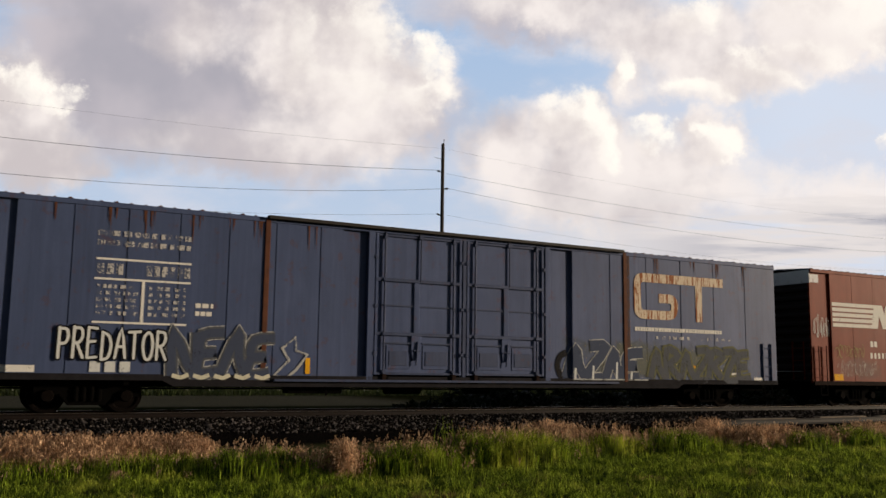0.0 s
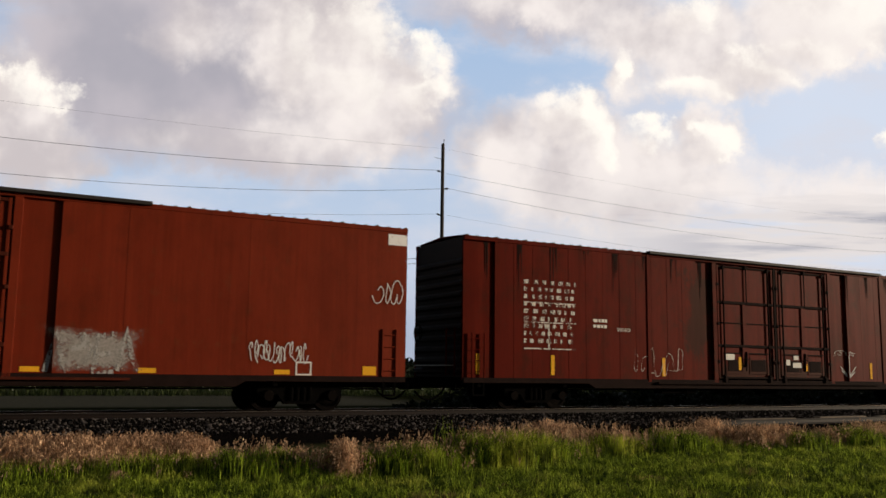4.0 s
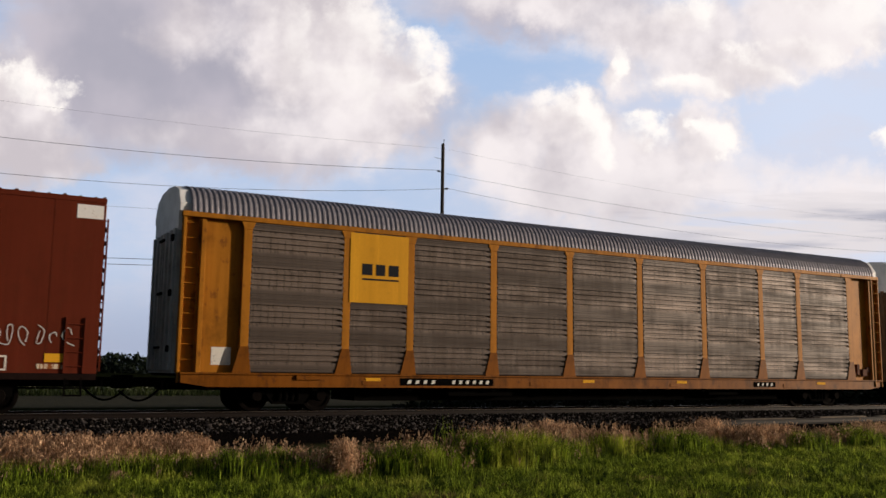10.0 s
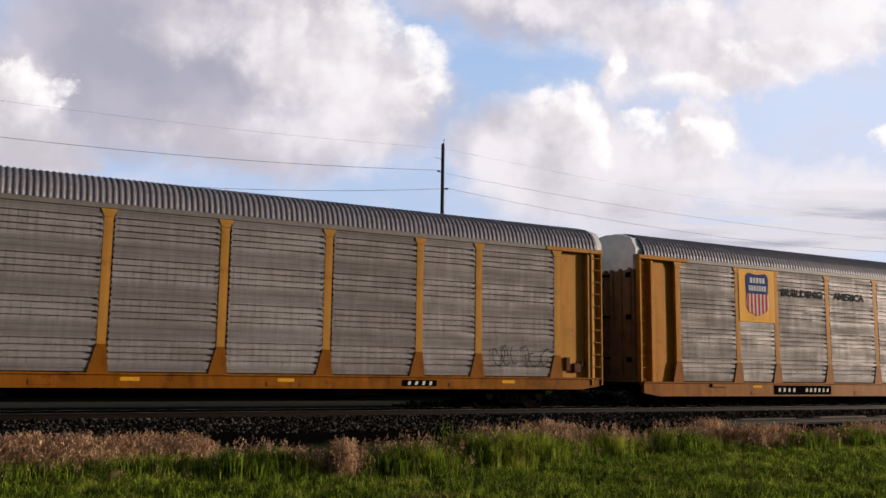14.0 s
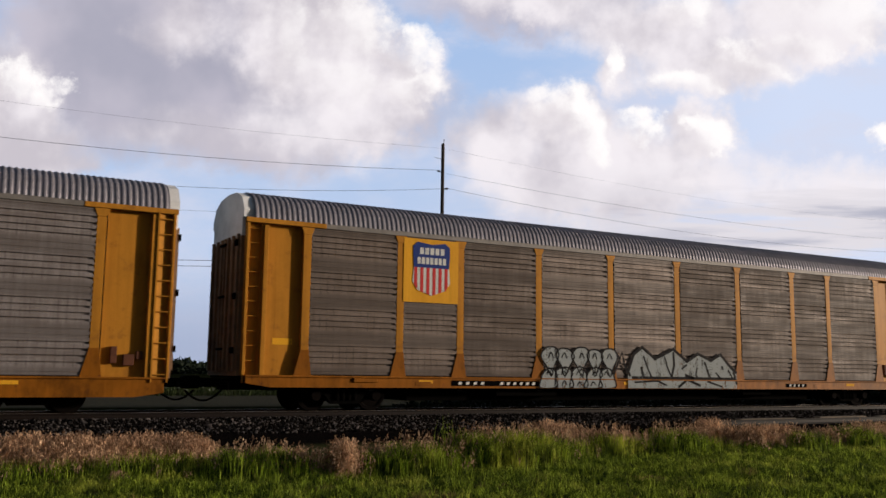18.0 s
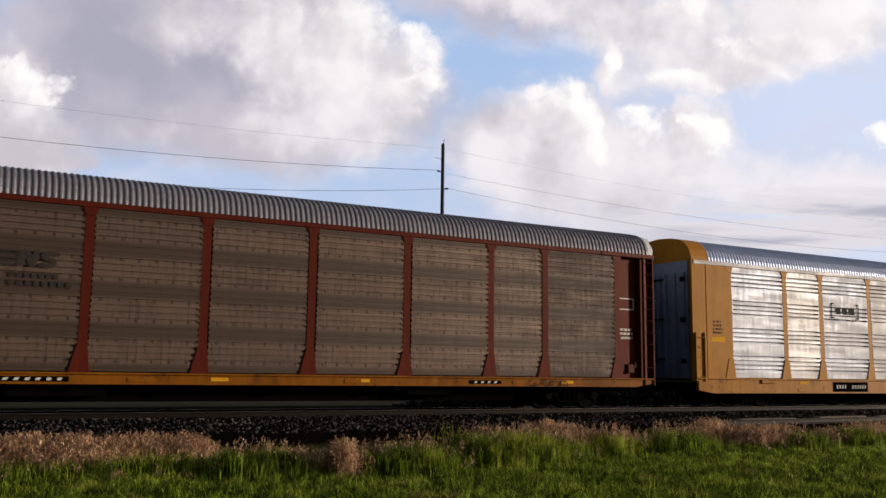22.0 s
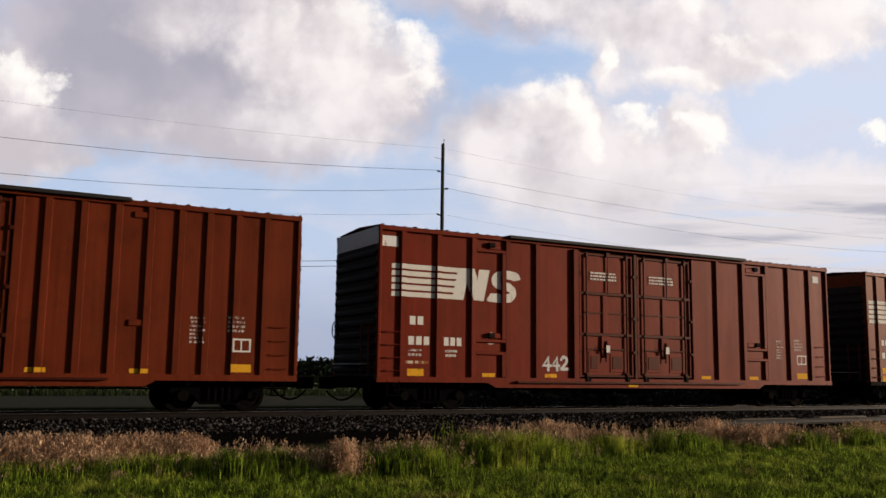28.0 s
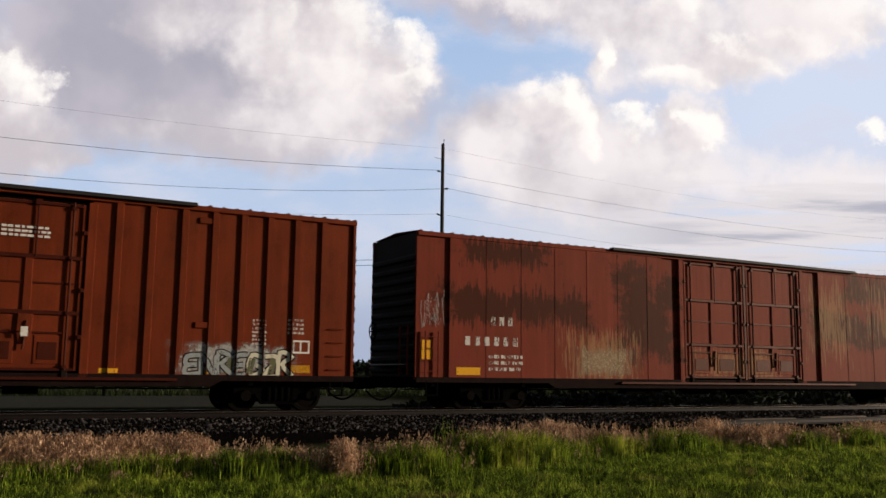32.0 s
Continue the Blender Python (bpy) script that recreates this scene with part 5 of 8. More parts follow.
# ---- boxcars ----
def boxcar_doors(car, x0, xm, x1, paint, bar_m, top=4.95, low=1.0, levels=(3.64, 2.13), y=0.05):
    """Two plug doors hung side by side on rails, with lock rods, bars and levers."""
    for a, b, hinge in ((x0 + 0.12, xm - 0.07, 1), (xm + 0.07, x1 - 0.12, -1)):
        door = part("door", bevel(boxes((a, b, y, y + 0.08, low, top)), 0.01), paint, car, "plug door with lock rods and levers")
        w = b - a
        for z in levels:
            part("door_bar", bevel(boxes((a + 0.02, b - 0.02, y - 0.055, y + 0.0, z - 0.05, z + 0.05)), 0.012), bar_m, door)
        part("door_bar", boxes((a + 0.18, b - 0.2, y - 0.03, y, (levels[0] + levels[1]) / 2 + 0.02, (levels[0] + levels[1]) / 2 + 0.06)), bar_m, door)
        for x in (a + 0.30, b - 0.30):
            bm = bmesh.new()
            rod(bm, (x, y - 0.062, low - 0.12), (x, y - 0.062, top + 0.02), 0.030, 8)
            for z in (low + 0.1, levels[1], levels[0], top - 0.12):
                box(bm, x - 0.045, x + 0.045, y - 0.098, y - 0.01, z - 0.035, z + 0.035)
            part("lock_rod", bm, bar_m, door)
        xc = a + w * (0.47 if hinge > 0 else 0.5)
        part("stiffener", bevel(boxes((xc - 0.09, xc + 0.09, y - 0.045, y, levels[1], levels[0])), 0.012), paint, door)
        part("stiffener", bevel(boxes((a + 0.02, a + 0.10, y - 0.05, y, low, top)), 0.01), paint, door)
        part("stiffener", bevel(boxes((b - 0.10, b - 0.02, y - 0.05, y, low, top)), 0.01), paint, door)
        lev = bmesh.new()
        prism(lev, [(xc - 0.16, levels[1] - 0.04), (xc + 0.16, levels[1] - 0.04), (xc + 0.15, levels[1] - 0.50), (xc + 0.06, levels[1] - 0.72), (xc - 0.12, levels[1] - 0.72), (xc - 0.16, levels[1] - 0.45)], y - 0.06, y - 0.0)
        part("lever_box", bevel(lev, 0.01), paint, door)
        hd = bmesh.new()
        rod(hd, (xc + 0.03, y - 0.08, levels[1] - 0.20), (xc - 0.02, y - 0.09, levels[1] - 0.86), 0.028, 7)
        rod(hd, (xc - 0.10, y - 0.08, levels[1] - 0.45), (xc + 0.12, y - 0.08, levels[1] - 0.45), 0.022, 7)
        part("handle", hd, bar_m, door)
        for q in (a + 0.34, b - 0.34):
            part("roller_bracket", bevel(boxes((q - 0.11, q + 0.11, y - 0.10, y, low - 0.20, low + 0.0)), 0.02), M["black"], door)
        for q in ((a + 0.40, xc - 0.20), (xc + 0.22, b - 0.40)):
            part("kick_panel", bevel(boxes((*q, y - 0.020, y, low + 0.16, low + 0.82)), 0.008), paint, door)
            part("tack_board", bevel(boxes((q[0] + 0.08, q[1] - 0.08, y - 0.034, y - 0.02, low + 0.26, low + 0.66)), 0.006), bar_m, door, "worn board for notices")
            part("door_bar", boxes((q[0] - 0.04, q[1] + 0.04, y - 0.05, y, low + 0.86, low + 0.90)), bar_m, door)
        # upper guide rod, hangers at the track, lugs beside the posts, bottom rail
        up = rod(bmesh.new(), (xc + 0.12, y - 0.05, levels[0]), (xc + 0.12, y - 0.05, top + 0.04), 0.022, 7)
        box(up, xc + 0.05, xc + 0.19, y - 0.09, y, top - 0.10, top + 0.03)
        part("guide_rod", up, bar_m, door)
        part("door_rail", bevel(boxes((a, b, y - 0.045, y, low + 0.0, low + 0.07)), 0.01), bar_m, door)
        part("door_rail", bevel(boxes((a, b, y - 0.045, y, top - 0.09, top - 0.02)), 0.01), bar_m, door)
        for x in (a + 0.02, b - 0.02):
            for z in (levels[0] + 0.62, levels[0] - 0.75, levels[1] - 0.55):
                part("lug", bevel(boxes((x - 0.05, x + 0.05, y - 0.10, y - 0.04, z - 0.05, z + 0.05)), 0.012), bar_m, door)
        for x in (a + 0.30, b - 0.30):
            part("rod_cam", bevel(boxes((x - 0.07, x + 0.07, y - 0.13, y - 0.02, low - 0.16, low + 0.02)), 0.02), P["tack"], door, "worn cam at the foot of the lock rod")
    # posts and tracks round the doorway
    for a, b in ((x0 - 0.1, x0 + 0.1), (x1 - 0.1, x1 + 0.1)):
        part("door_post", bevel(boxes((a, b, -0.02, 0.1, 0.85, 5.0)), 0.012), paint, car)
    part("centre_post", bevel(boxes((xm - 0.06, xm + 0.06, -0.01, 0.1, 0.95, 5.0)), 0.012), bar_m, car)


def boxcar(spec, first, last):
    """A closed car: sheets or ribs on the side, corrugated ends, roof, sill, doors, trucks and gear."""
    L, paint, rng = spec["L"], spec["paint"], random.Random(spec["seed"])
    x0, xm, x1 = spec["doors"]
    top = spec.get("top", 5.12)
    car = thing("boxcar", spec["label"], "boxcar", spec["x"] - run(0), SIDE, RAIL, "boxcars of the freight train")
    MOVERS.append((car, spec["x"]))
    bar_m = spec.get("bars", paint)
    spans = []
    if spec.get("ribs"):
        # flat sheets between hat-shaped ribs
        ribs = spec["ribs"]
        edges = sorted([0.0, x0, x1, L] + ribs)
        d = spec.get("rib_depth", 0.085)
        for a, b in zip(edges, edges[1:]):
            if b <= x0 + 0.01 or a >= x1 - 0.01:
                part("side_sheet", boxes((a + 0.003, b - 0.003, d, d + 0.05, 0.95, top - 0.12)), paint, car)
        for r in ribs:
            bm = bmesh.new()
            w = 0.075
            v = [(-w - 0.024, d), (-w, 0.0), (w, 0.0), (w + 0.024, d)]
            lo = [bm.verts.new((r + a, b, 0.86)) for a, b in v]
            hi = [bm.verts.new((r + a, b, top - 0.10)) for a, b in v]
            for i in range(3):
                bm.faces.new([lo[i], lo[i + 1], hi[i + 1], hi[i]])
            bm.faces.new(hi), bm.faces.new(list(reversed(lo)))
            part("rib", bm, paint, car)
        at = 0.0
        for r in ribs:
            spans += [(at, r - 0.1, d), (r - 0.075, r + 0.075, 0.0)]
            at = r + 0.1
        spans += [(at, L, d)]
        part("corner_post", bevel(boxes((0.0, 0.10, 0.0, 0.2, 0.85, top)), 0.02), paint, car)
        part("corner_post", bevel(boxes((L - 0.10, L, 0.0, 0.2, 0.85, top)), 0.02), paint, car)
    else:
        # overlapping sheets, each lapped over the next one's edge
        bays = [(0.0, 1.06, 0.07)]
        n_a = spec.get("sheets", 9)
        for i in range(n_a):
            bays.append((1.06 + (x0 - 1.5 - 1.06) * i / n_a, 1.06 + (x0 - 1.5 - 1.06) * (i + 1) / n_a, 0.0))
        bays += [(x0 - 1.5, x0 - 0.85, 0.0), (x0 - 0.85, x0 - 0.1, 0.09), (x1 + 0.1, x1 + 0.95, 0.09)]
        for i in range(n_a):
            a = x1 + 0.95
            bays.append((a + (L - a) * i / n_a, a + (L - a) * (i + 1) / n_a, 0.0))
        for a, b, y in bays:
            j = rng.uniform(-0.002, 0.002)
            bm = bmesh.new()
            v = [bm.verts.new(p) for p in ((a, y + j, 0.86), (b, y + j + spec.get("lap", 0.005), 0.86), (b, y + j + spec.get("lap", 0.005), top - 0.1), (a, y + j, top - 0.1),
                                           (a, 0.16, 0.86), (b, 0.16, 0.86), (b, 0.16, top - 0.1), (a, 0.16, top - 0.1))]
            for f in ((0, 1, 2, 3), (5, 4, 7, 6), (1, 5, 6, 2), (4, 0, 3, 7), (3, 2, 6, 7), (4, 5, 1, 0)):
                bm.faces.new([v[i] for i in f])
            part("side_sheet", bm, paint, car)
            spans.append((a, b, y - 0.004))
        for x in spec.get("rust_posts", ()):
            part("seam_post", bevel(boxes((x - 0.07, x + 0.07, -0.03, 0.05, 0.86, top - 0.02)), 0.01), M["rust"] if spec.get("rusty") else paint, car, "rust-streaked seam post" if spec.get("rusty") else "")
    side = Side(spans)
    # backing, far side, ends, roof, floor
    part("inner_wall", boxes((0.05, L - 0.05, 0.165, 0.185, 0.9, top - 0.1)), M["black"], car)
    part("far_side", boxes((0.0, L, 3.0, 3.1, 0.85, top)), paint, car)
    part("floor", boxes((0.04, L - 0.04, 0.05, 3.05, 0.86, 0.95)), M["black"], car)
    for e in (0, 1):
        bm = bmesh.new()
        prof = []
        ridges = 11
        for i in range(ridges):
            z = 0.95 + (top - 0.62 - 0.95) * i / ridges
            s = (top - 0.62 - 0.95) / ridges
            prof += [(0.0, z), (-0.0, z + 0.25 * s), (-0.075, z + 0.45 * s), (-0.075, z + 0.7 * s), (0.0, z + 0.92 * s)]
        prof += [(0.0, top - 0.62), (0.0, top - 0.02)]
        rows = []
        for dx, z in prof:
            x = dx + 0.02 if e == 0 else L - dx - 0.02
            rows.append([bm.verts.new((x, 0.1, z)), bm.verts.new((x, 3.0, z))])
        for a, b in zip(rows, rows[1:]):
            f = [a[0], b[0], b[1], a[1]] if e == 0 else [a[0], a[1], b[1], b[0]]
            bm.faces.new(f)
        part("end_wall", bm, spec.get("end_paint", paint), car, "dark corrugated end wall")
        if spec.get("end_band"):
            x = -0.012 if e == 0 else L - 0.0
            part("end_band", boxes((x, x + 0.02, 0.06, 3.04, top - 0.52, top - 0.03)), spec["end_band"], car, "pale painted band along the top of the end")
        part("end_ladder", bmesh_ladder(-0.11 if e == 0 else L + 0.11, 0.35, 0.85, 1.0, 4.7 if e else 2.4), paint, car)
    part("roof_rail", bevel(boxes((-0.01, L + 0.01, -0.015, 0.12, top - 0.13, top)), 0.012), paint, car)
    part("roof_rail", bevel(boxes((-0.01, L + 0.01, 2.98, 3.115, top - 0.13, top)), 0.012), paint, car)
    rb = bmesh.new()
    k = int(L / 1.02)
    xs = []
    for i in range(k):
        a = L * i / k
        s = L / k
        xs += [(a, 0), (a + 0.05 * s, 0.035), (a + 0.13 * s, 0.035), (a + 0.18 * s, 0)]
    xs.append((L, 0))
    rows = [[rb.verts.new((x, y, top - 0.01 + h + 0.10 * (1 - abs(y - 1.55) / 1.55))) for y in (0.02, 0.8, 1.55, 2.3, 3.08)] for x, h in xs]
    for a, b in zip(rows, rows[1:]):
        for i in range(4):
            rb.faces.new([a[i], b[i], b[i + 1], a[i + 1]])
    part("roof", rb, spec.get("roof_m", paint), car)
    stud = bmesh.new()
    for i in range(3 * k + 1):
        x = min(max(L * i / (3 * k) + 0.1, 0.05), L - 0.05)
        box(stud, x - 0.03, x + 0.03, -0.01, 0.10, top, top + (0.034 if i % 3 == 0 else 0.02))
    tagged(part("roof_seam_cap", stud, M["rust"], car), kind="stuff")
    # sill: shallow over the trucks, deeper between them
    ta, tb = spec["truck_at"]
    inner_a, inner_b = ta + 1.9, tb - 1.9
    bm = bmesh.new()
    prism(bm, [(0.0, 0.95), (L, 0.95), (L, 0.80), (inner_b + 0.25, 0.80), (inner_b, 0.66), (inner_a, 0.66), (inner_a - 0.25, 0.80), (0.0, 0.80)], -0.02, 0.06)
    # sill_m, where given, darkens it for grime and for shade below the sheets
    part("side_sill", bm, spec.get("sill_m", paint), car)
    bm = bmesh.new()
    prism(bm, [(0.0, 0.95), (L, 0.95), (L, 0.80), (inner_b, 0.66), (inner_a, 0.66), (0.0, 0.80)], 3.04, 3.12)
    part("side_sill", bm, M["black"], car)
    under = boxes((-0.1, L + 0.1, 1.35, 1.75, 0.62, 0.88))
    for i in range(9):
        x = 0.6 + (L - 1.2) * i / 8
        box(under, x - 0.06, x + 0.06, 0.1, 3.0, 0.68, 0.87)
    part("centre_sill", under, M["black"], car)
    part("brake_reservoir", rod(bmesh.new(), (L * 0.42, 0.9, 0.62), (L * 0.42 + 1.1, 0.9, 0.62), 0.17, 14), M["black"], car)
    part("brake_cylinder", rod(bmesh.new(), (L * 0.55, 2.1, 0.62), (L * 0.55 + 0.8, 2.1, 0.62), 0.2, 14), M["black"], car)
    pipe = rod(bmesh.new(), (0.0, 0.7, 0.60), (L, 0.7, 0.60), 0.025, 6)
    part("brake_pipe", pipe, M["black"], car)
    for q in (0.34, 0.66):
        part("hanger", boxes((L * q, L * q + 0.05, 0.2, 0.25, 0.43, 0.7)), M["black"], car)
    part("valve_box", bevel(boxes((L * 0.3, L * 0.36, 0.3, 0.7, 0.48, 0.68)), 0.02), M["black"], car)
    # door hood between the tracks
    ha, hb = spec["hood"]
    part("door_hood", bevel(boxes((ha, hb, -0.14, 0.06, top - 0.05, top + 0.045)), 0.012), M["roof_dark"], car, "dark door track hood along the roof edge")
    part("lower_track", boxes((ha + 0.3, hb - 0.3, -0.14, -0.02, 0.80, 0.86)), bar_m, car)
    boxcar_doors(car, x0, xm, x1, paint, bar_m, levels=spec.get("levels", (3.64, 2.13)), y=0.05 if not spec.get("ribs") else 0.075)
    for c in (0.28, L - 0.72):
        if spec.get("ribs"):
            for i in range(4):
                z = 1.12 + 0.36 * i
                grab = rod(bmesh.new(), (c, -0.02, z), (c + 0.42, -0.02, z), 0.012, 6)
                for x in (c, c + 0.42):
                    rod(grab, (x, -0.02, z), (x, 0.09, z), 0.012, 5)
                part("grab_iron", grab, paint, car)
            continue
        ladder(car, c, c + 0.42, -0.03 if not spec.get("ribs") else 0.02, 0.95, spec.get("ladder_top", 2.25), 4, paint)
    part("step", boxes((0.3, 0.34, -0.02, 0.02, 0.45, 0.85), (0.66, 0.70, -0.02, 0.02, 0.45, 0.85), (0.3, 0.7, -0.03, 0.05, 0.42, 0.46)), M["black"], car)
    part("step", boxes((L - 0.7, L - 0.66, -0.02, 0.02, 0.45, 0.85), (L - 0.34, L - 0.30, -0.02, 0.02, 0.45, 0.85), (L - 0.7, L - 0.3, -0.03, 0.05, 0.42, 0.46)), M["black"], car)
    wheel = bmesh.new()
    ring = [(-0.28, 2.35 + 0.26 * math.cos(a * 0.5236), 2.3 + 0.26 * math.sin(a * 0.5236)) for a in range(12)]
    for i in range(12):
        rod(wheel, ring[i], ring[(i + 1) % 12], 0.018, 6)
    for i in (0, 4, 8):
        rod(wheel, ring[i], (-0.24, 2.35, 2.3), 0.014, 6)
    rod(wheel, (-0.3, 2.35, 2.3), (0.0, 2.35, 2.3), 0.02, 6)
    part("brake_wheel", wheel, M["black"], car)
    part("end_platform", boxes((-0.24, 0.0, 0.5, 2.6, 1.28, 1.31)), M["galv"], car)
    end_gear(car, L)
    add_truck(car, ta, first, last)
    add_truck(car, tb, first, last)
    return car, side


def bmesh_ladder(x, y0, y1, z0, z1):
    bm = bmesh.new()
    for y in (y0, y1):
        box(bm, x - 0.02, x + 0.02, y - 0.02, y + 0.02, z0, z1)
    k = int((z1 - z0) / 0.36)
    for i in range(k):
        rod(bm, (x, y0, z0 + (i + .5) * (z1 - z0) / k), (x, y1, z0 + (i + .5) * (z1 - z0) / k), 0.013, 6)
    for y in (y0, y1):
        for z in (z0 + 0.05, z1 - 0.05):
            rod(bm, (x, y, z), (x + (0.14 if x < 1 else -0.14), y, z), 0.012, 5)
    return bm


def put(car, side, name, polys, m, label="", lift=0.004):
    """Paints polys on the car's side: nested lists give one part each, a few loose ones too, and many small ones stay together."""
    if name == "graffiti_line":
        lift += 0.008
    if polys and isinstance(polys[0][0], list):
        for i, group in enumerate(polys):
            ob = part(name, side.marks(group, lift + 0.0006 * (i % 2), name != "graffiti_line"), m, car)
            if name == "graffiti_line":
                tagged(ob, label, kind="stuff")
            elif label:
                tagged(ob, label)
        return None
    if len(polys) <= 24:
        for i, p in enumerate(polys):
            bm = side.marks([p], lift + 0.00025 * i)
            if bm.faces:
                part(name, bm, m, car, label)
        return None
    return tagged(part(name, side.marks(polys, lift), m, car, label), kind="stuff")


def spray(car, side, groups, m, label, lift, floor=None):
    """Sprayed letters: each group of polygons is one part."""
    for i, g in enumerate(groups):
        g = [[(x, z) for z, x in clip_x([(z, x) for x, z in p], 0.83 if floor is None else floor, 9.0)] for p in g]
        ob = part("graffiti_letter", side.marks([p for p in g if len(p) > 2], lift + 0.0004 * (i % 3)), m, car, label)
        tagged(ob, kind="stuff")


def mist(car, side, x0, x1, z0, z1, colour, label, amount=0.8, lift=0.003, stretch=(1.6, 1.6, 1.9)):
    """A patch of sprayed mist on the side."""
    m = mist_material("sprayed_mist", colour, (x0 + x1) / 2, (x1 - x0) / 2, (z0 + z1) / 2, (z1 - z0) / 2, amount, x0 + z1, stretch)
    tagged(part("graffiti_mist", side.marks([rect(x0, x1, z0, z1)], lift), m, car, label), kind="stuff")


def runs_down(car, side, xs, top, m, label, rng, length=0.9):
    """Stains that have run down from the roof seams: thin tapered streaks."""
    polys = []
    for x in xs:
        for i in range(rng.randint(3, 7)):
            c, w, h = x + rng.uniform(-.14, .14), rng.uniform(.006, .020), length * rng.uniform(.10, 1.0) ** 1.5
            polys.append([(c - w * 1.6, top), (c + w * 1.6, top), (c + w, top - h * .2), (c + w * .6, top - h * .75), (c, top - h), (c - w * .7, top - h * .7), (c - w, top - h * .2)])
    tagged(part("stain", side.marks(polys, 0.003), m, car, label), kind="stuff")


def reflectors(car, side, xs, z0, z1, w=0.42, m="yellow"):
    for x in xs:
        put(car, side, "reflector", [rect(x, x + w, z0, z1)], M[m], "yellow reflective strip", 0.006)
# ---- autoracks ----
PANELS = [(1.93, 4.45), (4.72, 6.40), (6.68, 9.16), (9.47, 11.95), (12.30, 14.80), (15.16, 17.65), (18.00, 20.50), (20.74, 22.46), (22.71, 25.28)]
POSTS = [1.79, 4.585, 6.54, 9.315, 12.125, 14.98, 17.825, 20.62, 22.585, 25.42]
RACK_L = 27.3


def panel_mesh(width, m, seed, groove=0.035, low=1.10):
    """A rack screen of four sheets, one above another, each with rolled grooves in its middle and clips along both edges."""
    bm = bmesh.new()
    prof = [(0.0, low)]
    tall = (4.905 - low) / 4
    for s in range(4):
        a = low + tall * s
        for q, g in ((0.06, 0.004), (0.277, 1), (0.425, 1), (0.575, 1), (0.725, 1), (0.87, 0.004)):
            if g != 1 and groove > 0.06:
                continue
            g, q = groove if g == 1 else g, q * tall / 0.951
            prof += [(-0.010, a + q - 0.05), (0.0, a + q - 0.028), (g, a + q - 0.022), (g, a + q + 0.022), (-0.010, a + q + 0.027)]
    prof.append((0.0, 4.905))
    rows = [[bm.verts.new((0.02, y, zz)), bm.verts.new((width - 0.02, y, zz))] for y, zz in prof]
    for a, b in zip(rows, rows[1:]):
        if (a[0].co - b[0].co).length > 1e-5:
            bm.faces.new([a[0], a[1], b[1], b[0]])
    rng = random.Random(seed)
    zz = low + 0.06
    while zz < 4.82:
        for x in (0.0, width - 0.035):
            box(bm, x, x + 0.035, -0.010, 0.02, zz, zz + 0.075)
        zz += 0.15
    return mesh_of(bm, m)


def roof_mesh(m, x0=0.15, x1=27.15):
    arc = [(-0.04, 5.02), (-0.02, 5.16), (0.06, 5.38), (0.22, 5.58), (0.48, 5.73), (0.9, 5.83), (1.55, 5.88), (2.2, 5.83), (2.62, 5.73), (2.88, 5.58), (3.04, 5.38), (3.12, 5.16), (3.14, 5.02)]
    pitch, d = 0.146, 0.034
    k = int((x1 - x0) / pitch)
    bm = bmesh.new()
    rows = []
    for i in range(k):
        a = x0 + (x1 - x0) * i / k
        for u, out in ((0.0, 0), (0.22, d), (0.50, d), (0.72, 0)):
            rows.append([bm.verts.new((a + u * pitch, y + (1.55 - y) / 1.6 * -out * 0.8, z + out * (0.25 + 0.75 * (1 - abs(y - 1.55) / 1.6)))) for y, z in arc])
    rows.append([bm.verts.new((x1, y, z)) for y, z in arc])
    for a, b in zip(rows, rows[1:]):
        for i in range(len(arc) - 1):
            bm.faces.new([a[i], b[i], b[i + 1], a[i + 1]])
    return mesh_of(bm, m)


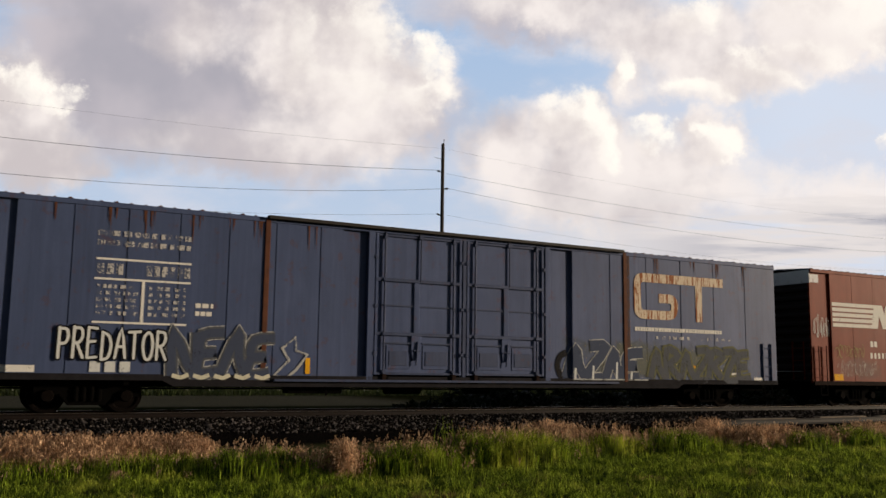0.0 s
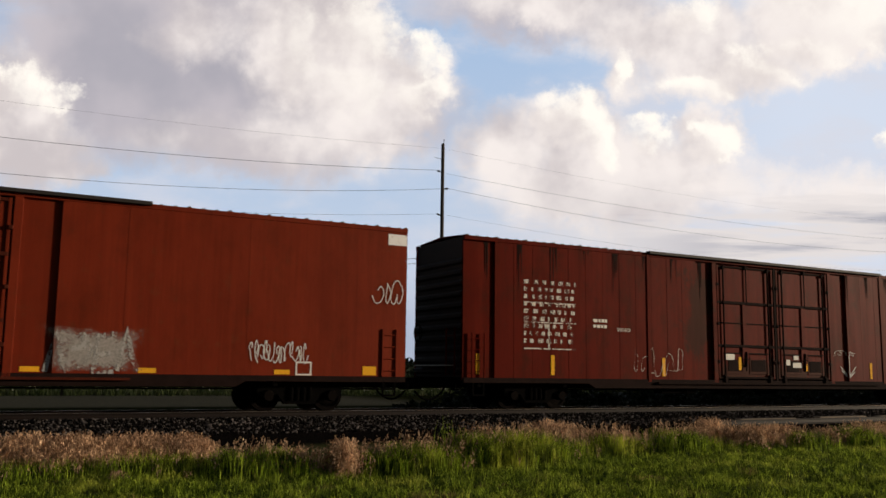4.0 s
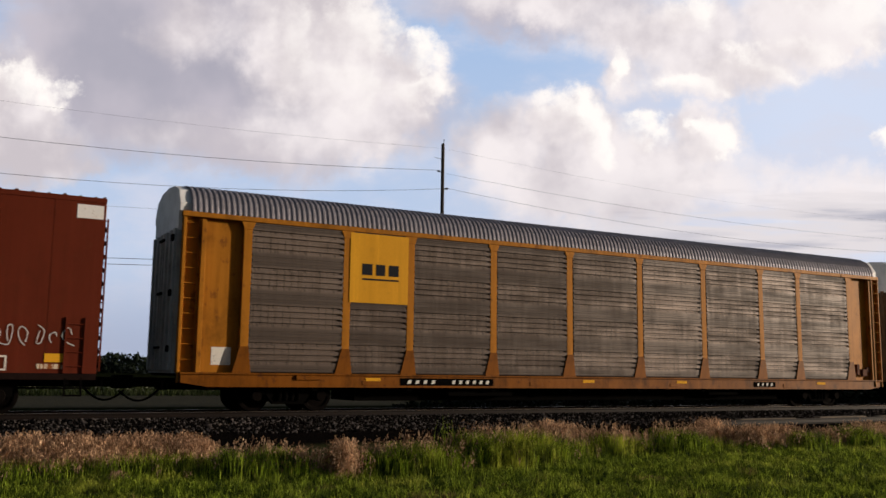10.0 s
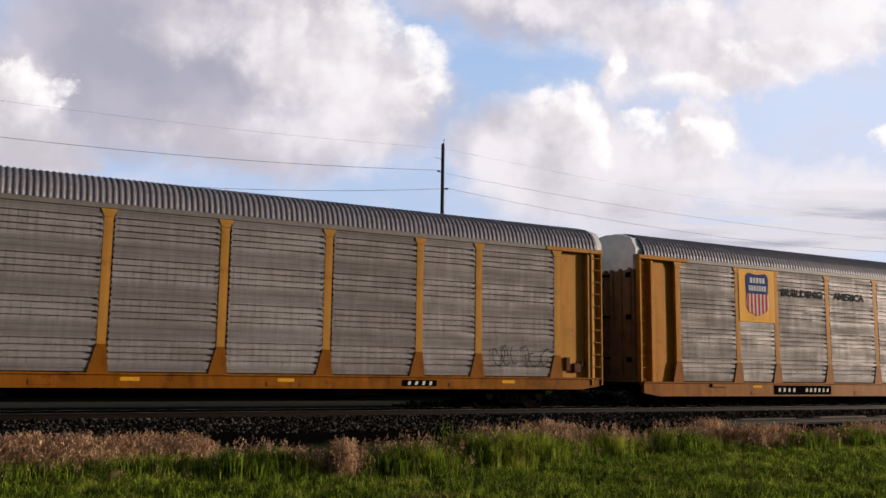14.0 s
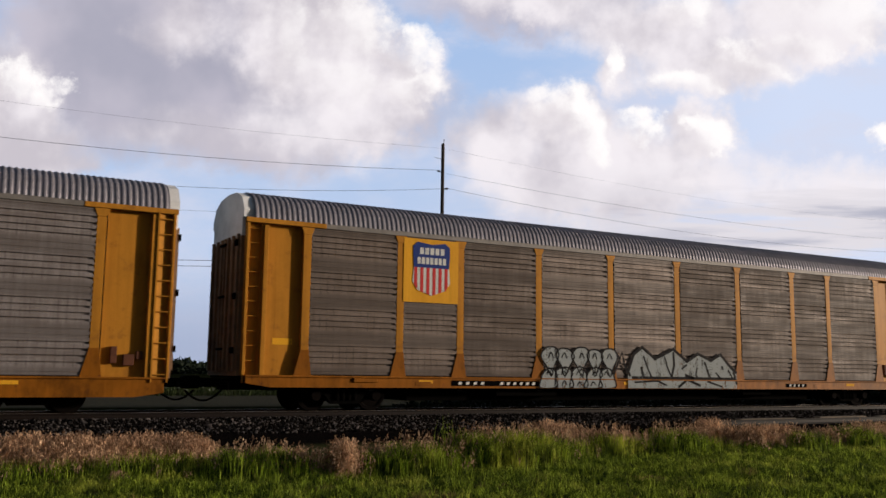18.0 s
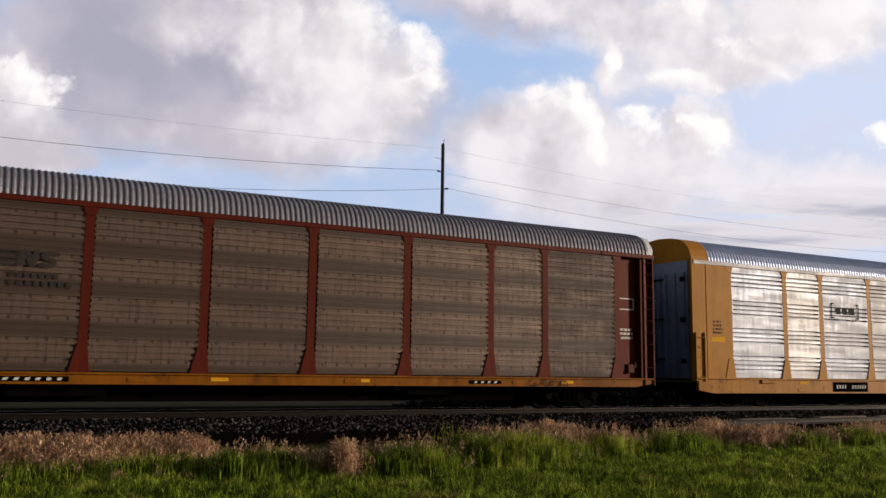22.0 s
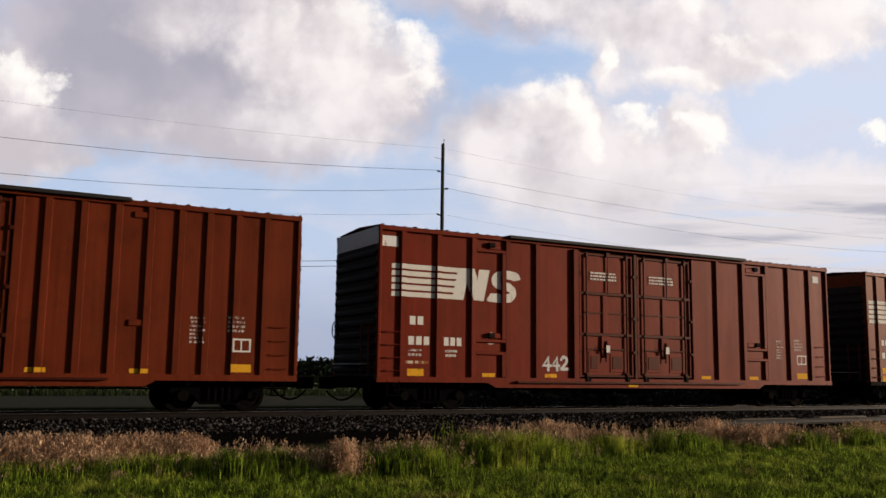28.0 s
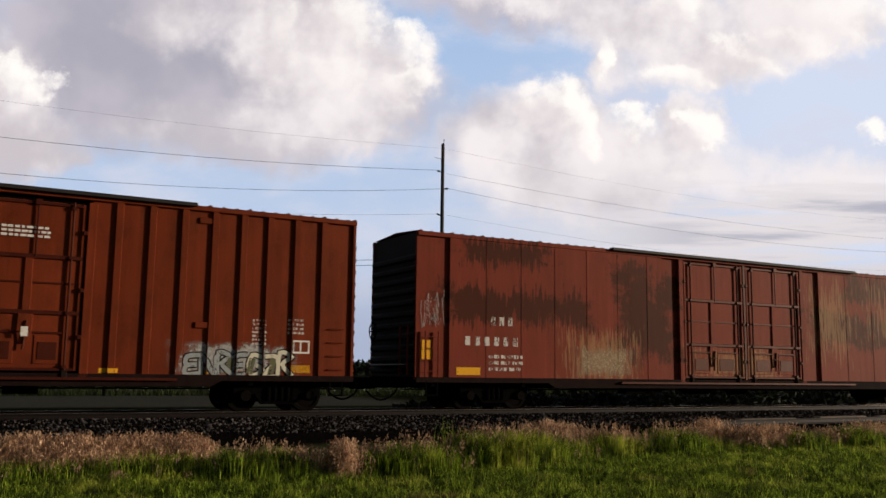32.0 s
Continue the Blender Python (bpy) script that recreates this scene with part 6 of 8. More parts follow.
def autorack(spec, first, last):
    """A closed car for road vehicles: screens between posts on a yellow flat car, with a corrugated arched roof."""
    rng = random.Random(spec["seed"])
    frame_m, deck_m, pan_m = spec["frame"], spec["deck"], spec["panel"]
    newer = spec.get("newer", False)
    car = thing("autorack", spec["label"], "autorack car", spec["x"] - run(0), SIDE, RAIL, "autoracks of the freight train")
    MOVERS.append((car, spec["x"]))
    L, low, dlow = spec.get("L", RACK_L), spec.get("low", 1.05), spec.get("deck_low", 0.62)
    cache, shift = {}, spec.get("shift", 0.0)
    for i, (a, b) in enumerate(PANELS):
        w = round(b - a, 1)
        mm = spec["odd"][i] if i in spec.get("odd", {}) else pan_m
        if (w, mm.name) not in cache:
            cache[(w, mm.name)] = panel_mesh(b - a + 0.06, mm, i, spec.get("groove", 0.045), low)
        p = part("screen_panel", cache[(w, mm.name)], None, car, spec["panel_label"])
        p.location = (a - 0.03 + shift, -0.014 + rng.uniform(-0.004, 0.004), 0)
    post = bmesh.new()
    box(post, -0.11, 0.11, -0.028, 0.10, low - 0.02, 5.0)
    foot = bmesh.new()
    prism(foot, [(-0.30, low - 0.04), (0.20, low - 0.04), (0.16, low + 0.25), (0.115, low + 0.65), (-0.115, low + 0.65), (-0.22, low + 0.25)], -0.052, -0.029)
    prism(post, [(-0.11, 4.70), (0.11, 4.70), (0.19, 4.90), (-0.19, 4.90)], -0.042, -0.026)
    post_me = mesh_of(bevel(post, 0.006), frame_m)
    foot_me = mesh_of(bevel(foot, 0.006), spec.get("foot", deck_m))
    for x in POSTS:
        p = part("post", post_me, None, car)
        p.location = (x + shift, 0, 0)
        part("post_foot", foot_me, None, p, "flared foot of the post, rusty and scuffed")
    part("top_chord", bevel(boxes((0.1, L - 0.1, -0.055, 0.06, 4.90, 5.04)), 0.01), spec.get("chord", frame_m), car)
    part("inner_screen", boxes((1.85, L - 1.85, 0.11, 0.12, low, 5.0)), M["black"], car)
    part("far_side", boxes((0.15, L - 0.15, 3.05, 3.1, 1.0, 5.04)), pan_m, car)
    key = ("roof", spec["roof"].name, newer)
    if key not in ROOFS:
        ROOFS[key] = roof_mesh(spec["roof"], 0.78 if newer else 0.30, L - (0.78 if newer else 0.30))
    part("roof", ROOFS[key], None, car, "arched corrugated metal roof")
    # deck of the flat car
    deck = bmesh.new()
    prism(deck, [(0.22, low - 0.02), (L - 0.22, low - 0.02), (L - 0.22, dlow + 0.10), (L - 0.9, dlow), (0.9, dlow), (0.22, dlow + 0.10)], -0.04, 0.10)
    part("deck_sill", bevel(deck, 0.012), deck_m, car, "yellow steel deck sill, chipped and stained")
    part("deck_lip", bevel(boxes((0.2, L - 0.2, -0.09, -0.02, low - 0.07, low - 0.025)), 0.008), deck_m, car)
    part("floor", boxes((0.15, L - 0.15, 0.101, 3.05, low - 0.12, low - 0.03)), M["black"], car)
    under = boxes((0.0, L, 1.3, 1.8, 0.55, 0.85), (5.2, L - 5.2, 0.7, 2.4, 0.27, 0.86), (8.0, 10.2, 0.3, 0.8, 0.42, 0.75), (L - 9, L - 7.6, 0.3, 0.8, 0.45, 0.75))
    for i in range(10):
        x = 1.0 + (L - 2) * i / 9
        box(under, x - 0.07, x + 0.07, 0.11, 3.0, 0.56, 0.85)
    part("centre_sill", under, M["black"], car)
    for x in (5.1, 10.6, 16.2, 21.6):
        part("jacking_pad", bevel(boxes((x, x + 0.5, -0.055, -0.03, dlow + 0.06, dlow + 0.18)), 0.008), deck_m, car)
    part("deck_fitting", bevel(boxes((3.2, 3.9, -0.10, -0.03, low - 0.19, low - 0.08)), 0.01), deck_m, car)
    # end bays
    end_m = spec.get("end_m", M["galv"])
    for e in (0, 1):
        def X(a, b):
            return (a, b) if e == 0 else (L - b, L - a)
        if newer:
            part("end_bay_plate", bevel(boxes((*X(0.0, 0.66), -0.03, 0.1, 0.9, 5.06)), 0.02), frame_m, car)
            part("end_bay_plate", bevel(boxes((*X(0.665, 1.80), -0.035, 0.1, 1.0, 5.03)), 0.012), frame_m, car)
            cap = bmesh.new()
            arc = [(-0.05, 5.03), (-0.03, 5.17), (0.05, 5.40), (0.22, 5.61), (0.48, 5.77), (0.9, 5.87), (1.55, 5.92), (2.2, 5.87), (2.62, 5.77), (2.88, 5.61), (3.05, 5.40), (3.13, 5.17), (3.15, 5.03)]
            ends = X(0.0, 0.80)
            lo, hi = [[cap.verts.new((x, y, z)) for y, z in arc] for x in ends]
            for i in range(len(arc) - 1):
                cap.faces.new([lo[i], hi[i], hi[i + 1], lo[i + 1]])
            cap.faces.new(list(reversed(lo))), cap.faces.new(hi)
            part("roof_cap", cap, frame_m, car, "yellow rounded cap at the end of the roof")
            r = X(0.1, 0.55)
            ladder(car, r[0] + 0.02, r[1] - 0.02, -0.07, 0.9, 2.55, 5, frame_m)
        else:
            part("end_bay_plate", boxes((*X(0.16, 1.72 + (shift if e == 0 else -shift)), 0.13, 0.16, low - 0.03, 4.95)), frame_m, car)
            part("flange_column", bevel(boxes((*X(0.58, 0.70), -0.05, 0.16, low - 0.03, 4.86)), 0.01), frame_m, car)
            part("flange_column", bevel(boxes((*X(0.12, 0.20), -0.03, 0.16, low - 0.03, 4.95)), 0.01), frame_m, car)
            part("bay_beam", bevel(boxes((*X(0.08, 2.3), -0.075, 0.05, 4.90, 5.03)), 0.012), frame_m, car)
            r = X(0.14, 0.58)
            ladder(car, r[0] + 0.03, r[1] - 0.03, 0.06 if e == 0 else -0.065, 0.75, 4.95, 11, frame_m)
            if e:
                # slanted plate behind the ladder, turned towards the end of the car
                sl = bmesh.new()
                v = [sl.verts.new(q) for q in ((L - 0.57, -0.040, low - 0.03), (L - 0.12, 0.115, low - 0.03), (L - 0.12, 0.115, 4.90), (L - 0.57, -0.040, 4.90), (L - 0.57, 0.12, low - 0.03), (L - 0.12, 0.125, low - 0.03), (L - 0.12, 0.125, 4.90), (L - 0.57, 0.12, 4.90))]
                for f in ((0, 1, 2, 3), (5, 4, 7, 6), (4, 0, 3, 7), (3, 2, 6, 7), (4, 5, 1, 0), (1, 5, 6, 2)):
                    sl.faces.new([v[k] for k in f])
                part("ladder_plate", sl, frame_m, car)
                part("lock_gear", bevel(boxes((*X(0.95, 1.2), 0.0, 0.13, 1.15, 1.42), (*X(1.35, 1.5), 0.02, 0.13, 1.2, 1.6), (*X(0.75, 0.9), 0.03, 0.13, 1.3, 1.5)), 0.012), M["rust"], car)
        # end doors: ribbed leaves under a rounded hood
        dm = bmesh.new()
        x = 0.04 if e == 0 else L - 0.04
        sgn = -1 if e == 0 else 1
        part("end_leaf", boxes((*((x, x + 0.28) if e == 0 else (x - 0.28, x)), 0.18, 2.92, low - 0.05, 4.56)), spec.get("leaf_m", end_m), car, "closed end door leaves under the pale hood")
        arc = [(0.18, 4.565), (0.18, 5.045), (0.06, 5.05), (0.06, 5.25), (0.30, 5.62), (0.8, 5.80), (1.55, 5.86), (2.3, 5.80), (2.8, 5.62), (3.04, 5.25), (3.04, 5.05), (2.92, 5.045), (2.92, 4.565)]
        a = [dm.verts.new((x, y, z)) for y, z in arc]
        b = [dm.verts.new((x - sgn * (0.3 if not newer else 0.05), y, z)) for y, z in arc]
        dm.faces.new(a if e else list(reversed(a)))
        for i in range(len(arc) - 1):
            dm.faces.new([a[i], a[i + 1], b[i + 1], b[i]])
        bmesh.ops.recalc_face_normals(dm, faces=dm.faces[:])
        part("end_hood", dm, end_m, car, "pale grey hood over the end doors")
        for y in (0.35, 0.8, 1.25, 1.5, 1.6, 1.85, 2.3, 2.75):
            w = 0.02 if 1.4 < y < 1.7 else 0.06
            q = (x - 0.07, x) if e == 0 else (x, x + 0.07)
            part("door_rib", boxes((*q, y - w, y + w, 1.05, 4.62)), spec.get("leaf_m", end_m), car)
        for z in (1.5, 2.9, 4.3):
            q = (x - 0.12, x - 0.07) if e == 0 else (x + 0.07, x + 0.12)
            part("hinge", boxes((*q, 0.25, 0.45, z, z + 0.16)), M["black"], car)
            part("door_latch", boxes((*q, 1.3, 1.8, z + 0.1, z + 0.16)), M["black"], car)
    end_gear(car, L)
    add_truck(car, 3.2, first, last)
    add_truck(car, L - 3.2, first, last)
    side = Side([(0.0, 0.57, -0.032 if newer else 0.13), (0.57, 1.80, -0.036 if newer else 0.13), (1.8, 25.4, -0.012), (25.4, L, -0.036 if newer else 0.13)])
    sill = Side([(0.2, L - 0.2, -0.045)])
    a, b = spec["number_at"]
    za, zb = dlow + 0.06, low - 0.12
    zm, zh = (za + zb) / 2, min(0.065, (zb - za) * 0.25)
    put(car, sill, "number_patch", [rect(a, b, za, zb)], M["black"], "black patch with a white number")
    put(car, sill, "number", digits(a + 0.15, a + (b - a) * 0.38, zm - zh, zm + zh, 4, rng, 0.42, 0.03) + digits(a + (b - a) * 0.52, b - 0.1, zm - zh, zm + zh, 6, rng, 0.42, 0.03), M["white"], "", 0.007)
    put(car, sill, "number_patch", [rect(20.1, 21.2, zm - zh * 1.7, zm + zh * 1.7)], M["black"], "small black patch with white marks")
    put(car, sill, "number", digits(20.2, 21.1, zm - zh, zm + zh, 4, rng, 0.36, 0.03), M["white"], "", 0.007)
    for x in (5.2, 12.6, 16.5, 23.4):
        put(car, sill, "reflector", [rect(x, x + 0.45, zb - 0.09, zb)], M["yellow"], "yellow reflective strip", 0.006)
    return car, side, sill


ROOFS = {}

# ---- the train, car by car ----
P = {
    "plate": car_paint("emblem_plate_yellow", (0.68, 0.33, 0.022), 0.05, 0.1, seed=15, grime=0.15),
    "blue": car_paint("blue_car_paint", (0.066, 0.089, 0.172), 0.3, 0.35, seed=1, grime=0.3),
    "brown1": car_paint("red_brown_car_paint", (0.150, 0.0200, 0.0088), 0.2, 0.25, seed=2, grime=0.35, soot=0.3, gloss=0.09),
    "red": car_paint("dark_red_car_paint", (0.092, 0.0075, 0.0035), 0.08, 0.35, (0.035, 0.012, 0.008), seed=3, grime=0.6, soot=0.65, gloss=0.03,
                     stains=((3.2, 1.5, 9.3, 0.75), (1.3, 0.5, 25.0, 1.6), (1.4, 0.4, 20.5, 1.2), (1.2, 0.35, 13.0, 3.4))),
    "brown2": car_paint("faded_brown_car_paint", (0.108, 0.0190, 0.0098), 0.10, 0.2, seed=4, grime=0.25, gloss=0.24, soot=0.2),
    "red_bar": car_paint("blackened_red_hardware", (0.052, 0.011, 0.007), 0.25, 0.3, seed=16, grime=0.4),
    "blue_bar": car_paint("dark_blue_hardware", (0.052, 0.068, 0.125), 0.3, 0.3, seed=17, grime=0.4),
    # sill colours: road grime, with the shade under the overhang painted in
    "sill": plain("grime_with_sill_shade", (0.014, 0.0075, 0.0065), 0.85, 0.0, 0.6, 2.5, 0.04),
    "sill_blue": plain("grey_grime_with_sill_shade", (0.019, 0.018, 0.021), 0.85, 0.0, 0.6, 2.5, 0.04),
    "tack": plain("greyed_tack_board", (0.020, 0.012, 0.010), 0.85, 0.0, 0.6, 4.0, 0.03),
    "end_grey": plain("dirty_grey_end_paint", (0.42, 0.43, 0.43), 0.65, 0.0, 0.6, 1.2),
    "oxide1": car_paint("oxide_brown_car_paint", (0.140, 0.0245, 0.0098), 0.35, 0.3, seed=5, grime=0.5, soot=0.4),
    "oxide2": car_paint("red_oxide_car_paint", (0.150, 0.0180, 0.0082), 0.25, 0.2, seed=6, grime=0.4, soot=0.3),
    "oxide3": car_paint("dull_oxide_car_paint", (0.150, 0.0275, 0.0105), 0.35, 0.35, seed=7, grime=0.45, soot=0.45),
    "rusted": car_paint("rusted_red_car_paint", (0.165, 0.0330, 0.0200), 0.25, 0.5, seed=8, grime=0.25, gloss=0.10, rough=0.58, bleach=((6.6, 2.2, 1.6, 1.3), (12.6, 3.2, 1.5, 0.9), (17.6, 1.8, 3.2, 2.2), (22.5, 4.0, 3.6, 1.6)),
                        stains=((3.05, 0.55, 3.6, 3.0), (3.0, 1.6, 8.6, 1.5), (4.7, 0.35, 3.2, 1.8), (2.9, 0.7, 21.0, 5.0), (4.5, 0.5, 22.0, 4.0))),
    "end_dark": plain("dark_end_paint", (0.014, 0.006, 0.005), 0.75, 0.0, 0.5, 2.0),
    "band_white": worn_mark("end_band_white", (0.78, 0.77, 0.78), 0.35, 5.0, (0.3, 0.2, 0.18)),
    "yellow": car_paint("rack_yellow_paint", (0.46, 0.200, 0.024), 0.10, 0.35, (0.12, 0.05, 0.02), seed=11, grime=0.4, soot=0.2),
    "yellow_rusty": car_paint("rusty_rack_yellow_paint", (0.42, 0.165, 0.018), 0.08, 0.7, (0.11, 0.035, 0.014), seed=20, grime=0.55, soot=0.45),
    "yellow_pale": car_paint("chalky_rack_yellow_paint", (0.47, 0.230, 0.048), 0.20, 0.35, (0.14, 0.06, 0.025), seed=21, grime=0.35, soot=0.15),
    "yellow2": car_paint("newer_rack_yellow_paint", (0.43, 0.190, 0.022), 0.05, 0.2, (0.16, 0.07, 0.02), seed=12, grime=0.3, soot=0.15),
    "deck_new": car_paint("newer_deck_yellow_paint", (0.40, 0.170, 0.018), 0.05, 0.7, (0.10, 0.04, 0.015), seed=19, grime=0.5, soot=0.6),
    "deck": car_paint("deck_yellow_paint", (0.27, 0.095, 0.009), 0.08, 0.7, (0.09, 0.032, 0.015), seed=13, grime=0.6, soot=0.6),
    "deck_dark": car_paint("sooty_deck_paint", (0.21, 0.070, 0.008), 0.05, 0.8, (0.06, 0.022, 0.012), seed=18, grime=0.8, soot=0.9),
    "maroon": car_paint("maroon_rack_paint", (0.095, 0.016, 0.010), 0.10, 0.3, seed=14, grime=0.35),
    "tan": rack_panel_metal("dirt_tan_screen", (0.180, 0.136, 0.114), (0.050, 0.029, 0.019), 0.85, 0.4, 0.5, dots=0.5, lines=1.5, low=1.03),
    "grey": rack_panel_metal("grey_screen", (0.37, 0.345, 0.355), (0.14, 0.116, 0.110), 0.8, 0.32, 0.54, lines=0.9, low=1.0),
    "grey2": rack_panel_metal("dull_lavender_grey_screen", (0.315, 0.285, 0.285), (0.11, 0.088, 0.082), 0.8, 0.38, 0.52, lines=1.0, low=0.9),
    "olive": rack_panel_metal("brown_dirty_screen", (0.185, 0.142, 0.120), (0.068, 0.045, 0.033), 0.85, 0.35, 0.52, lines=1.3, low=0.98),
    "dusty": rack_panel_metal("dusty_brown_screen", (0.195, 0.132, 0.098), (0.062, 0.034, 0.023), 0.9, 0.4, 0.48, dots=0.75, lines=1.6, low=1.0),
    "silver": rack_panel_metal("bright_silver_screen", (0.72, 0.77, 0.90), (0.36, 0.355, 0.385), 0.7, 0.42, 0.46, 0.25, low=1.04, uneven=0.75),
    "dull": rack_panel_metal("duller_silver_screen", (0.66, 0.66, 0.69), (0.32, 0.295, 0.29), 0.65, 0.35, 0.48, 0.4, low=1.04, uneven=0.6),
    "roof_grey": plain("grey_rack_roof", (0.255, 0.24, 0.275), 0.5, 0.4, 0.3, 1.5),
    "roof_blue": plain("bright_rack_roof", (0.50, 0.57, 0.78), 0.42, 0.4, 0.2, 1.5),
    "chord_grey": plain("dull_grey_chord", (0.19, 0.175, 0.165), 0.6, 0.2, 0.5, 3.0),
    "end_brown": plain("dirty_brown_end_paint", (0.22, 0.13, 0.07), 0.7, 0.0, 0.6, 2.0),
    "end_blue": plain("blue_grey_end_paint", (0.20, 0.26, 0.40), 0.55, 0.2, 0.4, 2.0),
    "end_pale": plain("pale_grey_end_paint", (0.80, 0.81, 0.84), 0.55, 0.0, 0.4, 2.0),
}
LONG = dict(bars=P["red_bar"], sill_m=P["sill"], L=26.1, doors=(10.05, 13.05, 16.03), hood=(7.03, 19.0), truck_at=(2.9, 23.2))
SHORT = dict(bars=P["red_bar"], L=18.72, doors=(6.85, 9.27, 11.85), hood=(4.28, 14.3), truck_at=(1.95, 16.77), levels=(3.64, 2.34))


def blue_boxcar():
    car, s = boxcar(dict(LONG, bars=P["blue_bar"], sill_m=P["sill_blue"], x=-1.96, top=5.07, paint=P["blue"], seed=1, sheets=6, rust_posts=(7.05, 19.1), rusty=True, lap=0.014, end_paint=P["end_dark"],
                         label="weathered blue steel boxcar with rust streaks and sprayed graffiti"), 0.0, 2.6)
    rng = random.Random(101)
    put(car, s, "lettering", bars(2.85, 5.15, 3.95, 4.42, 2, rng, 0.17, 0.3), M["blue_stencil"], "flaking white lettering")
    put(car, s, "rule", [rect(2.85, 5.1, 3.66, 3.71), rect(2.83, 5.1, 3.18, 3.23), rect(2.83, 5.05, 2.14, 2.19), rect(3.93, 4.0, 2.17, 3.2)], M["white"], "white ruled lines")
    put(car, s, "number", digits(2.85, 3.5, 3.32, 3.58, 3, rng) + digits(4.0, 5.1, 3.32, 3.58, 6, rng), M["blue_stencil"])
    put(car, s, "data_stencil", bars(2.9, 3.85, 2.3, 3.1, 5, rng, 0.1, 0.6) + bars(4.1, 5.0, 2.3, 3.1, 5, rng, 0.1, 0.8), M["blue_stencil"], "small flaking data lines")
    put(car, s, "lettering", bars(5.25, 5.75, 2.35, 2.75, 2, rng, 0.1, 0.3), M["white"])
    spray(car, s, hand_word("PREDATOR", 2.08, 4.62, 1.30, 1.98, 0.150, random.Random(5)), M["spray_black"], "black edge of a sprayed word", 0.034)
    spray(car, s, hand_word("PREDATOR", 2.08, 4.62, 1.30, 1.98, 0.068, random.Random(5)), M["glass_white"], "white sprayed word", 0.039)
    put(car, s, "graffiti_word", [rect(2.84 + 0.34 * i, 3.08 + 0.34 * i, 0.99, 1.24) for i in range(3)], M["glass_white"], "short white sprayed word", 0.012)
    w = [smooth(p, 3) for p in wild_lines(4.70, 7.30, 0.95, 1.95, 4, random.Random(33))]
    spray(car, s, thick(w, 0.36), M["spray_pale"], "thin pale edge of sprayed letters", 0.023)
    spray(car, s, thick(w, 0.31), M["spray_slate"], "slate edge of sprayed letters", 0.026)
    spray(car, s, thick(w, 0.21), M["spray_hollow"], "slate sprayed letters", 0.030)
    for i in range(5):
        x = 4.75 + 0.52 * i
        spray(car, s, [ribbon([(x, 0.93), (x + 0.22, 0.87), (x + 0.40, 0.95)], 0.10)], M["spray_cream"], "cream lower edge of sprayed letters", 0.033)
    arrow = [(7.35, 0.95), (7.75, 1.35), (7.55, 1.65), (7.9, 1.95), (7.95, 1.6), (8.25, 1.5), (7.95, 1.1), (7.7, 0.9)]
    spray(car, s, [ribbon(arrow, 0.07, True)], M["spray_pale"], "pale sprayed arrow", 0.012)
    runs_down(car, s, (2.0, 3.2, 4.05, 5.2, 6.1, 6.8, 8.3, 11.5, 20.5, 22.1, 23.3, 24.6), 4.96, M["rust"], "rust that has run down from the roof", rng)
    # big worn emblem: an open ring and a crossed bar
    ring = [(21.0, 4.28), (19.75, 4.28), (19.62, 4.15), (19.62, 3.2), (19.75, 3.06), (21.1, 3.06), (21.24, 3.2), (21.24, 3.62), (20.55, 3.62)]
    put(car, s, "emblem", [ribbon(rounded(ring, 0.22), 0.30)], M["rust_white"], "large white emblem bleeding rust")
    put(car, s, "emblem", band([(21.0, 4.28), (23.4, 4.28)], 0.30) + band([(22.35, 4.2), (22.35, 3.0)], 0.30), M["rust_white"], "large white emblem bleeding rust", 0.005)
    put(car, s, "stripe", bars(19.5, 23.42, 2.45, 2.68, 1, rng, 0.08, 0.2), M["white"], "white barred stripe")
    w = [smooth(p, 3) for p in wild_lines(16.75, 19.75, 0.98, 1.90, 4, random.Random(21))]
    spray(car, s, thick(w, 0.40), M["spray_pale"], "pale outline of sprayed letters", 0.005)
    spray(car, s, thick(w, 0.335), M["spray_hollow"], "hollow letters sprayed in a thin slate coat", 0.009)
    dark = smooth([(16.62, 0.95), (16.45, 1.3), (16.55, 1.62), (16.8, 1.75)], 4)
    spray(car, s, [ribbon(dark, 0.20)], M["spray_black"], "black shadow of sprayed letters", 0.007)
    for x, h in ((17.05, 0.42), (17.75, 0.50), (18.7, 0.62), (19.3, 0.30)):
        spray(car, s, [ribbon([(x, 0.86), (x + 0.03, 0.86 + h)], 0.075)], M["glass_white"], "white highlight in sprayed letters", 0.012)
    put(car, s, "graffiti_line", band([(17.0, 0.93), (20.0, 0.93)], 0.045), M["spray_pale"], "pale sprayed underline", 0.011)
    w = [smooth(p, 3) for p in wild_lines(20.1, 24.75, 0.98, 1.85, 7, random.Random(4))]
    spray(car, s, thick(w, 0.38), M["spray_moss"], "moss edge of sprayed letters", 0.010)
    spray(car, s, thick(w, 0.23), M["spray_slate"], "dark heart of sprayed letters", 0.014)
    put(car, s, "seam_strip", [rect(19.12, 19.30, 0.86, 4.95)], M["seam_rust"], "rust-brown strip along a welded seam", 0.004)
    mist(car, s, 16.2, 25.4, 0.84, 2.3, (0.22, 0.22, 0.15), "thin mossy overspray", 0.55)
    put(car, s, "lettering", bars(20.4, 24.0, 2.22, 2.40, 1, rng, 0.13, 0.9), M["blue_stencil"], "small flaking lettering")
    reflectors(car, s, (8.2, 11.0, 15.05, 22.0), 1.0, 1.42, 0.13)
    put(car, s, "placard", [rect(0.95, 1.66, 0.97, 1.13)], M["white"], "white notice plate")
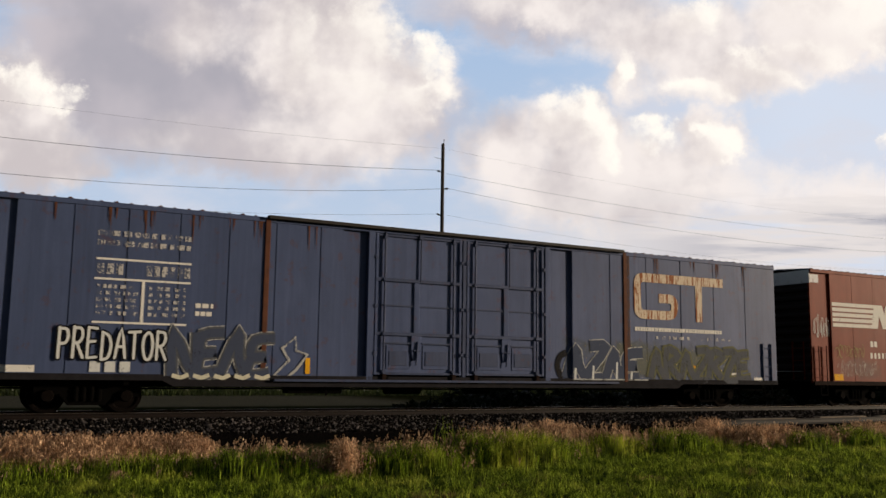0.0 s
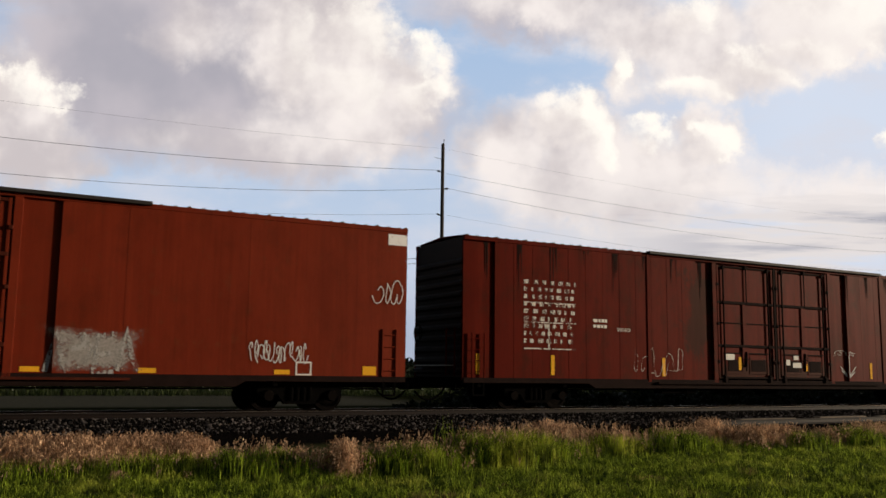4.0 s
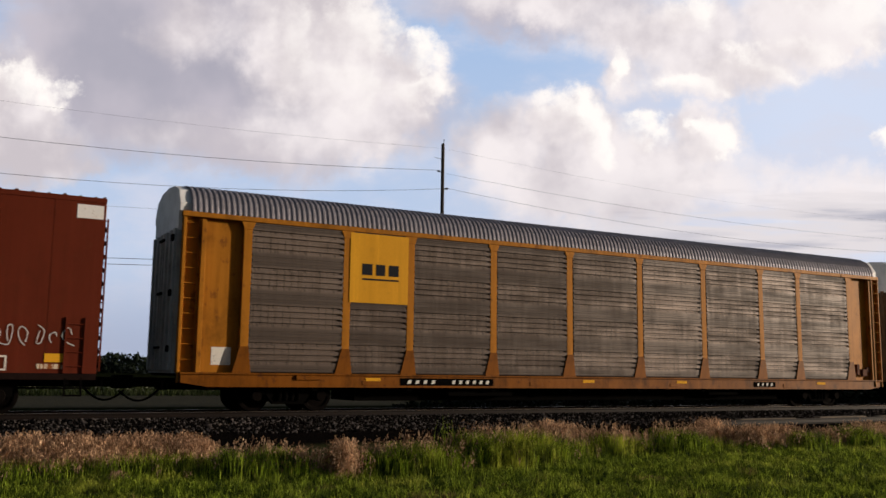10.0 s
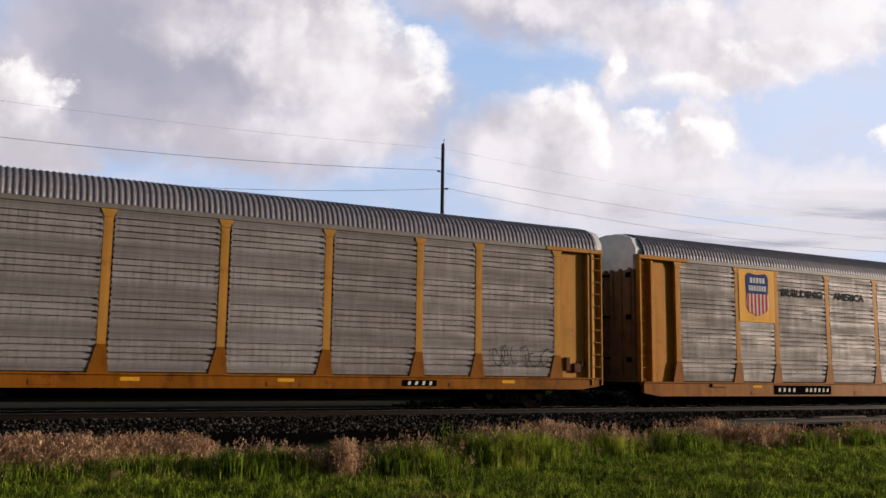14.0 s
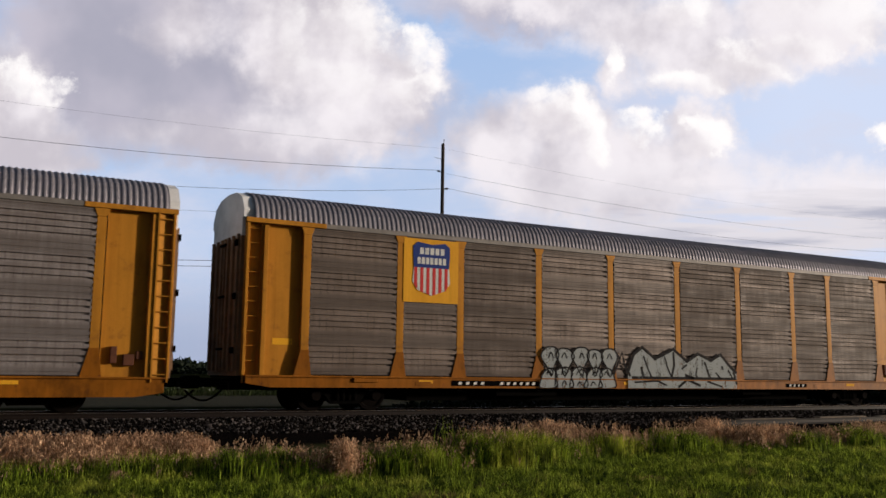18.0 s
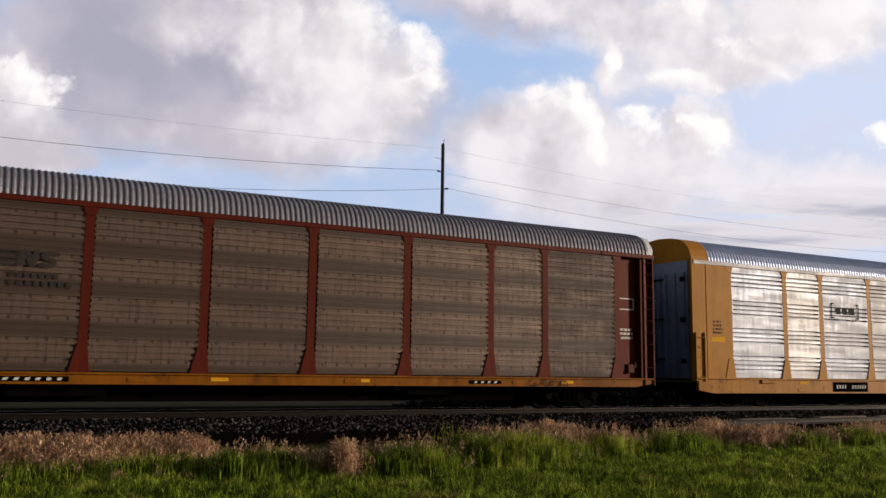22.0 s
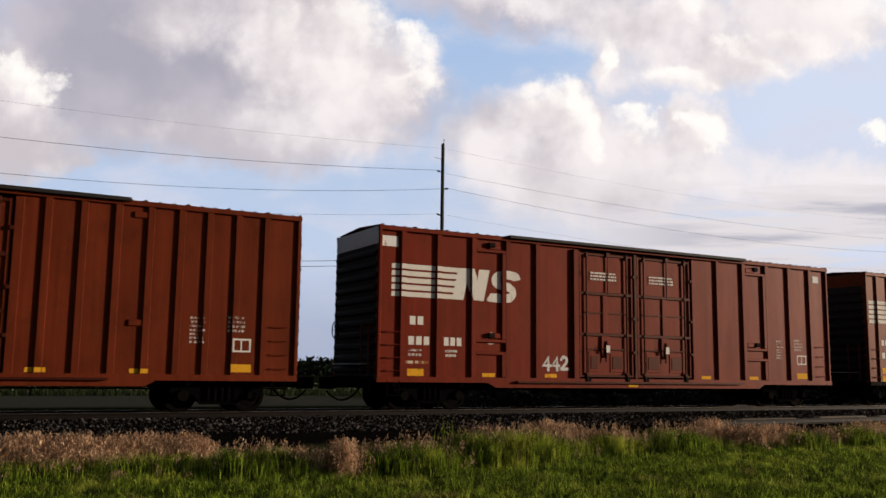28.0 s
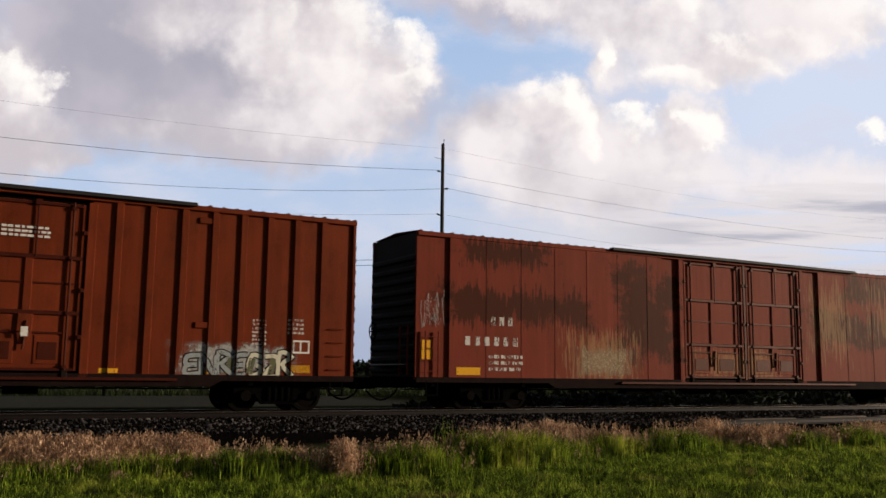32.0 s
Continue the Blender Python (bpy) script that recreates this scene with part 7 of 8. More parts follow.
    put(car, s, "placard", [rect(24.9, 25.4, 0.9, 1.05), rect(23.8, 24.1, 1.0, 1.2)], M["white"], "white notice plate", 0.011)


def brown_boxcar():
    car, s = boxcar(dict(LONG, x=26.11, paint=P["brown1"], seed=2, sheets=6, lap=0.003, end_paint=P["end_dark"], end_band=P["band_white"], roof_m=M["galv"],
                         label="red-brown steel boxcar with white barred emblem and graffiti"), 0.0, 4.6)
    rng = random.Random(102)
    put(car, s, "emblem", horse_bars(1.22, 3.42, 5.72, 3.0, 3.92), M["white"], "white emblem of five bars running into a zigzag")
    put(car, s, "lettering", digits(3.25, 3.7, 2.28, 2.5, 2, rng) + digits(3.2, 4.58, 1.83, 2.05, 6, rng, 0.55), M["white"], "white number blocks")
    put(car, s, "corner_patch", [rect(0.02, 0.5, 4.62, 4.93), rect(25.5, 26.08, 4.62, 4.93)], P["band_white"], "pale corner patch")
    put(car, s, "graffiti_line", scrawl(0.1, 1.0, 2.6, 3.4, rng, 8, 0.025), M["glass_white"], "white sprayed scrawl", 0.008)
    put(car, s, "graffiti_line", scrawl(1.2, 2.9, 1.85, 2.3, rng, 8, 0.035), M["spray_olive"], "", 0.008)
    put(car, s, "graffiti_line", scrawl(8.3, 9.6, 1.7, 2.1, rng, 6, 0.035), M["spray_olive"], "", 0.008)
    w = wild_lines(4.85, 8.1, 0.88, 1.80, 6, random.Random(52))
    spray(car, s, thick(w, 0.37), M["glass_white"], "white edge of sprayed letters", 0.025)
    spray(car, s, thick(w, 0.29), M["spray_blue"], "slate blue sprayed letters", 0.030)
    w = [smooth(p, 3) for p in wild_lines(6.05, 7.35, 1.68, 2.38, 3, random.Random(8))]
    spray(car, s, thick(w, 0.30), M["glass_white"], "white edge of sprayed letters", 0.032)
    spray(car, s, thick(w, 0.24), M["spray_teal"], "teal sprayed letters", 0.036)
    mist(car, s, 4.4, 8.5, 0.84, 1.9, (0.40, 0.41, 0.44), "pale overspray", 0.8)
    w = wild_lines(16.8, 18.9, 0.98, 1.95, 4, rng)
    spray(car, s, thick(w, 0.13), M["spray_grey"], "faded white sprayed letters", 0.010)
    mist(car, s, 16.6, 19.1, 0.9, 2.1, (0.42, 0.40, 0.38), "faded white overspray", 0.7)
    put(car, s, "graffiti_line", scrawl(21.6, 23.2, 1.3, 1.85, rng, 12, 0.035), M["glass_white"], "", 0.008)
    put(car, s, "graffiti_line", scrawl(25.1, 25.9, 2.9, 3.7, rng, 3, 0.035), M["glass_white"], "", 0.008)
    put(car, s, "inspection_box", band([(22.9, 0.98), (22.9, 1.3), (23.3, 1.3), (23.3, 0.98)], 0.04, True), M["white"], "small white data box", 0.009)
    put(car, s, "data_stencil", bars(13.9, 15.1, 3.85, 4.15, 3, rng, 0.09, 0.3), M["faded_white"])
    reflectors(car, s, (4.35, 7.2, 8.85, 11.3, 13.6, 16.3, 18.9, 22.3), 0.98, 1.10)
    put(car, s, "reflector", [rect(1.1, 1.6, 0.98, 1.22), rect(24.8, 25.2, 0.98, 1.22)], M["yellow"], "yellow sticker", 0.006)
    put(car, s, "graffiti_line", scrawl(1.3, 3.6, 1.15, 1.75, rng, 14, 0.02), M["faded_white"], "faded chalked scrawls", 0.004)
    mist(car, s, 1.1, 4.2, 0.9, 2.0, (0.40, 0.36, 0.34), "worn pale overspray", 0.22)


def dark_red_boxcar():
    car, s = boxcar(dict(LONG, x=54.1, paint=P["red"], seed=3, sheets=11, lap=0.006, rust_posts=(7.05, 19.05), end_paint=P["end_dark"], bars=P["sill"],
                         label="dark red steel boxcar with worn white worm emblem"), 2.0, 7.6)
    rng = random.Random(103)
    worm = [(21.7, 3.92), (20.45, 3.92), (20.33, 3.80), (20.33, 2.92), (20.45, 2.78), (21.95, 2.78), (22.08, 2.92), (22.2, 3.72), (22.38, 3.92), (22.55, 3.82), (23.55, 2.85), (23.75, 2.74), (23.9, 2.9), (23.92, 3.92)]
    put(car, s, "emblem", [ribbon(rounded(worm, 0.20), 0.25)], M["rust_white"], "large worn white line emblem")
    runs_down(car, s, [0.7 + 1.25 * i for i in range(20)], 4.98, P["tack"], "dark runs below the roof", rng, 1.6)
    put(car, s, "data_stencil", bars(2.1, 4.05, 1.95, 3.97, 9, rng, 0.12, 0.9), M["faded_white"], "flaking white data lines")
    put(car, s, "rule", [rect(3.0, 3.05, 1.85, 2.6), rect(2.1, 4.05, 1.82, 1.86), rect(2.1, 4.05, 2.62, 2.66), rect(2.1, 4.05, 3.22, 3.26)], M["faded_white"])
    put(car, s, "lettering", bars(4.75, 5.3, 2.5, 2.86, 2, rng, 0.1, 0.3), M["white"])
    put(car, s, "graffiti_word", text_polys("WHO", 5.7, 6.25, 2.45, 2.58, 0.0), M["white"], "small white chalked word")
    put(car, s, "graffiti_line", scrawl(6.3, 8.6, 1.1, 2.0, rng, 7, 0.02), M["faded_white"], "", 0.008)
    put(car, s, "graffiti_line", scrawl(16.1, 17.3, 1.9, 2.1, rng, 6, 0.02) + [band([(17.0, 1.95), (17.0, 1.2)], .03), band([(16.6, 1.5), (17.0, 1.15), (17.35, 1.5)], .03), band([(16.65, 1.35), (17.0, 1.1), (17.3, 1.3)], .03)], M["glass_white"], "chalked arrow mark", 0.008)
    for x in (0.45, 3.1, 7.6, 18.2, 21.9, 25.3):
        put(car, s, "reflector", [rect(x, x + 0.13, 1.05, 1.65)], M["yellow"], "upright yellow reflective strip", 0.008)
    plate = Side([(0, 26.1, 0.012)])
    put(car, plate, "placard", [rect(10.55, 10.95, 1.65, 1.85), rect(13.55, 13.75, 1.5, 1.7), rect(13.9, 14.35, 1.42, 1.6), rect(13.95, 14.2, 1.7, 1.85)], M["white"], "white torn placards on the doors")
    put(car, plate, "reflector", [rect(11.15, 11.28, 1.3, 1.75), rect(14.55, 14.68, 1.3, 1.75)], M["yellow"])


def faded_boxcar():
    car, s = boxcar(dict(LONG, x=82.12, top=5.14, paint=P["brown2"], seed=4, sheets=8, lap=0.003, end_paint=P["end_dark"], end_band=P["band_white"],
                         label="faded brown steel boxcar with white barred emblem and large graffiti"), 4.9, 10.8)
    rng = random.Random(104)
    put(car, s, "emblem", horse_bars(0.62, 2.42, 4.64, 3.34, 4.22), M["white"], "white emblem of five bars running into a zigzag")
    put(car, s, "lettering", digits(2.0, 2.45, 2.15, 2.38, 2, rng), M["white"])
    put(car, s, "lettering", bars(1.9, 3.0, 1.5, 1.75, 2, rng, 0.14, 0.3), M["faded_white"])
    mist(car, s, 2.4, 10.0, 0.84, 2.55, (0.34, 0.31, 0.36), "grey lavender overspray", 0.75)
    mist(car, s, 2.2, 4.6, 1.2, 2.4, (0.45, 0.33, 0.09), "ochre overspray", 0.8, 0.005)
    mist(car, s, 5.6, 9.9, 1.5, 2.6, (0.45, 0.33, 0.09), "ochre overspray", 0.8, 0.005)
    spray(car, s, hand_word("GaSm", 4.55, 9.50, 0.98, 2.16, 0.58, random.Random(8), 0.02), M["glass_white"], "broad white edge of a sprayed word", 0.026)
    spray(car, s, hand_word("GaSm", 4.55, 9.50, 0.98, 2.16, 0.38, random.Random(8), 0.02), M["spray_black"], "large black sprayed word", 0.032)
    put(car, s, "graffiti_line", scrawl(0.5, 1.8, 1.6, 2.05, rng, 6, 0.03), M["glass_white"], "", 0.008)
    sill = Side([(0, 26.1, -0.024)])
    put(car, sill, "graffiti_line", scrawl(0.2, 2.6, 0.80, 0.94, rng, 12, 0.02), M["glass_white"], "", 0.006)
    mist(car, s, 16.9, 20.3, 0.90, 1.85, (0.27, 0.24, 0.25), "greyed overspray", 0.75)
    w = wild_lines(17.25, 20.0, 1.02, 1.60, 8, rng)
    spray(car, s, thick(w, 0.06), M["spray_ghost"], "washed-out pale sprayed letters", 0.008)
    mist(car, s, 19.9, 23.1, 0.80, 1.85, (0.030, 0.040, 0.075), "navy blue sprayed patch", 1.0, 0.005)
    w = wild_lines(20.4, 22.7, 0.98, 1.58, 5, rng)
    spray(car, s, thick(w, 0.13), M["spray_blue"], "slate blue sprayed letters", 0.009)
    spray(car, s, thick(w, 0.035), M["spray_ghost"], "thin pale lines in sprayed letters", 0.013)
    put(car, s, "corner_patch", [rect(25.45, 26.05, 4.62, 4.95)], P["band_white"], "pale corner patch")
    put(car, s, "patch", [rect(22.6, 23.35, 1.5, 1.85)], P["end_dark"], "dark repaint patch", 0.012)
    put(car, s, "graffiti_line", scrawl(23.7, 25.6, 1.55, 2.05, rng, 6, 0.03), M["glass_white"], "", 0.008)
    put(car, s, "inspection_box", band([(23.65, 1.02), (23.65, 1.32), (24.15, 1.32), (24.15, 1.02)], 0.04, True) + band([(23.9, 1.02), (23.9, 1.3)], .05), M["white"], "small white data box", 0.009)
    reflectors(car, s, (3.6, 7.0, 10.9, 17.2, 19.6, 22.4), 0.98, 1.10)
    put(car, s, "reflector", [rect(0.55, 1.1, 1.42, 1.64), rect(24.95, 25.4, 1.2, 1.4)], M["yellow"], "yellow sticker", 0.006)
    put(car, s, "reflector", [rect(0.7, 1.2, 1.22, 1.34), rect(24.8, 25.35, 1.05, 1.16)], M["rust_white"], "", 0.006)
    put(car, s, "data_stencil", bars(14.3, 15.0, 3.85, 4.15, 3, rng, 0.09, 0.3) + bars(14.3, 15.0, 3.1, 3.4, 3, rng, 0.09, 0.3), M["faded_white"])


def shield(car, side, x0, x1, z0, z1):
    """A shield emblem: navy head with white bars, red and white stripes below."""
    w = x1 - x0
    zc = z0 + (z1 - z0) * 0.52
    low = [(x0 + w * 0.02, zc), (x0 - w * 0.01, z0 + (z1 - z0) * 0.25), (x0 + w * 0.12, z0 + (z1 - z0) * 0.10), (x0 + w * 0.5, z0), (x1 - w * 0.12, z0 + (z1 - z0) * 0.10), (x1 + w * 0.01, z0 + (z1 - z0) * 0.25), (x1 - w * 0.02, zc)]
    head = [(x0 + w * 0.02, zc), (x1 - w * 0.02, zc), (x1, zc + (z1 - zc) * 0.5), (x1, z1 - 0.12), (x1 - w * 0.12, z1), (x0 + w * 0.5, z1 - 0.06), (x0 + w * 0.12, z1), (x0, z1 - 0.12), (x0, zc + (z1 - zc) * 0.5)]
    put(car, side, "shield", [low], M["glass_white"], "white lower field of the shield emblem", 0.012)
    stripes = []
    for i in range(6):
        a = x0 + w * (0.03 + 0.165 * i)
        stripes += [p for p in [clip_x(low, a, a + w * 0.085)] if len(p) > 2]
    put(car, side, "shield_stripe", stripes, M["red"], "red stripes of the shield", 0.016)
    put(car, side, "shield", [[head[4], head[5], head[6], head[7], head[8], head[0], head[1], head[2], head[3]][::-1]], M["navy"], "navy head of the shield emblem", 0.013)
    rng = random.Random(9)
    put(car, side, "shield_bar", digits(x0 + w * 0.16, x1 - w * 0.14, zc + (z1 - zc) * 0.52, zc + (z1 - zc) * 0.78, 5, rng) + digits(x0 + w * 0.1, x1 - w * 0.1, zc + (z1 - zc) * 0.14, zc + (z1 - zc) * 0.4, 7, rng), M["glass_white"], "", 0.017)


def racks():
    base = dict(frame=P["yellow"], deck=P["deck"], roof=P["roof_grey"], leaf_m=P["end_brown"], number_at=(6.25, 9.3))
    rng = random.Random(201)
    # first rack: dirt-tan screens, yellow emblem plate
    car, s, sill = autorack(dict(base, frame=P["yellow_rusty"], deck=P["deck_dark"], x=109.95, low=1.03, deck_low=0.65, panel=P["tan"], seed=21, panel_label="dirty tan perforated screen", leaf_m=P["end_grey"], end_m=P["end_pale"],
                                 label="yellow autorack with dirt-tan screens and a yellow emblem plate"), 8.2, 13.0)
    part("emblem_plate", boxes((4.66, 6.44, -0.046, 0.03, 2.95, 4.87)), P["plate"], car, "bright yellow emblem plate")
    plate = Side([(4.6, 6.5, -0.048)])
    put(car, plate, "emblem", [rect(5.02, 5.33, 3.72, 4.03), rect(5.44, 5.72, 3.72, 4.03), rect(5.83, 6.14, 3.72, 4.03), rect(5.02, 6.14, 3.58, 3.63)], M["mark_dark"], "dark emblem blocks")
    bay = Side([(0, 2, 0.128)])
    put(car, bay, "placard", [rect(1.0, 1.5, 1.2, 1.65)], M["white"], "pale notice plate")
    # second rack: pale grey screens with a dark word
    car, s, sill = autorack(dict(base, frame=P["yellow_pale"], chord=P["chord_grey"], x=138.6, low=1.0, deck_low=0.62, panel=P["grey"], seed=22, panel_label="pale grey perforated screen", end_m=P["end_pale"],
                                 label="yellow autorack with pale grey screens and a dark word mark"), 10.0, 15.4)
    put(car, s, "word_mark", digits(6.76, 9.10, 3.38, 3.62, 8, rng, 0.6), M["mark_faint"], "dark blocks of the word mark", 0.032)
    put(car, bay, "graffiti_line", scrawl(0.9, 1.6, 2.9, 3.5, rng, 3, 0.02), M["mark_faint"], "")
    put(car, s, "graffiti_line", scrawl(23.0, 25.1, 1.3, 1.95, rng, 6, 0.035), M["mark_dark"], "dark sprayed scrawl", 0.034)
    put(car, s, "graffiti_line", scrawl(7.5, 8.1, 1.45, 1.65, rng, 2, 0.03), M["mark_dark"], "", 0.034)
    # third rack: shield and slogan
    car, s, sill = autorack(dict(base, chord=P["chord_grey"], x=167.25, low=0.9, deck_low=0.4, panel=P["grey2"], seed=23, panel_label="pale grey perforated screen", end_m=P["end_pale"], 
                                 label="yellow autorack with grey screens, shield emblem and slogan"), 12.6, 18.4)
    part("emblem_plate", boxes((4.66, 6.44, -0.046, 0.03, 3.0, 4.87)), P["plate"], car, "yellow emblem plate")
    shield(car, plate, 5.0, 6.12, 3.2, 4.75)
    put(car, s, "slogan", text_polys("BUILDING", 6.85, 9.05, 4.00, 4.28, 0.035), M["mark_dark"], "dark slogan on the screen", 0.034)
    put(car, s, "slogan", text_polys("AMERICA", 9.65, 11.45, 4.00, 4.28, 0.035), M["mark_dark"], "dark slogan on the screen", 0.034)
    mist(car, s, 15.1, 17.3, 1.0, 2.1, (0.45, 0.43, 0.42), "washed-out white overspray", 0.55, 0.026)
    w = wild_lines(15.4, 17.0, 1.15, 1.9, 3, rng)
    spray(car, s, thick(w, 0.20), M["spray_ghost"], "washed-out white sprayed letters", 0.030)
    put(car, s, "graffiti_line", scrawl(6.8, 10.5, 1.15, 2.0, rng, 11, 0.045), M["spray_ghost"], "washed-out white scrawl", 0.034)
    # fourth rack: brown screens, large shield, white graffiti
    car, s, sill = autorack(dict(base, chord=P["chord_grey"], x=196.12, low=0.98, deck_low=0.645, panel=P["olive"], seed=24, panel_label="brown dirty perforated screen", end_m=P["end_pale"],
                                 label="yellow autorack with brown screens, shield emblem and white graffiti"), 15.0, 21.4)
    part("emblem_plate", boxes((4.66, 6.44, -0.046, 0.03, 3.05, 4.87)), P["plate"], car, "yellow emblem plate")
    shield(car, plate, 4.95, 6.15, 3.25, 4.78)
    low = Side([(8, 20, -0.075)])
    f, l = arches(9.4, 12.3, 1.02, 1.92, 5, rng, True)
    spray(car, low, f, M["spray_mist"], "pale sprayed letters with round heads", 0.008, 0.665)
    spray(car, low, l, M["spray_black"], "black lines of sprayed letters", 0.014, 0.665)
    f, l = arches(9.35, 12.2, 0.66, 1.30, 5, rng)
    spray(car, low, f, M["spray_mist"], "pale sprayed letters with round heads", 0.011, 0.665)
    spray(car, low, l, M["spray_black"], "black lines of sprayed letters", 0.016, 0.665)
    w = wild_lines(12.15, 12.9, 1.05, 1.75, 1, rng)
    spray(car, low, thick(w, 0.10), M["spray_black"], "black sprayed strokes", 0.008, 0.665)
    # a jagged white mass with black cuts in it
    mass = [(12.7, 0.66), (12.75, 1.2), (13.0, 1.75), (13.35, 1.98), (13.9, 1.62), (14.3, 1.78), (14.7, 1.95), (15.3, 1.55), (15.8, 1.82), (16.4, 1.6), (16.85, 1.82), (17.3, 1.4), (17.6, 1.2), (17.55, 0.66)]
    spray(car, low, [[[(a[0], 0.66), (b[0], 0.66), b, a] for a, b in zip(mass[1:], mass[2:-1])]], M["spray_mist"], "jagged white sprayed mass", 0.008, 0.665)
    spray(car, low, [ribbon(mass[1:-1], 0.10)], M["spray_black"], "black top edge of the sprayed mass", 0.011, 0.665)
    cuts = ([(13.4, 1.7), (13.55, 1.35), (13.75, 1.0)], [(13.3, 1.35), (13.4, 0.98)], [(14.3, 1.7), (14.45, 1.3), (14.65, 0.95)], [(14.7, 1.85), (14.72, 1.4), (14.6, 1.0)], [(15.05, 1.3), (15.3, 1.45)], [(15.2, 1.1), (15.6, 1.0)],
            [(15.75, 1.35), (15.68, 1.1), (15.8, 1.0)], [(16.1, 1.55), (16.25, 1.2), (16.35, 0.9)], [(16.6, 1.2), (16.85, 0.98)], [(16.9, 1.42), (16.95, 1.3)], [(17.2, 1.3), (17.4, 1.0)], [(12.9, 1.0), (17.5, 0.99)], [(13.0, 0.85), (14.0, 0.9), (14.4, 0.75)], [(14.9, 0.7), (15.3, 0.95), (15.9, 0.75)], [(16.2, 0.9), (16.9, 0.72)], [(17.45, 1.25), (17.6, 0.8)])
    spray(car, low, [ribbon(list(c), 0.09 if i % 2 else 0.06) for i, c in enumerate(cuts)], M["spray_black"], "black cuts between sprayed letters", 0.012, 0.665)
    put(car, bay, "placard", [rect(0.95, 1.5, 1.75, 1.92)], M["yellow"], "yellow notice strip")
    # fifth rack: maroon frame
    car, s, sill = autorack(dict(base, groove=0.02, x=224.55, shift=0.23, low=1.0, deck_low=0.70, leaf_m=P["end_dark"], frame=P["maroon"], foot=P["maroon"], chord=P["maroon"], panel=P["dusty"], seed=25, panel_label="dusty brown perforated screen", end_m=P["end_pale"],
                                 label="maroon autorack with dusty brown screens on a yellow deck"), 17.8, 24.2)
    put(car, s, "emblem", horse_bars(6.95, 8.02, 8.92, 3.38, 3.76) + digits(7.85, 8.95, 3.12, 3.25, 7, rng) + digits(7.85, 9.25, 2.93, 3.06, 8, rng), M["mark_faint"], "faded dark emblem", 0.034)
    put(car, bay, "graffiti_line", scrawl(0.9, 1.6, 1.5, 1.9, rng, 4, 0.03), M["glass_white"], "")
    bay2 = Side([(25.4, 27.3, 0.128)])
    put(car, bay2, "inspection_box", band([(25.75, 3.2), (25.75, 3.55), (26.45, 3.55), (26.45, 3.2)], 0.04, True) + bars(25.8, 26.4, 2.2, 2.6, 3, rng, .1, .3), M["white"], "white data box")
    put(car, sill, "graffiti_line", scrawl(22.2, 23.6, 0.72, 0.92, rng, 6, 0.03), M["mark_dark"], "", 0.006)
    # sixth rack: bright silver screens, smooth yellow ends
    car, s, sill = autorack(dict(base, groove=0.08, x=253.45, low=1.04, deck_low=0.5, L=27.05, leaf_m=P["end_blue"], frame=P["yellow2"], deck=P["deck_new"], foot=P["yellow2"], panel=P["silver"], roof=P["roof_blue"], newer=True, seed=26, chord=P["dull"],
                                 odd={1: P["dull"], 3: P["dull"], 6: P["dull"]}, number_at=(7.0, 9.0), panel_label="bright silver perforated screen", end_m=P["end_blue"],
                                 label="newer yellow autorack with bright silver screens and smooth ends"), 20.4, 26.9)
    z0, z1 = 3.34, 3.86
    put(car, s, "emblem", [rect(7.35, 7.64, 3.47, 3.72), rect(7.75, 8.01, 3.47, 3.72), rect(8.12, 8.42, 3.47, 3.72)] + band([(7.22, z1), (7.1, z1), (7.1, z0), (7.22, z0)], 0.05) + band([(8.54, z1), (8.66, z1), (8.66, z0), (8.54, z0)], 0.05)
        + [rect(x, x + .09, 3.22, 3.29) for x in (7.25, 7.4, 8.28, 8.43)], M["mark_dark"], "black bracketed emblem blocks", 0.034)
    put(car, s, "placard", [rect(0.85, 1.5, 2.25, 2.42)], M["yellow"], "yellow notice strip")
    put(car, s, "data_stencil", bars(0.95, 1.4, 2.5, 3.0, 4, rng, 0.08, 0.6), M["mark_faint"])


def ribbed_ribs(kind):
    if kind == "wide":
        return [0.79, 1.94, 3.11, 4.31, 5.40, 13.02, 14.28, 15.45, 16.63, 17.75]
    return [0.72, 1.46, 2.16, 2.92, 3.68, 4.46, 5.18, 5.90, 6.50, 12.47, 13.26, 14.05, 14.82, 15.57, 16.28, 17.03, 17.79]


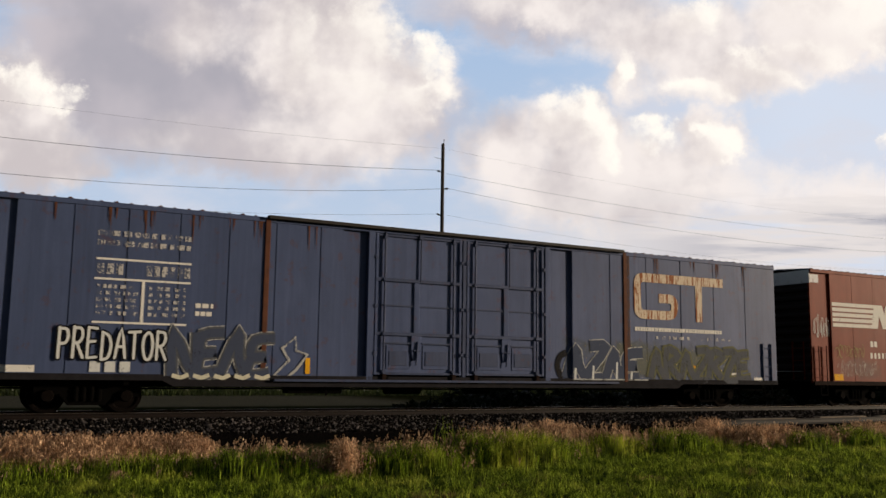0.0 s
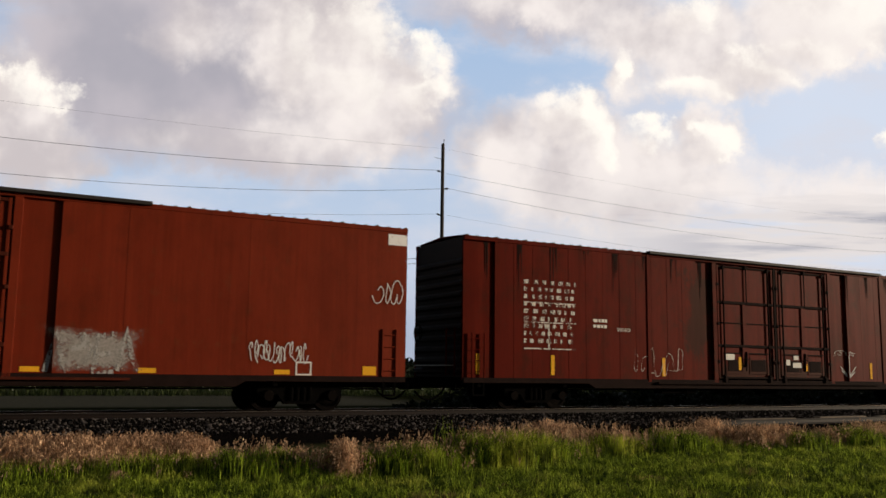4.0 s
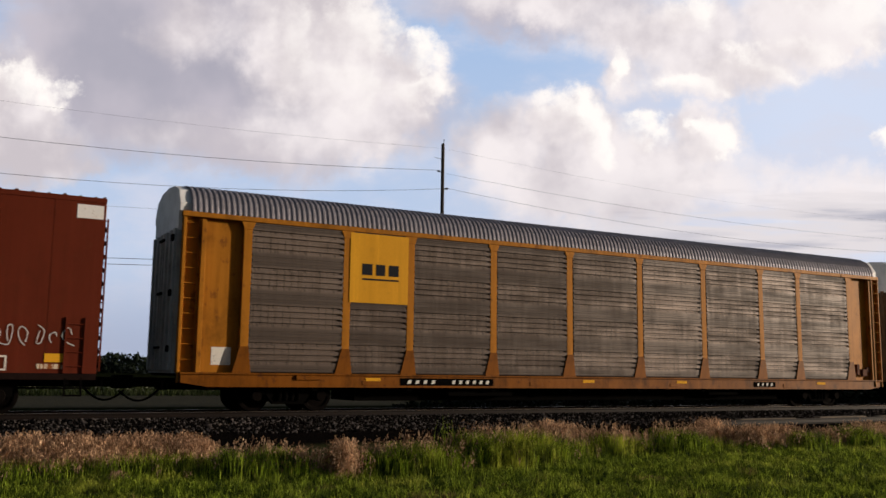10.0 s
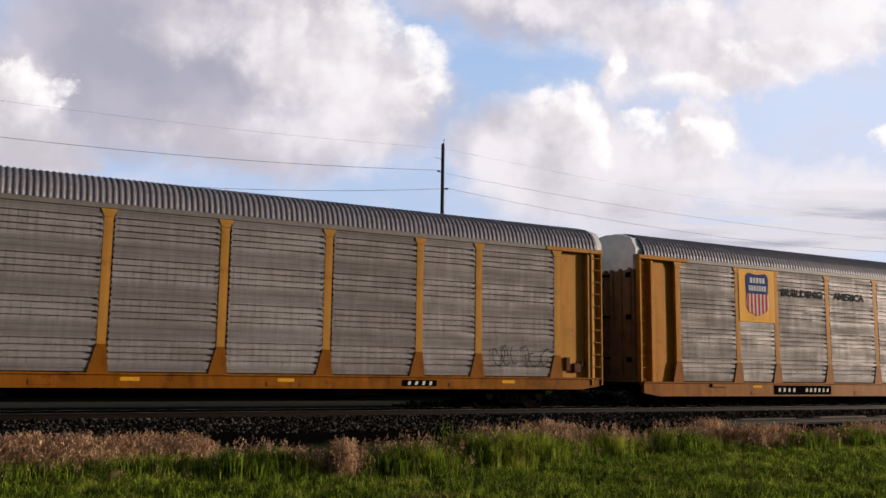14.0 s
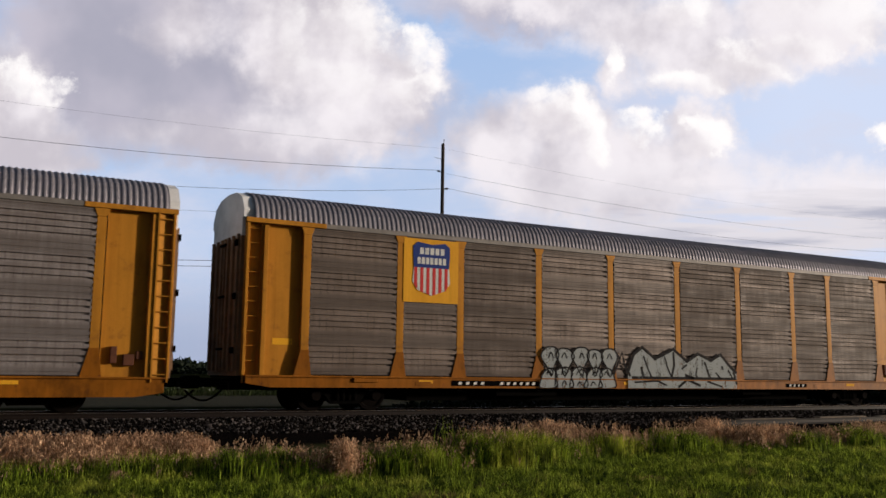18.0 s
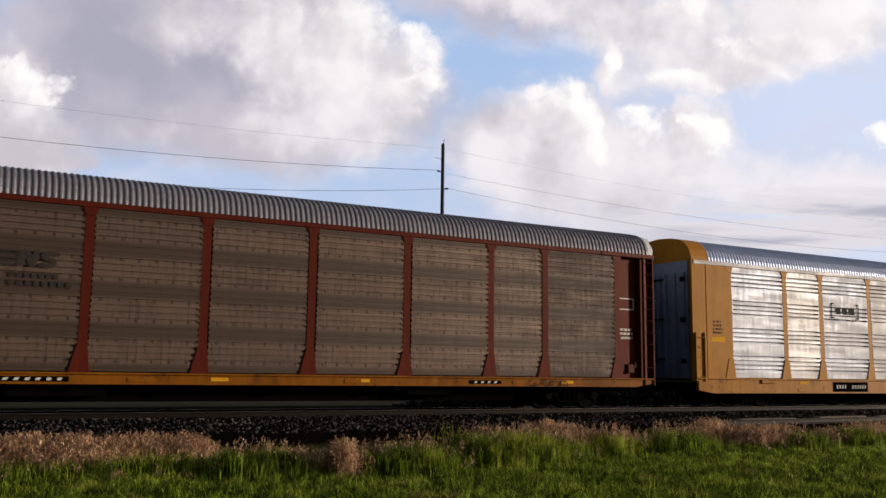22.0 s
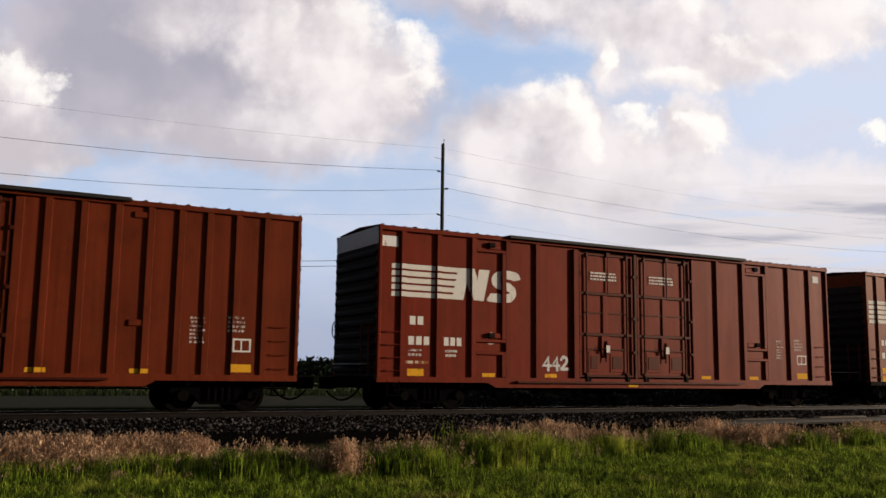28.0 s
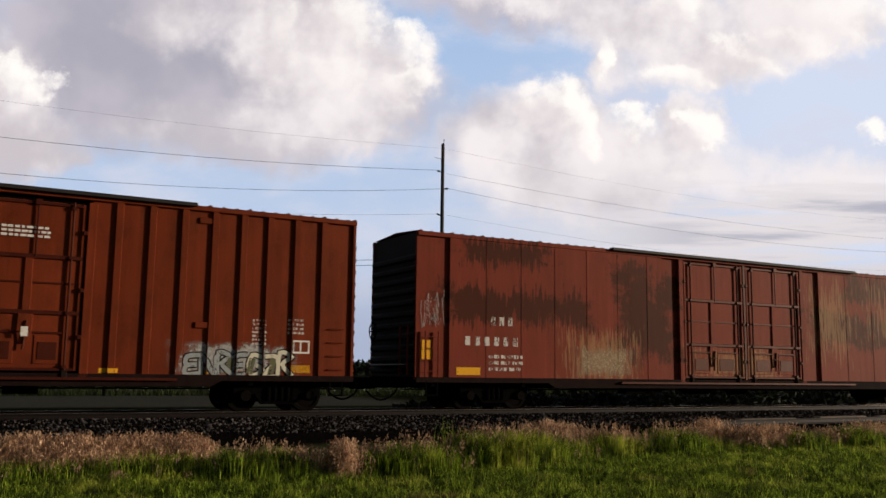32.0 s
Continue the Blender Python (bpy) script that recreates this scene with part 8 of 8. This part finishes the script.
def ribbed_common(car, s, rng, paint):
    plate = Side([(0, 19, 0.045)])
    for a in (7.55, 10.0):
        put(car, plate, "data_stencil", bars(a - 0.1, a + 0.95, 4.05, 4.35, 3, rng, 0.09, 0.3), M["white"], "small white stencilled lines")
    hw = Side([(0, 19, -0.075)])
    put(car, hw, "door_tag", [rect(7.95, 8.1, 1.78, 2.0), rect(10.45, 10.6, 1.78, 2.0)], M["white"], "white tag on the door lever", 0.03)
    put(car, s, "inspection_box", band([(17.0, 1.55), (17.0, 1.85), (17.45, 1.85), (17.45, 1.55)], 0.045, True) + band([(17.22, 1.55), (17.22, 1.85)], .04), M["white"], "small white data box", 0.006)
    put(car, s, "data_stencil", bars(15.9, 16.25, 1.7, 2.4, 7, rng, 0.06, 0.4) + bars(16.85, 17.3, 2.0, 2.45, 4, rng, 0.06, 0.4), M["faded_white"])
    reflectors(car, s, (3.45, 5.7, 12.2, 14.5), 0.97, 1.08, 0.44)
    put(car, s, "reflector", [rect(16.95, 17.5, 1.02, 1.22)], M["yellow"], "yellow sticker", 0.006)
    sill = Side([(0, 19, -0.024)])
    put(car, sill, "reflector", [rect(8.9, 9.3, 0.70, 0.78)], M["yellow"], "yellow reflective strip")
    # louvred hatches with round locks beside the ribs
    for x in (3.85, 14.6):
        for z in (4.75, 2.1):
            part("bracket", bevel(boxes((x - 0.2, x + 0.2, 0.02, 0.115, z, z + 0.16)), 0.02), paint, car)


def ribbed_boxcars():
    rng = random.Random(301)
    car, s = boxcar(dict(SHORT, x=282.33, top=5.17, paint=P["oxide1"], seed=31, rib_depth=0.070, ribs=ribbed_ribs("narrow"), end_paint=P["end_dark"], end_band=P["oxide1"],
                         label="oxide-brown ribbed steel boxcar with white barred emblem"), 23.2, 29.2)
    ribbed_common(car, s, rng, P["oxide1"])
    put(car, s, "emblem", horse_bars(0.30, 2.45, 4.62, 3.22, 4.1), M["white"], "white emblem of five bars running into a zigzag")
    put(car, s, "lettering", digits(0.85, 1.3, 2.35, 2.57, 2, rng) + digits(0.85, 1.35, 1.85, 2.08, 2, rng) + digits(1.6, 2.0, 1.85, 2.08, 2, rng) + digits(2.4, 2.75, 1.85, 2.08, 2, rng), M["white"])
    put(car, s, "reflector", [rect(0.8, 1.3, 0.98, 1.18)], M["yellow"], "yellow sticker", 0.006)
    car, s = boxcar(dict(SHORT, x=303.35, top=5.18, paint=P["oxide2"], seed=32, ribs=ribbed_ribs("wide"), end_paint=P["end_dark"], end_band=P["band_white"],
                         label="red oxide boxcar with widely spaced ribs and white emblem"), 25.2, 31.2)
    ribbed_common(car, s, rng, P["oxide2"])
    put(car, s, "emblem", horse_bars(0.53, 2.42, 4.78, 3.2, 4.13), M["white"], "white emblem of five bars running into a zigzag")
    put(car, s, "lettering", digits(1.0, 1.5, 2.42, 2.66, 2, rng) + digits(0.97, 1.7, 1.85, 2.09, 3, rng) + digits(2.12, 2.76, 1.85, 2.09, 3, rng), M["white"])
    put(car, s, "lettering", bars(1.0, 1.45, 1.5, 1.75, 2, rng, .08, .3) + bars(2.2, 2.6, 1.5, 1.75, 2, rng, .08, .3), M["faded_white"])
    spray(car, s, hand_word("442", 5.60, 6.60, 1.22, 1.60, 0.095, rng), M["glass_white"], "white sprayed number", 0.006)
    put(car, s, "reflector", [rect(0.98, 1.5, 0.98, 1.18)], M["yellow"], "yellow sticker", 0.006)
    put(car, s, "reflector", [rect(0.88, 1.65, 1.32, 1.40)], M["rust_white"], "", 0.006)
    put(car, s, "corner_patch", [rect(0.06, 0.62, 4.6, 4.9), rect(18.0, 18.3, 4.6, 4.85)], P["band_white"], "pale corner patch", 0.008)
    # framed hatchways between two ribs, with latches
    for a, b in ((3.11, 4.31), (14.28, 15.45)):
        for z in (4.66, 1.98, 1.62):
            part("hatch_frame", bevel(boxes((a + 0.08, b - 0.08, 0.0, 0.085, z, z + 0.09)), 0.012), P["oxide2"], car)
        part("hatch_frame", bevel(boxes((b - 0.22, b - 0.08, 0.0, 0.085, 2.07, 4.66)), 0.012), P["oxide2"], car)
        part("hatch_frame", bevel(boxes((b - 0.22, b - 0.08, 0.0, 0.085, 0.96, 1.62)), 0.012), P["oxide2"], car)
        for z in (4.82, 2.12):
            part("latch", bevel(boxes((a + 0.5, a + 0.72, -0.03, 0.085, z, z + 0.14)), 0.02), P["tack"], car, "dark latch block")
    ring = [(3.75 + 0.17 * math.cos(a * 0.5236), 2.1 + 0.17 * math.sin(a * 0.5236)) for a in range(12)]
    put(car, s, "round_mark", band(ring, 0.03, True), M["faded_white"], "round stencilled mark", 0.006)
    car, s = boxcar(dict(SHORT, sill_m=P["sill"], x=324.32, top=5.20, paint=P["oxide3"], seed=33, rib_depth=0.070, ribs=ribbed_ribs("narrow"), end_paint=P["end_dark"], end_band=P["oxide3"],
                         label="dull oxide ribbed boxcar with white emblem and graffiti"), 27.2, 32.0)
    ribbed_common(car, s, rng, P["oxide3"])
    put(car, s, "emblem", horse_bars(0.30, 2.45, 4.65, 3.22, 4.1), M["white"], "white emblem of five bars running into a zigzag")
    put(car, s, "lettering", digits(0.85, 1.3, 2.35, 2.57, 2, rng) + digits(0.85, 1.35, 1.85, 2.08, 2, rng) + digits(1.6, 2.0, 1.85, 2.08, 2, rng) + digits(2.4, 2.8, 1.85, 2.08, 2, rng), M["white"])
    w = wild_lines(2.3, 5.35, 0.93, 1.52, 8, random.Random(9))
    spray(car, s, thick(w, 0.30), M["spray_black"], "black edge of sprayed letters", 0.008)
    spray(car, s, thick(w, 0.18), M["spray_cream"], "cream sprayed letters over ribs", 0.013)
    spray(car, s, thick(w, 0.05), M["spray_olive"], "olive lines in sprayed letters", 0.017)
    mist(car, s, 13.6, 17.5, 0.84, 1.85, (0.46, 0.46, 0.44), "grey-white overspray over ribs", 0.85, 0.006, (2.6, 2.6, 1.6))
    w = [smooth(p, 3) for p in wild_lines(14.2, 17.0, 0.95, 1.50, 7, random.Random(44))]
    spray(car, s, thick(w, 0.17), M["spray_black"], "black edge of sprayed letters over ribs", 0.010)
    spray(car, s, thick(w[:4], 0.11), M["spray_mist"], "grey-white sprayed letters over ribs", 0.014)
    spray(car, s, thick(w[4:], 0.11), M["spray_cream"], "cream sprayed letters over ribs", 0.014)
    for i in range(3):
        spray(car, s, [ribbon([(15.3 + 0.55 * i, 0.98), (15.38 + 0.55 * i, 1.38)], 0.17)], M["spray_moss"], "moss block in sprayed letters", 0.017)
    put(car, s, "reflector", [rect(0.75, 1.3, 0.95, 1.18), rect(0.75, 1.3, 1.26, 1.48)], M["yellow"], "yellow sticker", 0.006)


def rusted_boxcar():
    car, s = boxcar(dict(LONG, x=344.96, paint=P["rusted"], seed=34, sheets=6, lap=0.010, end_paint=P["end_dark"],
                         label="heavily rusted red boxcar with dark stains and flaking paint"), 29.2, 32.0)
    rng = random.Random(401)
    put(car, s, "lettering", digits(2.4, 3.3, 2.48, 2.74, 3, rng, 0.5) + digits(1.5, 3.5, 1.88, 2.14, 6, rng, 0.5), M["faded_white"], "flaking white number blocks")
    put(car, s, "data_stencil", bars(2.4, 3.6, 1.1, 1.65, 3, rng, .12, .4), M["faded_white"])
    put(car, s, "graffiti_line", scrawl(0.15, 0.95, 2.4, 3.4, rng, 9, 0.025), M["spray_grey"], "", 0.008)
    mist(car, s, 5.2, 8.4, 0.86, 2.1, (0.50, 0.40, 0.26), "pale flaking paint in runs", 0.5, stretch=(7.5, 7.5, 0.8))
    put(car, s, "reflector", [rect(1.3, 2.1, 1.02, 1.24), rect(0.2, 0.5, 1.45, 2.0)], M["yellow"], "yellow sticker", 0.006)


blue_boxcar()
brown_boxcar()
dark_red_boxcar()
faded_boxcar()
racks()
ribbed_boxcars()
rusted_boxcar()
bpy.context.view_layer.update()


# ---- what moves ----
def motions():
    for car, x in MOVERS:
        walk(car, [(t, pose(x - run(t), SIDE, RAIL)) for t in range(0, 33, 2)])
    for wheel, a, first, last in ROLLERS:
        # a turn of the wheels keeps step with the way gone
        times = [0.0] if first > 0.0 else []
        t = first
        while t <= last + 1e-6:
            times.append(round(t, 4))
            t += 1.0 / 30.0
        if times[-1] < 32.0:
            times.append(32.0)
        rows = []
        for t in times:
            s = run(min(max(t, first), last))
            rows.append((t, Matrix.Translation((a, 0, 0.424)) @ Matrix.Rotation(-s / 0.424, 4, "Y")))
        walk(wheel, rows)
    drift = Matrix.Translation((-34 * UNIT, 23 * UNIT, 0))
    walk(SKY, [(0.0, SKY_AT), (16.0, SKY_AT @ Matrix.Translation((-17 * UNIT, 11.5 * UNIT, 0))), (32.0, SKY_AT @ drift)])


motions()
